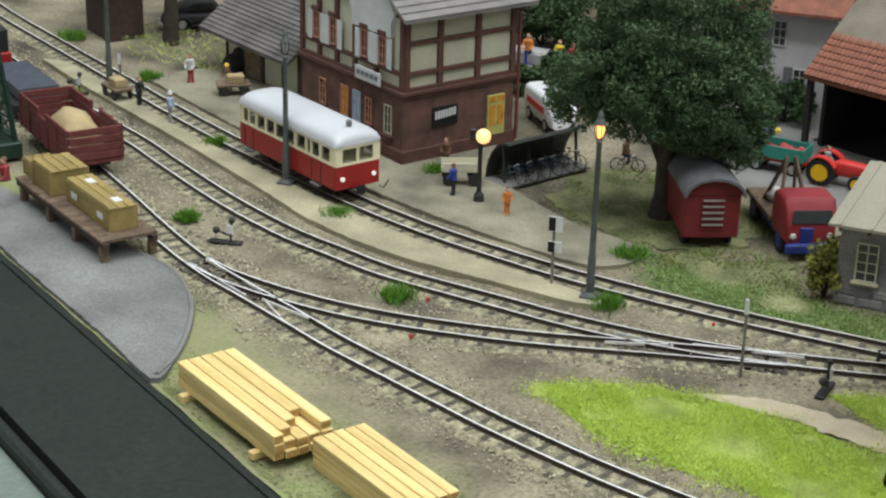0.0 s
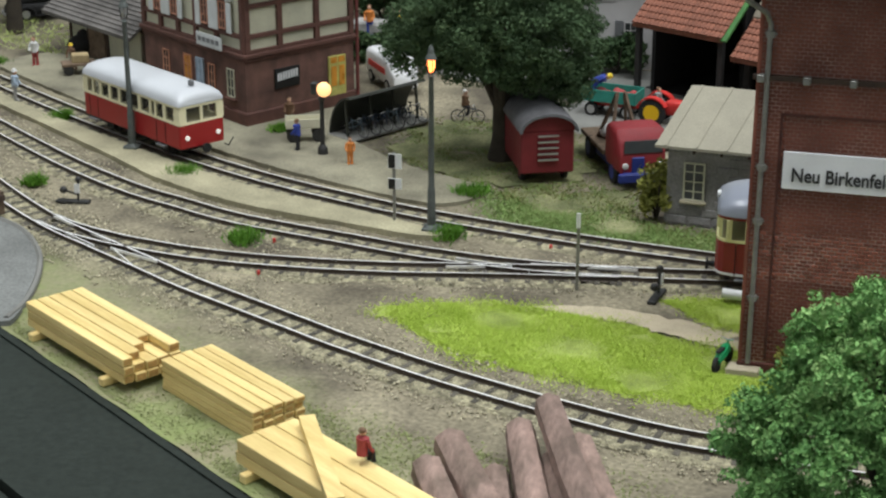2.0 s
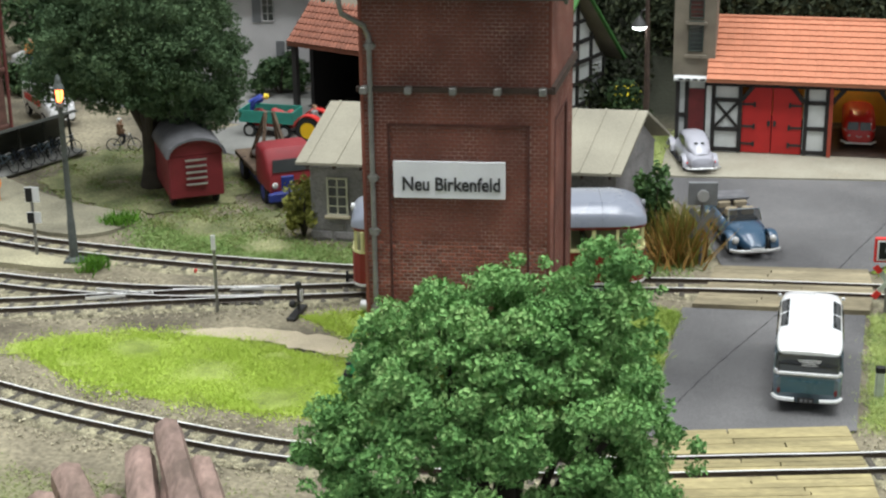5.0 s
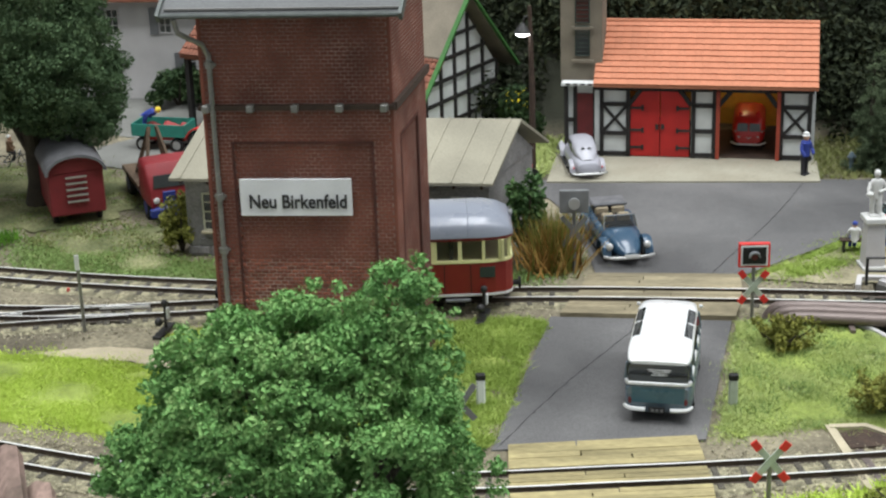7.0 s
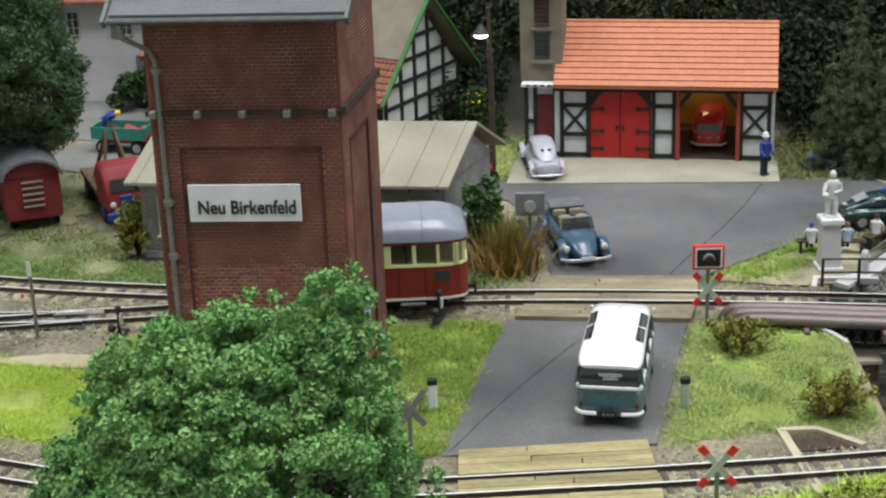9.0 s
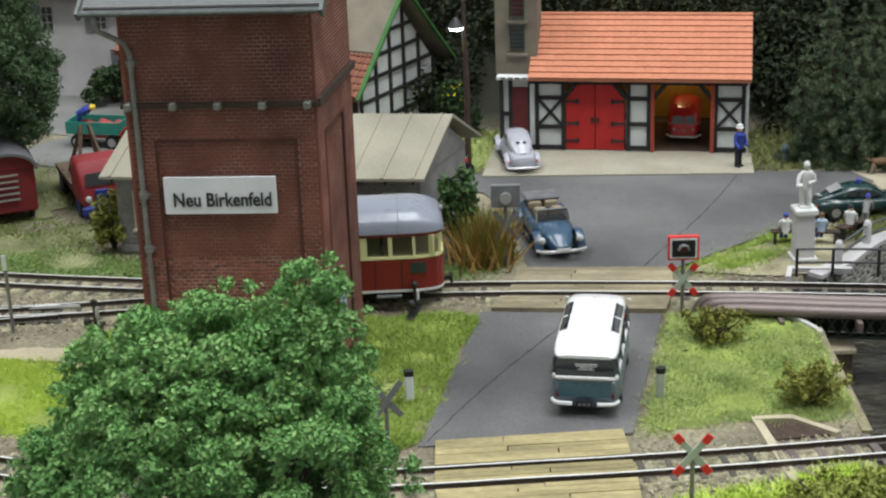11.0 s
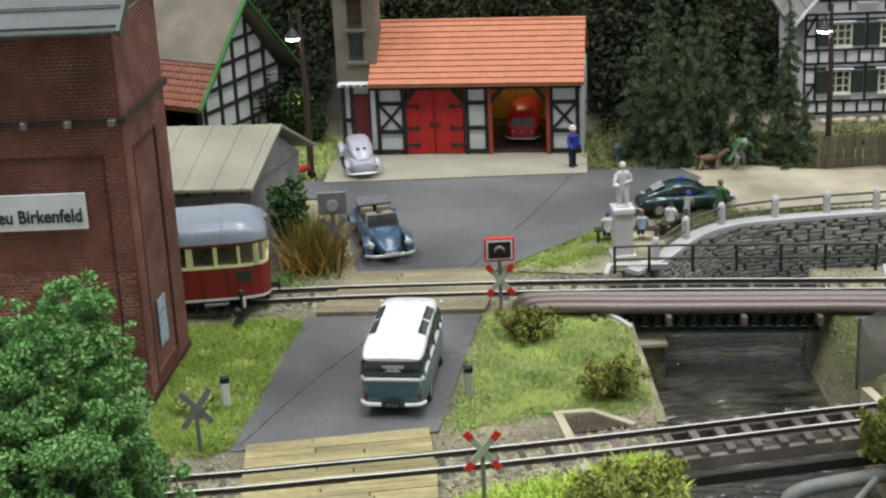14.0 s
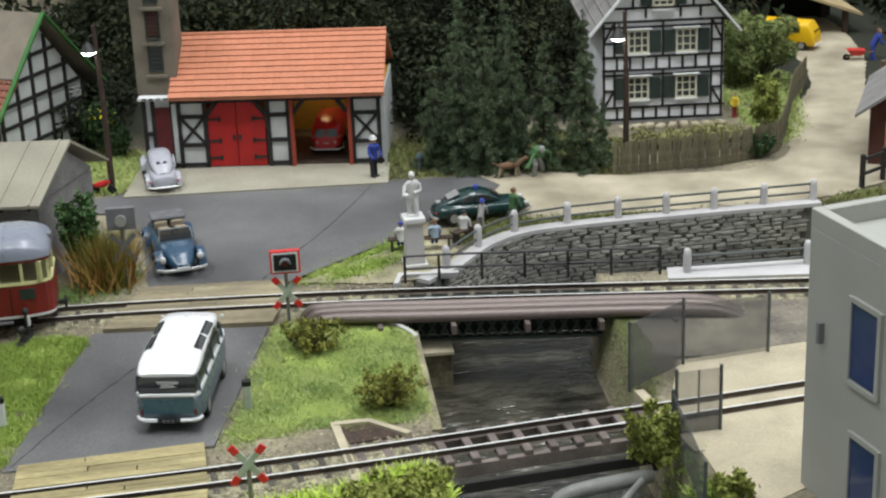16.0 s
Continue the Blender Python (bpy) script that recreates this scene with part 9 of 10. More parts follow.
def figure(x, y, z, rz, coat, legs, label, pose_="stand", hat=None, h=1.95, hair=None):
    """A painted model figure, one mesh."""
    b = B()
    k = h / 1.95
    if pose_ == "sit":
        for s_ in (-0.11, 0.11):
            b.slot(1).tube([(s_, 0.05, 0.3), (s_, -0.42, 0.32), (s_, -0.48, -0.15)], 0.1, 7)
        zt = 0.25
    elif pose_ == "ride":
        for s_ in (-0.12, 0.12):
            b.slot(1).tube([(s_, 0.1, 0.75), (s_ * 1.2, -0.3, 0.62), (s_ * 1.2, -0.2, 0.12)], 0.1, 7)
        zt = 0.72
    else:
        for s_ in (-1, 1):
            b.slot(1).tube([(0.12 * s_, 0.04 * s_, 0.0), (0.11 * s_, 0.02 * s_, 0.5), (0.1 * s_, 0, 0.98)], [0.1, 0.1, 0.14], 7)
            b.slot(1).box(0.12 * s_, -0.06 + 0.04 * s_, 0.04, 0.16, 0.32, 0.09, 0.03)
        zt = 0.9
    lean = -0.35 if pose_ == "bend" else -0.05
    b.slot(0).tube([(0, 0, zt), (0, lean * 0.4, zt + 0.32), (0, lean, zt + 0.66)], [0.22, 0.2, 0.25], 9)
    b.ball(0, lean, zt + 0.66, 0.27, 0.17, 0.1)
    for s_ in (-1, 1):
        b.tube([(0.25 * s_, lean, zt + 0.62), (0.31 * s_, lean - 0.06, zt + 0.32), (0.24 * s_, lean - 0.26, zt + 0.12)], 0.075, 6)
    b.slot(2).ball(0, lean - 0.02, zt + 0.9, 0.13, 0.14, 0.17)
    b.slot(3).ball(0, lean + 0.02, zt + 0.97, 0.14, 0.15, 0.12)
    if hat:
        b.lathe(0, lean, [(0.2, zt + 0.98), (0.16, zt + 1.0), (0.13, zt + 1.12), (0.05, zt + 1.16)], 10)
    if pose_ == "stoop":
        # the trunk tips forward from the hips
        ca, sa = math.cos(1.15), math.sin(1.15)
        b.v = [(p[0], p[1] * ca - (p[2] - 0.9) * sa, 0.9 + (p[2] - 0.9) * ca + p[1] * sa) if p[2] > 0.93 else p for p in b.v]
    b.v = [(p[0] * k, p[1] * k, p[2] * k) for p in b.v]
    return solid("model_figure", b, [coat, legs, M_SKIN, hat or hair or M_CLOTH_BROWN], label, "figurine", x, y, z, rz, True, "painted model figures")


figure(14.2, 20.9, 0.13, 30, M_CLOTH_BLUE, M_CLOTH_BLACK, "painted figure in blue uniform on the fire station apron", hat=M_CLOTH_WHITE, h=1.7)
figure(-24.8, 18.1, 0.16, -100, M_CLOTH_BLUE, M_CLOTH_BLACK, "painted figure in blue coat on the forecourt", h=1.3)
figure(-22.2, 16.75, 0.16, 20, M_CLOTH_ORANGE, M_CLOTH_ORANGE, "painted figure in orange clothes on the forecourt", h=1.1)
figure(-41.9, 24.2, 0.22, 60, M_CLOTH_BLACK, M_CLOTH_BLACK, "painted figure in black uniform on the platform", h=1.3)
figure(-39.4, 22.3, 0.22, 100, M_PANE_BLUE, M_CLOTH_GREY, "painted figure in pale blue and white on the platform", hat=M_CLOTH_WHITE, h=1.4)
figure(-41.4, 28.6, 0.16, 0, M_CLOTH_WHITE, M_CLOTH_RED, "painted figure in white coat with a red case", h=1.4)
figure(-39.2, 28.2, 0.16, 0, M_CLOTH_BROWN, M_CLOTH_BROWN, "painted figure beside a baggage cart", "bend", hat=M_CLOTH_YELLOW, h=1.3)
figure(-26.1, 21.2, 0.16, 0, M_CLOTH_BROWN, M_CLOTH_BROWN, "brown painted figure at the station corner", h=1.3)
figure(-14.65, -9.25, 1.05, 150, M_CLOTH_RED, M_CLOTH_BLACK, "painted figure in red sitting on the timber", "sit", h=1.35)
figure(-40.6, 10.6, 0.95, -38, M_CLOTH_RED, M_CLOTH_BROWN, "painted figure sitting on the loading dock", "sit", h=1.7)
figure(14.55, 12.05, 0.28, 180, M_CLOTH_WHITE, M_CLOTH_BLUE, "painted figure in white seated on a bench", "sit", hair=M_CLOTH_BLUE, h=1.35)
figure(15.8, 12.0, 0.28, 180, M_PANE_BLUE, M_CLOTH_BLUE, "painted figure in pale blue seated on a bench", "sit", h=1.35)
figure(16.95, 12.7, 0.28, 150, M_CLOTH_WHITE, M_CLOTH_BROWN, "painted figure in white seated near the wall", "sit", hair=M_CLOTH_BLACK, h=1.4)
figure(17.7, 13.6, 0.05, 150, M_CLOTH_GREY, M_CLOTH_GREY, "painted figure in grey near the green coupe", "bend", hat=M_CLOTH_BLUE, h=1.15)
figure(19.0, 13.9, 0.05, 120, M_CLOTH_GREEN, M_CLOTH_GREEN, "painted figure in green uniform near the coupe", h=1.5)
figure(-10.85, 25.7, 0.75, 76, M_CLOTH_GREY, M_CLOTH_GREY, "grey painted figure driving the tractor", "sit", h=1.3)
figure(-13.75, 26.75, 0.8, 75, M_CLOTH_BLUE, M_CLOTH_BLUE, "painted figure in blue bending over the trailer", "stoop", hat=M_CLOTH_YELLOW, h=1.5)
figure(30.75, 25.1, 0.35, 0, M_CLOTH_YELLOW, M_CLOTH_RED, "painted figure in yellow and red beside the house", h=1.1)
b = B()
b.slot(0).tube([(-0.1, 0.1, 0.95), (0, -0.15, 1.15), (0.0, -0.4, 1.12)], [0.2, 0.27, 0.2], 8)
b.tube([(-0.28, -0.35, 1.15), (-0.5, -0.45, 0.85), (-0.72, -0.5, 0.62)], 0.075, 6)
b.tube([(0.28, -0.3, 1.18), (0.58, -0.2, 0.95), (0.62, -0.1, 0.6)], 0.075, 6)
b.slot(1).tube([(-0.1, 0.1, 0.95), (-0.16, -0.25, 0.6), (-0.14, 0.0, 0.05)], 0.11, 6)
b.tube([(0.1, 0.1, 0.95), (0.3, 0.1, 0.5), (0.5, 0.3, 0.06)], 0.11, 6)
b.slot(2).ball(0, -0.5, 1.32, 0.13, 0.14, 0.16)
solid("model_figure", b, [M_CLOTH_GREEN, M_CLOTH_GREY, M_CLOTH_GREY], "painted figure in green crouching on the verge", "figurine", 20.85, 19.7, 0, 20, True, "painted model figures")
# dog figurine: trunk, neck, head, tail and four legs
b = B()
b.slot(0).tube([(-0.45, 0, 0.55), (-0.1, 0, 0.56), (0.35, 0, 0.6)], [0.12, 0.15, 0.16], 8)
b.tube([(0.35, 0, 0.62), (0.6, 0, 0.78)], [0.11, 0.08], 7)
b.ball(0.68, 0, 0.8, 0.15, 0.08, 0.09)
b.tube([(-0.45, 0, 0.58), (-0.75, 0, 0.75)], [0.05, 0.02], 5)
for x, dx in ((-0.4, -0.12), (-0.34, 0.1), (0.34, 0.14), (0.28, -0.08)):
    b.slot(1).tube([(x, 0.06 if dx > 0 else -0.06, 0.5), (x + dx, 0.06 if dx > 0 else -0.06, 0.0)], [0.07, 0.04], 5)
solid("model_figure", b, [M_CLOTH_BROWN, M_BEIGE], "small low brown painted dog figurine on the verge", "figurine", 19.75, 19.75, 0, 5, True)
figure(40.1, 30.9, 0.0, 0, M_CLOTH_GREY, M_CLOTH_BROWN, "grey painted figure beside a wooden cart", h=1.2)
figure(40.55, 34.5, 0.0, 80, M_CLOTH_BLUE, M_CLOTH_BLUE, "painted figure in blue beside a barrow", "bend", h=1.6)
for x, y, cm in ((-24.6, 37.6, M_CLOTH_RED), (-25.4, 38.0, M_CLOTH_YELLOW), (-27.2, 38.6, M_CLOTH_ORANGE)):
    figure(x, y, 0.05, 0, cm, M_CLOTH_BLUE, "small painted figure in the garden", h=1.6)
b = B()
b.lathe(0, 0, [(0.13, 0), (0.1, 0.08), (0.09, 0.55), (0.13, 0.6), (0.12, 0.72), (0.04, 0.82)], 10)
b.box(0, 0, 0.6, 0.38, 0.11, 0.11, 0.03)
solid("hydrant", b, M_GREYBLUE, "small blue-grey hydrant in the grass", "hydrant", 16.2, 21.6, 0, 0, True)


def cycle(x, y, z, rz, label, material=None):
    t = thing("bicycle", x, y, z, rz, label, "bicycle", "bicycles")
    for wx in (-0.6, 0.6):
        b = B()
        n = 18
        b.rings([[(wx + (0.38 + 0.03 * math.cos(p)) * math.cos(2 * math.pi * k / n), 0.03 * math.sin(p), 0.38 + (0.38 + 0.03 * math.cos(p)) * math.sin(2 * math.pi * k / n)) for p in (0, 1.57, 3.14, 4.71)] for k in range(n + 1)], caps=False)
        wh = part("wheel", b, M_TYRE, t)
        b = B()
        for k in range(4):
            a = math.pi * k / 4
            b.bar((wx - 0.36 * math.cos(a), 0, 0.38 - 0.36 * math.sin(a)), (wx + 0.36 * math.cos(a), 0, 0.38 + 0.36 * math.sin(a)), 0.012, 0.012)
        part("spokes", b, M_HUB, wh)
    b = B()
    for p, q in (((-0.6, 0, 0.38), (-0.1, 0, 0.4)), ((-0.1, 0, 0.4), (0.4, 0, 0.85)), ((-0.2, 0, 0.85), (0.4, 0, 0.85)), ((-0.1, 0, 0.4), (-0.25, 0, 0.95)), ((-0.6, 0, 0.38), (-0.2, 0, 0.85)), ((0.6, 0, 0.38), (0.38, 0, 1.05))):
        b.tube([p, q], 0.03, 5)
    part("frame", b, material or M_BIKE, t)
    b = B()
    b.tube([(0.3, -0.2, 1.0), (0.38, 0, 1.06), (0.3, 0.2, 1.0)], 0.03, 5)
    part("handlebar", b, M_HUB, t)
    b = B()
    b.box(-0.26, 0, 0.99, 0.26, 0.14, 0.06, 0.02)
    part("saddle", b, M_BLACKPAINT, t)
    return t


cycle(-18.9, 24.0, 0, 8, "dark bicycle with a rider").scale = (0.75, 0.75, 0.75)
figure(-19.05, 24.0, 0.28, 98, M_CLOTH_BROWN, M_CLOTH_BLACK, "brown painted figure riding the bicycle", "ride", hair=M_CLOTH_WHITE, h=1.3)
bs = thing("bicycle_shelter", -24.2, 20.6, 0.1, 57, "dark grey-green curved bicycle shelter", "shelter")
b = B()
arc = [(-1.3 * (1 - math.cos(a)), 1.85 * math.sin(a)) for a in (math.pi * 0.5 * k / 9 for k in range(10))]
b.slab(arc + [(y - 0.06, z - 0.07) for y, z in arc[:0:-1]] + [(-0.08, 0.0)], "x", 0.0, 4.4)
part("roof", b, M_SHELTER, bs, "curved dark roof", True)
for k in range(4):
    b = B()
    b.bar((0.15 + 1.35 * k, -1.05, 0), (0.15 + 1.35 * k, -0.9, 1.7), 0.09, 0.09)
    part("post", b, M_SHELTER, bs)
b = B()
b.box(2.2, -0.8, 0.04, 4.6, 1.6, 0.1, 0.02)
part("slab", b, M_GREYPAVE, bs)
for k in range(6):
    a, o = 0.45 + k * 0.68, -1.15
    cx, cy = -24.2 + a * math.cos(radians(57)) - o * math.sin(radians(57)), 20.6 + a * math.sin(radians(57)) + o * math.cos(radians(57))
    cyc = cycle(cx, cy, 0.2, 57 - 82, "parked bicycle under the shelter", M_BIKE if k % 3 else M_GREYBLUE)
    cyc.scale = (0.78, 0.78, 0.78)
bc = thing("baggage_cart", -24.9, 19.5, 0.16, 20, "cream wooden baggage cart with iron wheels", "cart")
b = B()
b.box(0, 0, 0.85, 2.2, 1.0, 0.12, 0.02)
b.box(0, -0.48, 1.1, 2.2, 0.06, 0.42)
b.box(0, 0.48, 1.1, 2.2, 0.06, 0.42)
part("tray", b, M_CREAMFRAME, bc)
for x in (-0.7, 0.7):
    for s_ in (-0.5, 0.5):
        b = B()
        b.tube([(x, s_ - 0.03, 0.36), (x, s_ + 0.03, 0.36)], 0.36, 14)
        part("wheel", b, M_IRON, bc)
for (cx, cy, cz, r) in ((-38.7, 27.6, 0.16, 30), (-43.4, 24.9, 0.22, -38)):
    t = thing("platform_trolley", cx, cy, cz, r, "small platform trolley with a pale load", "cart")
    b = B()
    b.box(0, 0, 0.5, 1.6, 0.9, 0.12, 0.02)
    part("bed", b, M_OLDWOOD, t)
    b = B()
    b.box(0.1, 0, 0.75, 0.8, 0.6, 0.4, 0.04)
    part("parcel", b, M_TARP, t)
    for x in (-0.5, 0.5):
        for s_ in (-0.4, 0.4):
            b = B()
            b.tube([(x, s_ - 0.03, 0.24), (x, s_ + 0.03, 0.24)], 0.24, 12)
            part("wheel", b, M_IRON, t)
b = B()
b.ball(0, 0, 0.55, 0.95, 0.6, 0.5)
b.ball(0.1, 0, 0.95, 0.55, 0.5, 0.35)
for s_ in (-0.5, 0.5):
    b.tube([(s_, -0.5, 0.25), (s_, 0.5, 0.25)], 0.25, 10)
solid("black_car", b, M_UNDER, "dark rounded car behind the goods shed", "car", -39.9, 31.2, 0.16, 40, True)
bc.scale = (0.75, 0.75, 0.75)
# green hand pump, motorbike, cart
gp = thing("green_motorbike", -6.35, 0.6, 0.05, 70, "bright green small motorbike parked by the tower", "motorbike")
for wx in (-0.62, 0.62):
    b = B()
    b.tube([(wx, -0.08, 0.32), (wx, 0.08, 0.32)], 0.32, 14)
    part("wheel", b, M_TYRE, gp)
b = B()
b.tube([(-0.6, 0, 0.45), (-0.1, 0, 0.62), (0.35, 0, 0.75), (0.55, 0, 0.5)], [0.16, 0.24, 0.2, 0.1], 8)
part("body", b, mat("vivid_green_paint", (0.01, 0.26, 0.09), 0.35, var=0.08, bump=0), gp, "", True)
b = B()
b.tube([(0.4, -0.3, 1.12), (0.42, 0, 1.05), (0.4, 0.3, 1.12)], 0.04, 6)
b.tube([(0.6, 0, 0.4), (0.42, 0, 1.05)], 0.05, 6)
part("handlebar", b, M_CHROME, gp)
b = B()
b.box(-0.3, 0, 0.85, 0.6, 0.24, 0.1, 0.04)
part("saddle", b, M_BLACKPAINT, gp)
gp.scale = (0.72, 0.72, 0.72)
rm = thing("red_motorbike", 3.0, 21.4, 0.03, -25, "small red motorbike beside the street lamp", "motorbike")
for wx in (-0.55, 0.55):
    b = B()
    b.tube([(wx, -0.06, 0.3), (wx, 0.06, 0.3)], 0.3, 14)
    part("wheel", b, M_TYRE, rm)
b = B()
b.tube([(-0.55, 0, 0.5), (0, 0, 0.6), (0.4, 0, 0.8)], [0.14, 0.22, 0.14], 8)
part("body", b, M_FIRERED, rm, "", True)
b = B()
b.tube([(0.3, -0.3, 1.0), (0.4, 0, 0.95), (0.3, 0.3, 1.0)], 0.04, 6)
part("handlebar", b, M_CHROME, rm)
rm.scale = (0.7, 0.7, 0.7)
hc = thing("hand_cart", 40.6, 30.3, 0, 15, "grey wooden hand cart beside the lane", "cart")
for x, y, sx, sy in ((0, -0.55, 1.9, 0.08), (0, 0.55, 1.9, 0.08), (-0.95, 0, 0.08, 1.18), (0.95, 0, 0.08, 1.18), (0, 0, 1.9, 1.1)):
    part("board", B().box(x, y, 0.75 if sx != 1.9 or sy < 1 else 0.52, sx, sy, 0.5 if sx != 1.9 or sy < 1 else 0.06, 0.01), M_OLDWOOD, hc)
for wx in (-0.6, 0.6):
    for s_ in (-0.66, 0.66):
        part("wheel", B().tube([(wx, s_ - 0.04, 0.3), (wx, s_ + 0.04, 0.3)], 0.3, 12), M_OLDWOOD, hc)
wb = thing("wheelbarrow", 39.75, 34.5, 0, 170, "red wheelbarrow on the sandy lane", "wheelbarrow")
b = B()
b.rings([[(-0.3, -0.25, 0.4), (0.4, -0.2, 0.4), (0.4, 0.2, 0.4), (-0.3, 0.25, 0.4)], [(-0.5, -0.42, 0.8), (0.75, -0.36, 0.85), (0.75, 0.36, 0.85), (-0.5, 0.42, 0.8)]])
part("tray", b, M_TRACTOR, wb)
for s_ in (-1, 1):
    part("handle", B().bar((0.8, s_ * 0.12, 0.3), (-1.1, s_ * 0.32, 0.75), 0.07, 0.07), M_OLDWOOD, wb)
part("wheel", B().tube([(0.75, -0.05, 0.25), (0.75, 0.05, 0.25)], 0.25, 12), M_TYRE, wb)
wb.scale = (0.72, 0.72, 0.72)

# garden fence below the house
gf = thing("garden_fence", 0, 0, 0, 0, "weathered grey-brown picket fence round a garden", "fence")
PICKET = B()
PICKET.rings([[(-0.073, -0.02, 0), (0.073, -0.02, 0), (0.073, 0.02, 0), (-0.073, 0.02, 0)], [(-0.073, -0.02, 1.35), (0.073, -0.02, 1.35), (0.073, 0.02, 1.35), (-0.073, 0.02, 1.35)], [(-0.01, -0.02, 1.45), (0.01, -0.02, 1.45), (0.01, 0.02, 1.45), (-0.01, 0.02, 1.45)]])
PICKET = mesh_of("picket", PICKET, M_FENCE)
fl = curve_through([(24.0, 19.1), (26.7, 19.25), (29.1, 19.55), (31.1, 20.4), (32.1, 22.1), (33.3, 25.2), (34.4, 28.0), (35.8, 30.6)], 0.16)
fd, fs_ = sides(fl)
prng = random.Random(6)
for i, (x, y) in enumerate(fl):
    piece("picket", PICKET, gf, at(x, y, 0.02 + prng.uniform(-0.05, 0.03), math.degrees(math.atan2(fd[i, 1], fd[i, 0]))) @ pose(0, 0, 0, 0, prng.uniform(-4, 4), 0))
for z in (0.3, 0.85):
    b = B()
    b.tube([(x + fs_[i, 0] * 0.05, y + fs_[i, 1] * 0.05, z) for i, (x, y) in enumerate(fl)], 0.05, 4)
    part("fence_rail", b, M_FENCE, gf)
rf2 = thing("post_rail_fence", 33.2, 15.3, 0, 20, "dark post and rail fence at the road corner", "fence")
for k in range(4):
    b = B()
    b.box(k * 1.3, 0.3 * k, 0.7, 0.16, 0.16, 1.4)
    part("post", b, M_TIMBER, rf2)
for z in (0.6, 1.2):
    b = B()
    b.bar((0, 0, z), (3.9, 0.9, z), 0.1, 0.12)
    part("rail", b, M_TIMBER, rf2)
b = B()
for k in range(9):
    b.box(25.6 + k * 0.52, 24.3 - 0.04 * k, 0.42 + 0.03 * (k % 3), 0.5, 0.35, 0.24, 0.06, k * 17)
solid("garden_edging", b, M_CONCRETE, "pale stone edging below the house", "stones", kind="stuff")


# ---------- trees and shrubs ----------
def leaves(name, clumps, n, size, material, parent, seed, flat=0.5, label=""):
    """A crown: many small leaf pairs spread over clumps (centre, radii), denser towards the skin."""
    rng = np.random.default_rng(seed)
    w = np.array([c[3] * c[4] + c[4] * c[5] + c[3] * c[5] for c in clumps])
    pick = rng.choice(len(clumps), n, p=w / w.sum())
    C = np.array(clumps, float)[pick]
    d = rng.normal(size=(n, 3))
    d /= np.linalg.norm(d, axis=1)[:, None]
    r = rng.uniform(0.35, 1.0, n) ** 0.45
    r *= 1 + 0.16 * np.sin(d[:, 0] * 7 + pick) * np.sin(d[:, 1] * 8 + pick * 2) * np.sin(d[:, 2] * 6)
    c = C[:, :3] + d * r[:, None] * C[:, 3:6] + rng.normal(0, 0.04, (n, 3))
    a = d + rng.normal(0, 0.8, (n, 3))
    a /= np.linalg.norm(a, axis=1)[:, None]
    t = np.cross(a, rng.normal(size=(n, 3)))
    t /= np.linalg.norm(t, axis=1)[:, None]
    b_ = np.cross(a, t)
    s = size * rng.uniform(0.55, 1.35, n)[:, None]
    vs = np.stack([c - t * s, c + b_ * s * flat + a * s * 0.25, c + t * s, c - b_ * s * flat + a * s * 0.2], 1).reshape(-1, 3)
    ob = new(name, raw_mesh(name, vs, np.arange(4 * n).reshape(-1, 4), material))
    ob.parent = parent
    return tagged(ob, label)


def limbs(parent, pts_list, material, name="limb"):
    for pts, r0, r1 in pts_list:
        b = B()
        n = len(pts)
        b.tube(pts, [r0 + (r1 - r0) * k / (n - 1) for k in range(n)], 8)
        part(name, b, material, parent, "", True)


def broad_tree(name, x, y, trunk_h, clumps, n, size, material, label, seed, trunk_r=0.35, flat=0.55):
    t = thing(name, x, y, 0, 0, label, "tree")
    zc = np.mean([c[2] for c in clumps])
    b = B()
    b.tube([(0, 0, -0.1), (0.05, 0.02, trunk_h * 0.4), (0.0, 0.05, trunk_h), (0.05, 0, zc)], [trunk_r * 1.4, trunk_r, trunk_r * 0.85, trunk_r * 0.4], 10)
    part("trunk", b, M_BARK, t, "dark bark trunk", True)
    limbs(t, [([(0, 0, trunk_h * 0.8), (c[0] * 0.5, c[1] * 0.5, (trunk_h + c[2]) / 2), (c[0], c[1], c[2])], trunk_r * 0.5, 0.05) for c in sorted(clumps, key=lambda c: -c[3])[:9]], M_BARK)
    leaves("crown", clumps, n, size, material, t, seed, flat)
    return t


def tufts(blobs, n, r0, r1, rng, squash=0.75):
    """Small foliage tufts over the outside of larger blobs, leaving gaps between them."""
    w = np.array([c[3] * c[4] + c[4] * c[5] + c[3] * c[5] for c in blobs])
    out = []
    while len(out) < n:
        c = blobs[rng.choice(len(blobs), p=w / w.sum())]
        d = rng.normal(size=3)
        d /= np.linalg.norm(d)
        q = rng.uniform(0.84, 1.2)
        p = np.array(c[:3]) + d * np.array(c[3:6]) * q
        if any(sum(((p[i] - o[i]) / o[3 + i]) ** 2 for i in range(3)) < 0.62 for o in blobs if o is not c):
            continue
        r = rng.uniform(r0, r1)
        out.append((*p, r, r, r * squash))
    return out


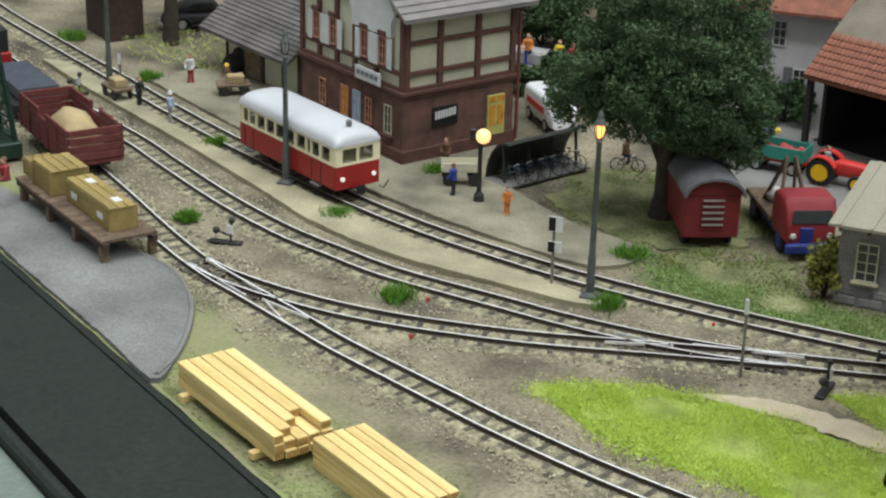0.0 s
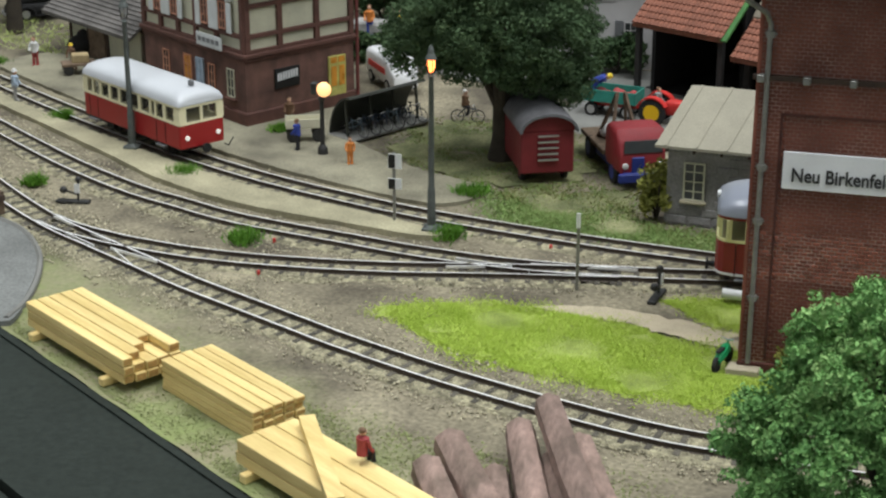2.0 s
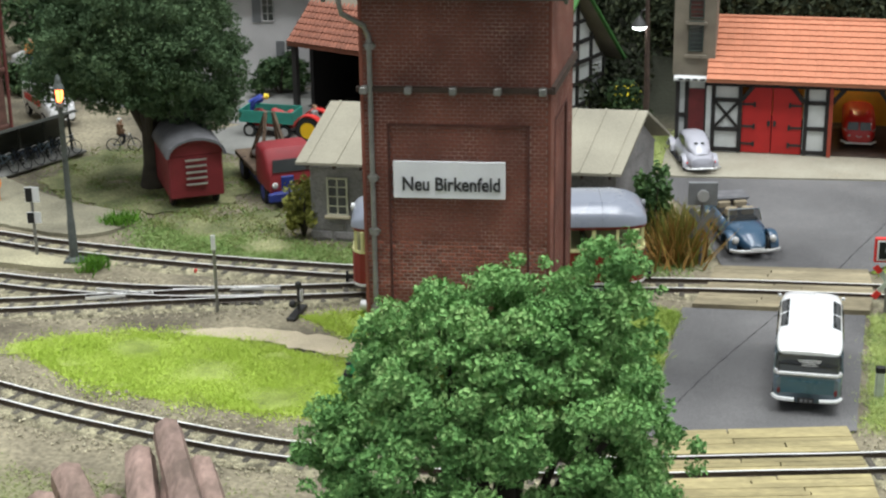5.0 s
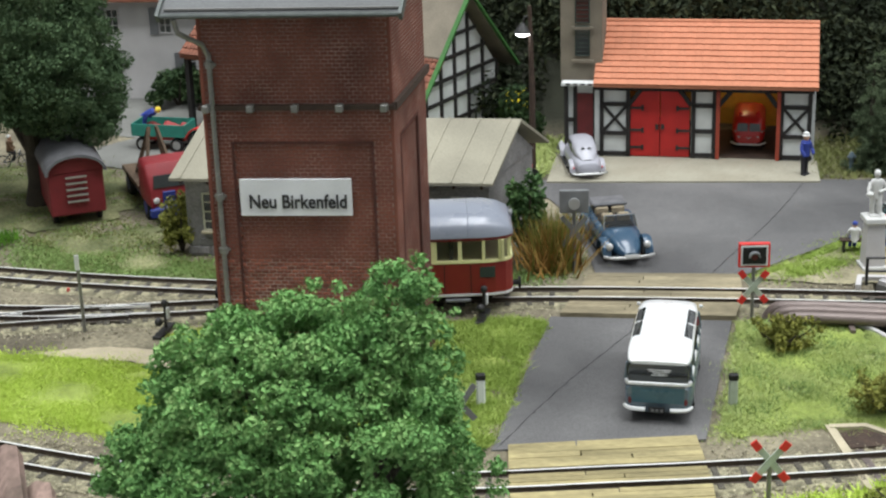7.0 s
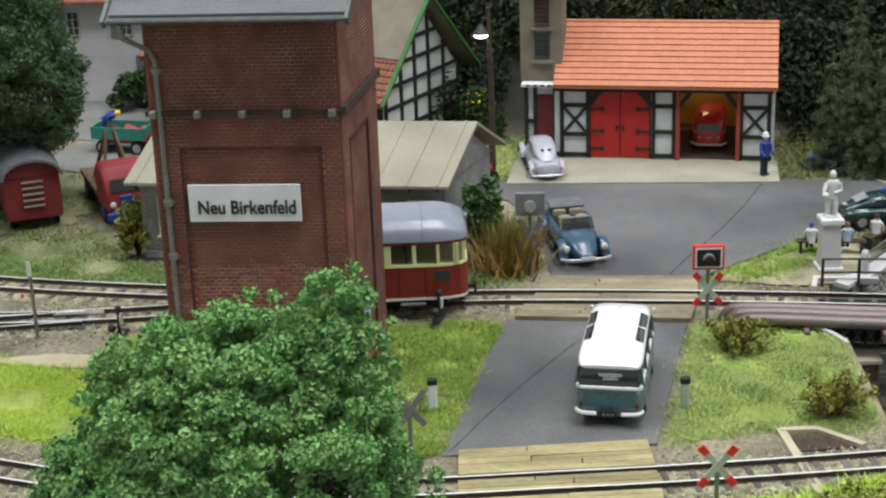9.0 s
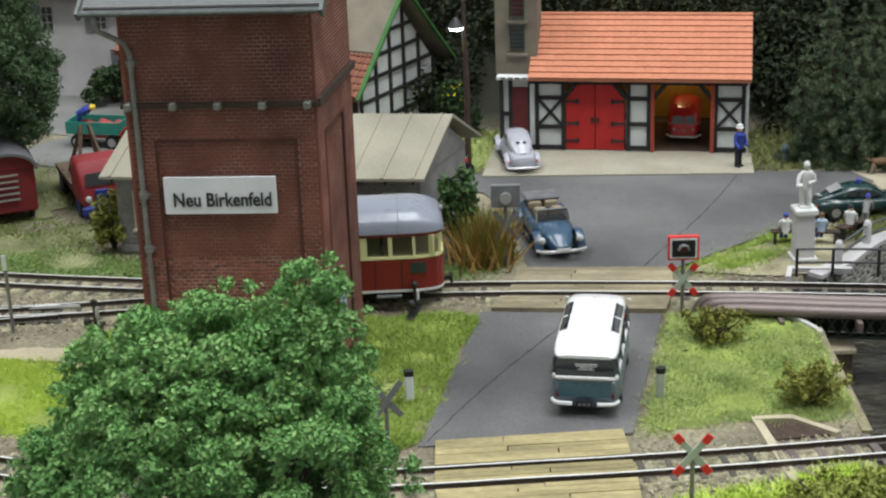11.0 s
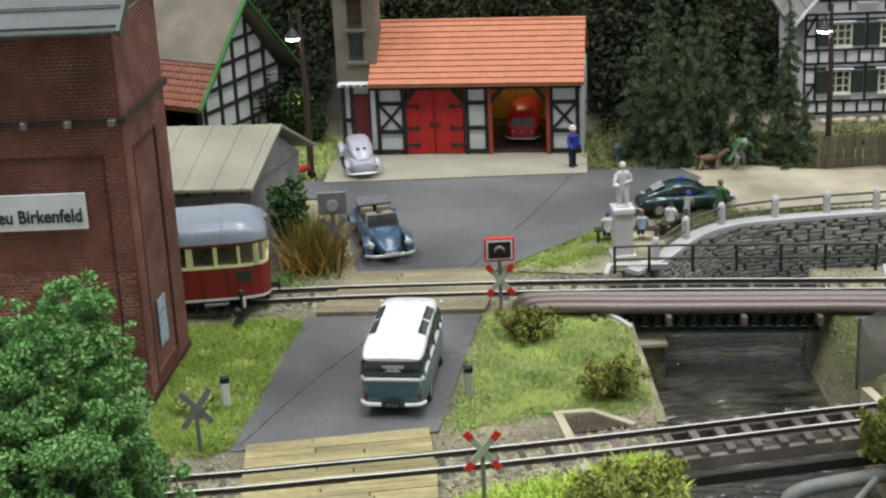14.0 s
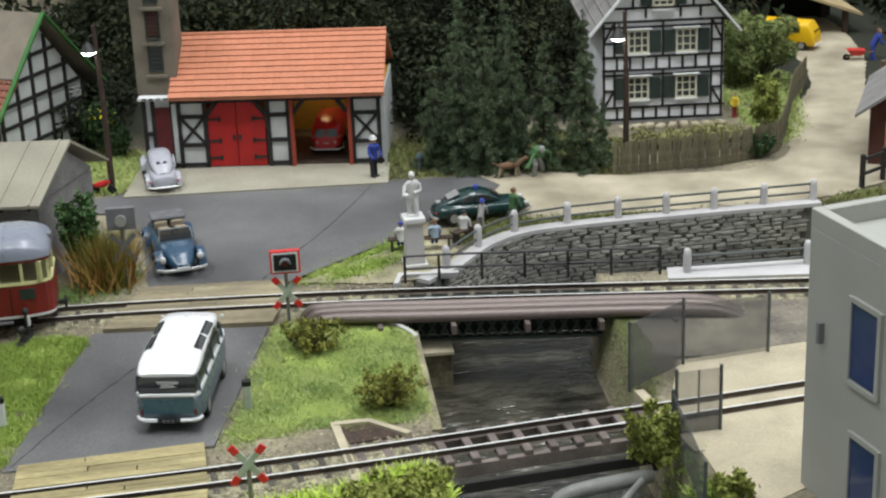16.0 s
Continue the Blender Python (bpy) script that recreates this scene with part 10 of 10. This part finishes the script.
rngc = np.random.default_rng(21)
core = [(0.6, 0.3, 6.2, 2.0, 2.1, 1.9), (-0.8, 0, 6.4, 1.8, 2.0, 1.8), (2.0, 0, 8.8, 0.55, 0.6, 0.8), (1.8, 0.2, 7.7, 0.95, 1.0, 1.1), (-2.2, 0, 5.2, 1.35, 1.5, 1.3), (-3.1, -0.2, 5.0, 0.65, 0.8, 0.7), (2.2, -0.3, 5.2, 1.1, 1.3, 1.7), (0, -0.5, 4.4, 2.8, 2.2, 1.7), (0.4, 0, 8.0, 1.0, 1.1, 0.75), (1.2, -1.2, 6.0, 1.4, 1.2, 1.4), (-1.6, -1.2, 5.2, 1.4, 1.1, 1.2), (-2.0, 0.2, 7.2, 0.55, 0.65, 0.5), (-0.4, -1.6, 4.6, 1.3, 0.9, 1.2), (1.9, -1.3, 4.4, 1.1, 0.9, 1.1)]
cl = tufts(core, 330, 0.2, 0.52, rngc, 0.62)
cl += [(c[0] * 1.06, c[1] * 1.05, c[2] + 0.15, 0.5 * c[3], 0.5 * c[4], 0.6 * c[5]) for c in tufts(core, 230, 0.2, 0.5, rngc)]
cl += [(c[0] * 1.13, c[1] * 1.1, 5.6 + (c[2] - 5.6) * 1.1, c[3], c[4], c[5]) for c in tufts(core, 230, 0.09, 0.24, rngc, 0.7)]
cl += [(c[0], c[1], c[2], c[3] * 0.78, c[4] * 0.78, c[5] * 0.78) for c in core[:2]]
broad_tree("front_tree", -1.55, -14.0, 2.2, cl, 150000, 0.064, L_FRONT, "leafy bright green deciduous tree near the board edge", 31, 0.4)

cl = [(0, 0, 5.9, 3.0, 3.0, 2.2), (-1.9, 0, 5.3, 2.2, 2.0, 1.2), (1.7, 0, 5.0, 2.0, 2.2, 1.8), (0.3, -0.6, 8.2, 2.8, 2.6, 2.6), (0, -1.2, 5.2, 2.4, 1.8, 1.3), (-3.2, -0.5, 4.6, 1.1, 1.2, 0.8), (2.3, -0.4, 4.0, 1.1, 1.2, 0.8), (-1.4, -1.4, 6.4, 1.9, 1.6, 1.4), (1.6, -1.3, 6.0, 1.9, 1.6, 1.5), (-0.9, -0.9, 4.3, 1.5, 1.2, 0.9), (0.9, -0.6, 4.1, 1.3, 1.2, 0.8), (2.6, -0.8, 3.7, 0.9, 0.9, 0.7)]
cl = tufts(cl, 620, 0.22, 0.6, rngc, 0.75) + cl[:4]
broad_tree("village_tree", -16.5, 19.1, 2.4, cl, 120000, 0.075, L_BIG, "large dark green broad-leaved tree by the caravan", 32, 0.42)


def conifer(x, y, z, h, r, seed, label):
    """A spire of drooping boughs, each a row of needle clumps, with gaps between the boughs."""
    t = thing("conifer", x, y, z, 0, label, "tree", "dark conifers")
    part("trunk", B().tube([(0, 0, -0.3), (0, 0, h * 0.97)], [0.2, 0.02], 7), M_BARK, t)
    rng = np.random.default_rng(seed)
    cl = [(0, 0, h * 0.98, 0.06, 0.06, 0.2)]
    tiers = int(h * 2.3)
    for k in range(tiers):
        q = k / tiers
        rad = r * (1 - q) ** 0.95 * rng.uniform(0.75, 1.15) + 0.08
        m = 3 + int(4 * (1 - q))
        a0 = rng.uniform(0, 6.28)
        for j in range(m):
            a = a0 + 2 * math.pi * j / m + rng.uniform(-0.35, 0.35)
            ln = rad * rng.choice([0.55, 0.8, 1.0, 1.25])
            z0 = h * (0.05 + 0.93 * q) + rng.uniform(-0.12, 0.12)
            for f_, s_ in ((0.35, 0.13), (0.7, 0.17), (1.0, 0.13)):
                w = s_ * (0.42 + 0.5 * r) * (1.2 - 0.65 * q) * rng.uniform(0.75, 1.3)
                cl.append((ln * f_ * math.cos(a), ln * f_ * math.sin(a), z0 - 0.45 * ln * f_ ** 1.6, w, w, w * rng.uniform(0.7, 1.2)))
    leaves("crown", cl, int(2200 * h * (0.5 + r)), 0.052, L_FIR, t, seed, 0.4)


for k, (x, y, h, r) in enumerate(((16.9, 21.5, 4.9, 0.9), (17.9, 21.1, 6.4, 0.95), (18.9, 20.7, 6.7, 0.95), (20.1, 20.9, 6.5, 0.95), (21.4, 20.6, 5.9, 0.95), (22.95, 20.2, 6.8, 1.05), (23.8, 20.6, 2.8, 0.6), (18.3, 23.8, 7.2, 1.0), (20.2, 23.9, 6.9, 1.0))):
    conifer(x, y, float(land(x, y)), h, r, 40 + k, "slim dark conifer at the edge of the wood")


def shrub(name, x, y, z, rx, ry, rz_, n, size, material, label, seed, reed=False):
    t = thing(name, x, y, z, 0, label, "shrub")
    rng = np.random.default_rng(seed)
    for k in range(5):
        a = 2 * math.pi * k / 5
        b = B()
        b.tube([(0, 0, 0), (0.4 * rx * math.cos(a), 0.4 * ry * math.sin(a), rz_ * 0.7), (0.75 * rx * math.cos(a), 0.75 * ry * math.sin(a), rz_ * 1.3)], [0.06, 0.045, 0.02], 5)
        part("stem", b, M_BARK, t)
    if max(rx, ry) < 1.3 and rz_ < 1.2:
        # low wiry shrub: many twigs with small tufts and gaps between them
        cl = []
        for _ in range(30):
            a, out, up = rng.uniform(0, 6.28), rng.uniform(0.2, 1.05), rng.uniform(0.7, 1.9)
            for f_ in (0.45, 0.7, 0.9, 1.0):
                w = rng.uniform(0.07, 0.16) * (1.25 - 0.4 * f_)
                cl.append((rx * out * f_ * math.cos(a), ry * out * f_ * math.sin(a), rz_ * (0.15 + (up - 0.35 * out) * f_), w * rx, w * ry, w))
    else:
        cl = [(rng.uniform(-0.7, 0.7) * rx, rng.uniform(-0.7, 0.7) * ry, rz_ * rng.uniform(0.4, 1.35), rx * rng.uniform(0.15, 0.42), ry * rng.uniform(0.15, 0.42), rz_ * rng.uniform(0.15, 0.4)) for _ in range(30)]
    leaves("foliage", cl, n, size, material, t, seed, 0.5)


shrub("olive_shrub", 10.85, 3.75, 0, 1.25, 0.9, 0.55, 2400, 0.075, L_SHRUB, "olive-green shrub beside the crossing sign", 61)
shrub("olive_shrub", 13.0, -0.9, 0, 1.0, 0.9, 0.65, 2600, 0.07, L_SHRUB, "dark green shrub on the river bank", 62)
shrub("lime_shrub", 12.6, -7.6, 0, 1.8, 1.1, 0.75, 5200, 0.09, L_LIME, "lime-green shrub before the front bridge", 63)
shrub("lime_shrub", 20.1, -5.0, -0.6, 0.85, 0.85, 1.1, 4200, 0.08, L_LIME, "lime-green shrub at the end of the front bridge", 64)
shrub("lime_shrub", 21.4, -8.3, -0.2, 0.7, 0.7, 0.6, 1500, 0.11, L_LIME, "small lime-green shrub by the yard fence", 65)
shrub("hut_shrub", -9.6, 13.2, 0, 0.75, 0.75, 1.5, 2600, 0.1, L_SHRUB, "tall yellow-green shrub at the hut corner", 66)
shrub("hut_shrub", 3.0, 11.7, 0, 0.7, 0.6, 2.0, 1000, 0.15, L_PLANT, "tall leafy dark green plant beside the hut", 67)
shrub("corner_shrub", 0.8, -0.5, 0, 0.7, 0.6, 0.45, 700, 0.07, L_MID, "green shrub at the foot of the tower", 68)
shrub("tower_ivy", -3.6, -0.5, 0, 1.2, 0.5, 0.9, 2600, 0.1, L_SHRUB, "yellow-green bush against the tower foot", 69)
shrub("barn_bush", -13.6, 33.6, 0, 1.5, 1.2, 1.2, 3000, 0.14, L_HEDGE, "dark bush before the farmhouse", 70)
shrub("house_bush", 33.5, 31.0, 0.1, 2.0, 1.6, 2.2, 14000, 0.1, L_BUSH, "rounded green bush beside the house", 71)
shrub("house_bush", 31.9, 23.9, 0.1, 0.6, 0.6, 1.4, 1500, 0.14, L_LIME, "tall yellow-green plant in the garden", 72)
for k, (x, y) in enumerate(((-26.5, 33.5), (-23.6, 33.8), (-21.5, 33.0), (-28.6, 35.5), (-20.6, 34.6), (-24.5, 35.6))):
    shrub("garden_hedge", x, y, 0, 1.4, 1.0, 1.0, 2600, 0.15, L_HEDGE, "dark garden hedge behind the station", 80 + k)
rd = thing("reed_clump", 3.9, 11.0, 0, 0, "clump of orange-brown reeds beside the road", "reeds")
for k, (m, n, h, sp, sd) in enumerate(((L_REED, 620, 2.0, 1.0, 3), (L_SHRUB, 420, 2.4, 0.8, 4))):
    rng = np.random.default_rng(sd)
    base = np.c_[rng.normal(0, sp * 0.4, (n, 2)), np.zeros(n)]
    tip = base + np.c_[rng.normal(0, 0.6, (n, 2)), rng.uniform(0.5, 1.0, n) * h]
    a = rng.uniform(0, 6.28, n)
    sdv = np.c_[np.cos(a), np.sin(a), 0 * a] * 0.045
    ob = new("foliage", raw_mesh("foliage", np.stack([base - sdv, base + sdv, tip], 1).reshape(-1, 3), np.arange(3 * n).reshape(-1, 3), m))
    ob.parent = rd
for k, (x, y, s_) in enumerate(((-23.6, 7.6, 0.4), (-33.5, 11.8, 0.45), (-36.3, 20.5, 0.4), (-28.3, 14.2, 0.3), (-16.8, 14.3, 0.6), (-16.6, 9.6, 0.35), (-43.6, 28.6, 0.4), (-45.7, 24.4, 0.35), (-50.8, 34.0, 0.6), (-39.6, 32.4, 0.6), (-26.4, 20.6, 0.25))):
    blades("grass_tuft", [(x + s_ * math.cos(q), y + s_ * math.sin(q)) for q in np.arange(0, 6.2, 0.7)], 420, 0.36, L_TUFT, "small vivid green grass tuft", 90 + k, 0.1, 0.03, 0.35)

# wooded hillside behind the village
wood = thing("wooded_hillside", 0, 0, 0, 0, "dense dark woodland covering the hillside", "woodland", kind="stuff")
cl = []
wr = np.random.default_rng(77)
for k in range(760):
    x, y = wr.uniform(-7, 31), wr.uniform(27.5, 47)
    if 24.0 < x and y < 34:
        continue
    if x < 0.5 and y < 33 or 3.5 < x < 16.2 and y < 31:
        continue
    z = float(land(x, y))
    r = wr.uniform(0.7, 1.7)
    cl.append((x, y, z + r * wr.uniform(0.3, 1.0), r, r, r * wr.uniform(0.8, 1.3)))
for k in range(46):
    # undergrowth between the fire station and the conifers
    x, y = wr.uniform(16.0, 19.5), wr.uniform(25.0, 31)
    r = wr.uniform(0.6, 1.1)
    cl.append((x, y, float(land(x, y)) + r * wr.uniform(0.4, 2.2), r, r, r * 1.2))
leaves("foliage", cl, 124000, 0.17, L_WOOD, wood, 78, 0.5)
cl = []
for k in range(420):
    x, y = wr.uniform(-90, 60), wr.uniform(48, 80)
    if 33 < x < 46 and y < 60:
        continue
    r = wr.uniform(1.5, 3.2)
    cl.append((x, y, float(land(x, y)) + r * 0.6, r, r, r * wr.uniform(0.9, 1.5)))
for k in range(60):
    x, y = wr.uniform(30.5, 35.5), wr.uniform(33, 46)
    r = wr.uniform(1.0, 2.0)
    if x > 35 - (y - 33) * 0.1:
        continue
    cl.append((x, y, r * 0.7, r, r, r * 1.2))
for k in range(70):
    x, y = wr.uniform(44.5, 58), wr.uniform(34, 48)
    r = wr.uniform(1.0, 2.4)
    cl.append((x, y, r * 0.6, r, r, r * 1.2))
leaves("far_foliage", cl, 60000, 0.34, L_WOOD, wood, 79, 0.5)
yf = thing("yellow_bush", 2.6, 26.6, 0, 0, "bush with bright yellow flowers beside the barn", "shrub")
leaves("foliage", [(0, 0, 1.6, 0.8, 0.6, 1.0), (0.6, 0, 0.8, 0.7, 0.6, 0.7)], 1200, 0.13, L_HEDGE, yf, 91)
leaves("blossom", [(0.2, -0.4, 2.1, 0.7, 0.4, 0.5)], 26, 0.08, L_YELLOW, yf, 92)

# yard behind the goods shed at the far end
yt = [(0, 0, 8.2, 2.2, 2.0, 1.8), (-1.5, 0.3, 7.6, 1.6, 1.4, 1.2), (1.6, -0.2, 7.8, 1.6, 1.4, 1.3)]
broad_tree("yard_tree", -45.7, 35.2, 5.6, tufts(yt, 160, 0.35, 0.7, rngc, 0.6) + yt, 16000, 0.12, L_BIG, "dark tree with a bare trunk behind the platform", 33, 0.36)
sd = thing("dark_shed", -49.3, 35.9, 0, -40, "low dark wooden shed behind the tracks", "shed")
part("body", B().box(0, 0, 1.3, 3.0, 2.0, 2.6, 0.04), M_TIMBERBROWN, sd)
part("roof", B().slab([(-1.3, 2.55), (0, 3.3), (1.3, 2.55), (1.3, 2.42), (0, 3.15), (-1.3, 2.42)], "x", -1.8, 1.8), M_SLATE, sd)
for k in range(9):
    part("board", B().box(-1.35 + 0.33 * k, -1.02, 1.3, 0.29, 0.06, 2.5), M_TIMBERBROWN, sd)
beetle("rounded_car", -45.6, 39.0, 40, M_UNDER, "dark rounded saloon car parked under the tree")
# greenery behind the station and at the far left
for k, (x, y, rx, h) in enumerate(((-31, 41, 2.2, 1.6), (-27.5, 42.5, 2.2, 1.8), (-24, 41, 2.0, 1.4), (-21, 39.5, 1.8, 1.6), (-33.5, 45, 2.4, 2.0), (-23.0, 45.5, 2.6, 2.4), (-28, 46.5, 2.6, 2.4), (-18.8, 41.5, 2.0, 2.0))):
    shrub("garden_bush", x, y, 0, rx, rx * 0.8, h, 3200, 0.17, L_HEDGE, "dark green bush in the gardens behind", 120 + k)
b = B()
b.box(0, 0, 0.35, 4.6, 1.2, 0.7, 0.1)
solid("flower_bed", b, M_GREYSTONE, "pale stone planter in the garden", "planter", -26.0, 38.9, 0, -12)
shrub("terrace_shrub", 26.6, 21.6, 0.3, 1.6, 0.8, 0.5, 1500, 0.08, L_DRY, "tan dry shrubs on the terrace below the house", 131)
shrub("terrace_shrub", 29.0, 21.7, 0.3, 1.5, 0.8, 0.5, 1500, 0.08, L_DRY, "tan dry shrubs on the terrace below the house", 132)
shrub("fence_ivy", 30.4, 20.0, 0, 0.9, 0.5, 0.6, 1600, 0.09, L_HEDGE, "green climber over the garden fence", 133)
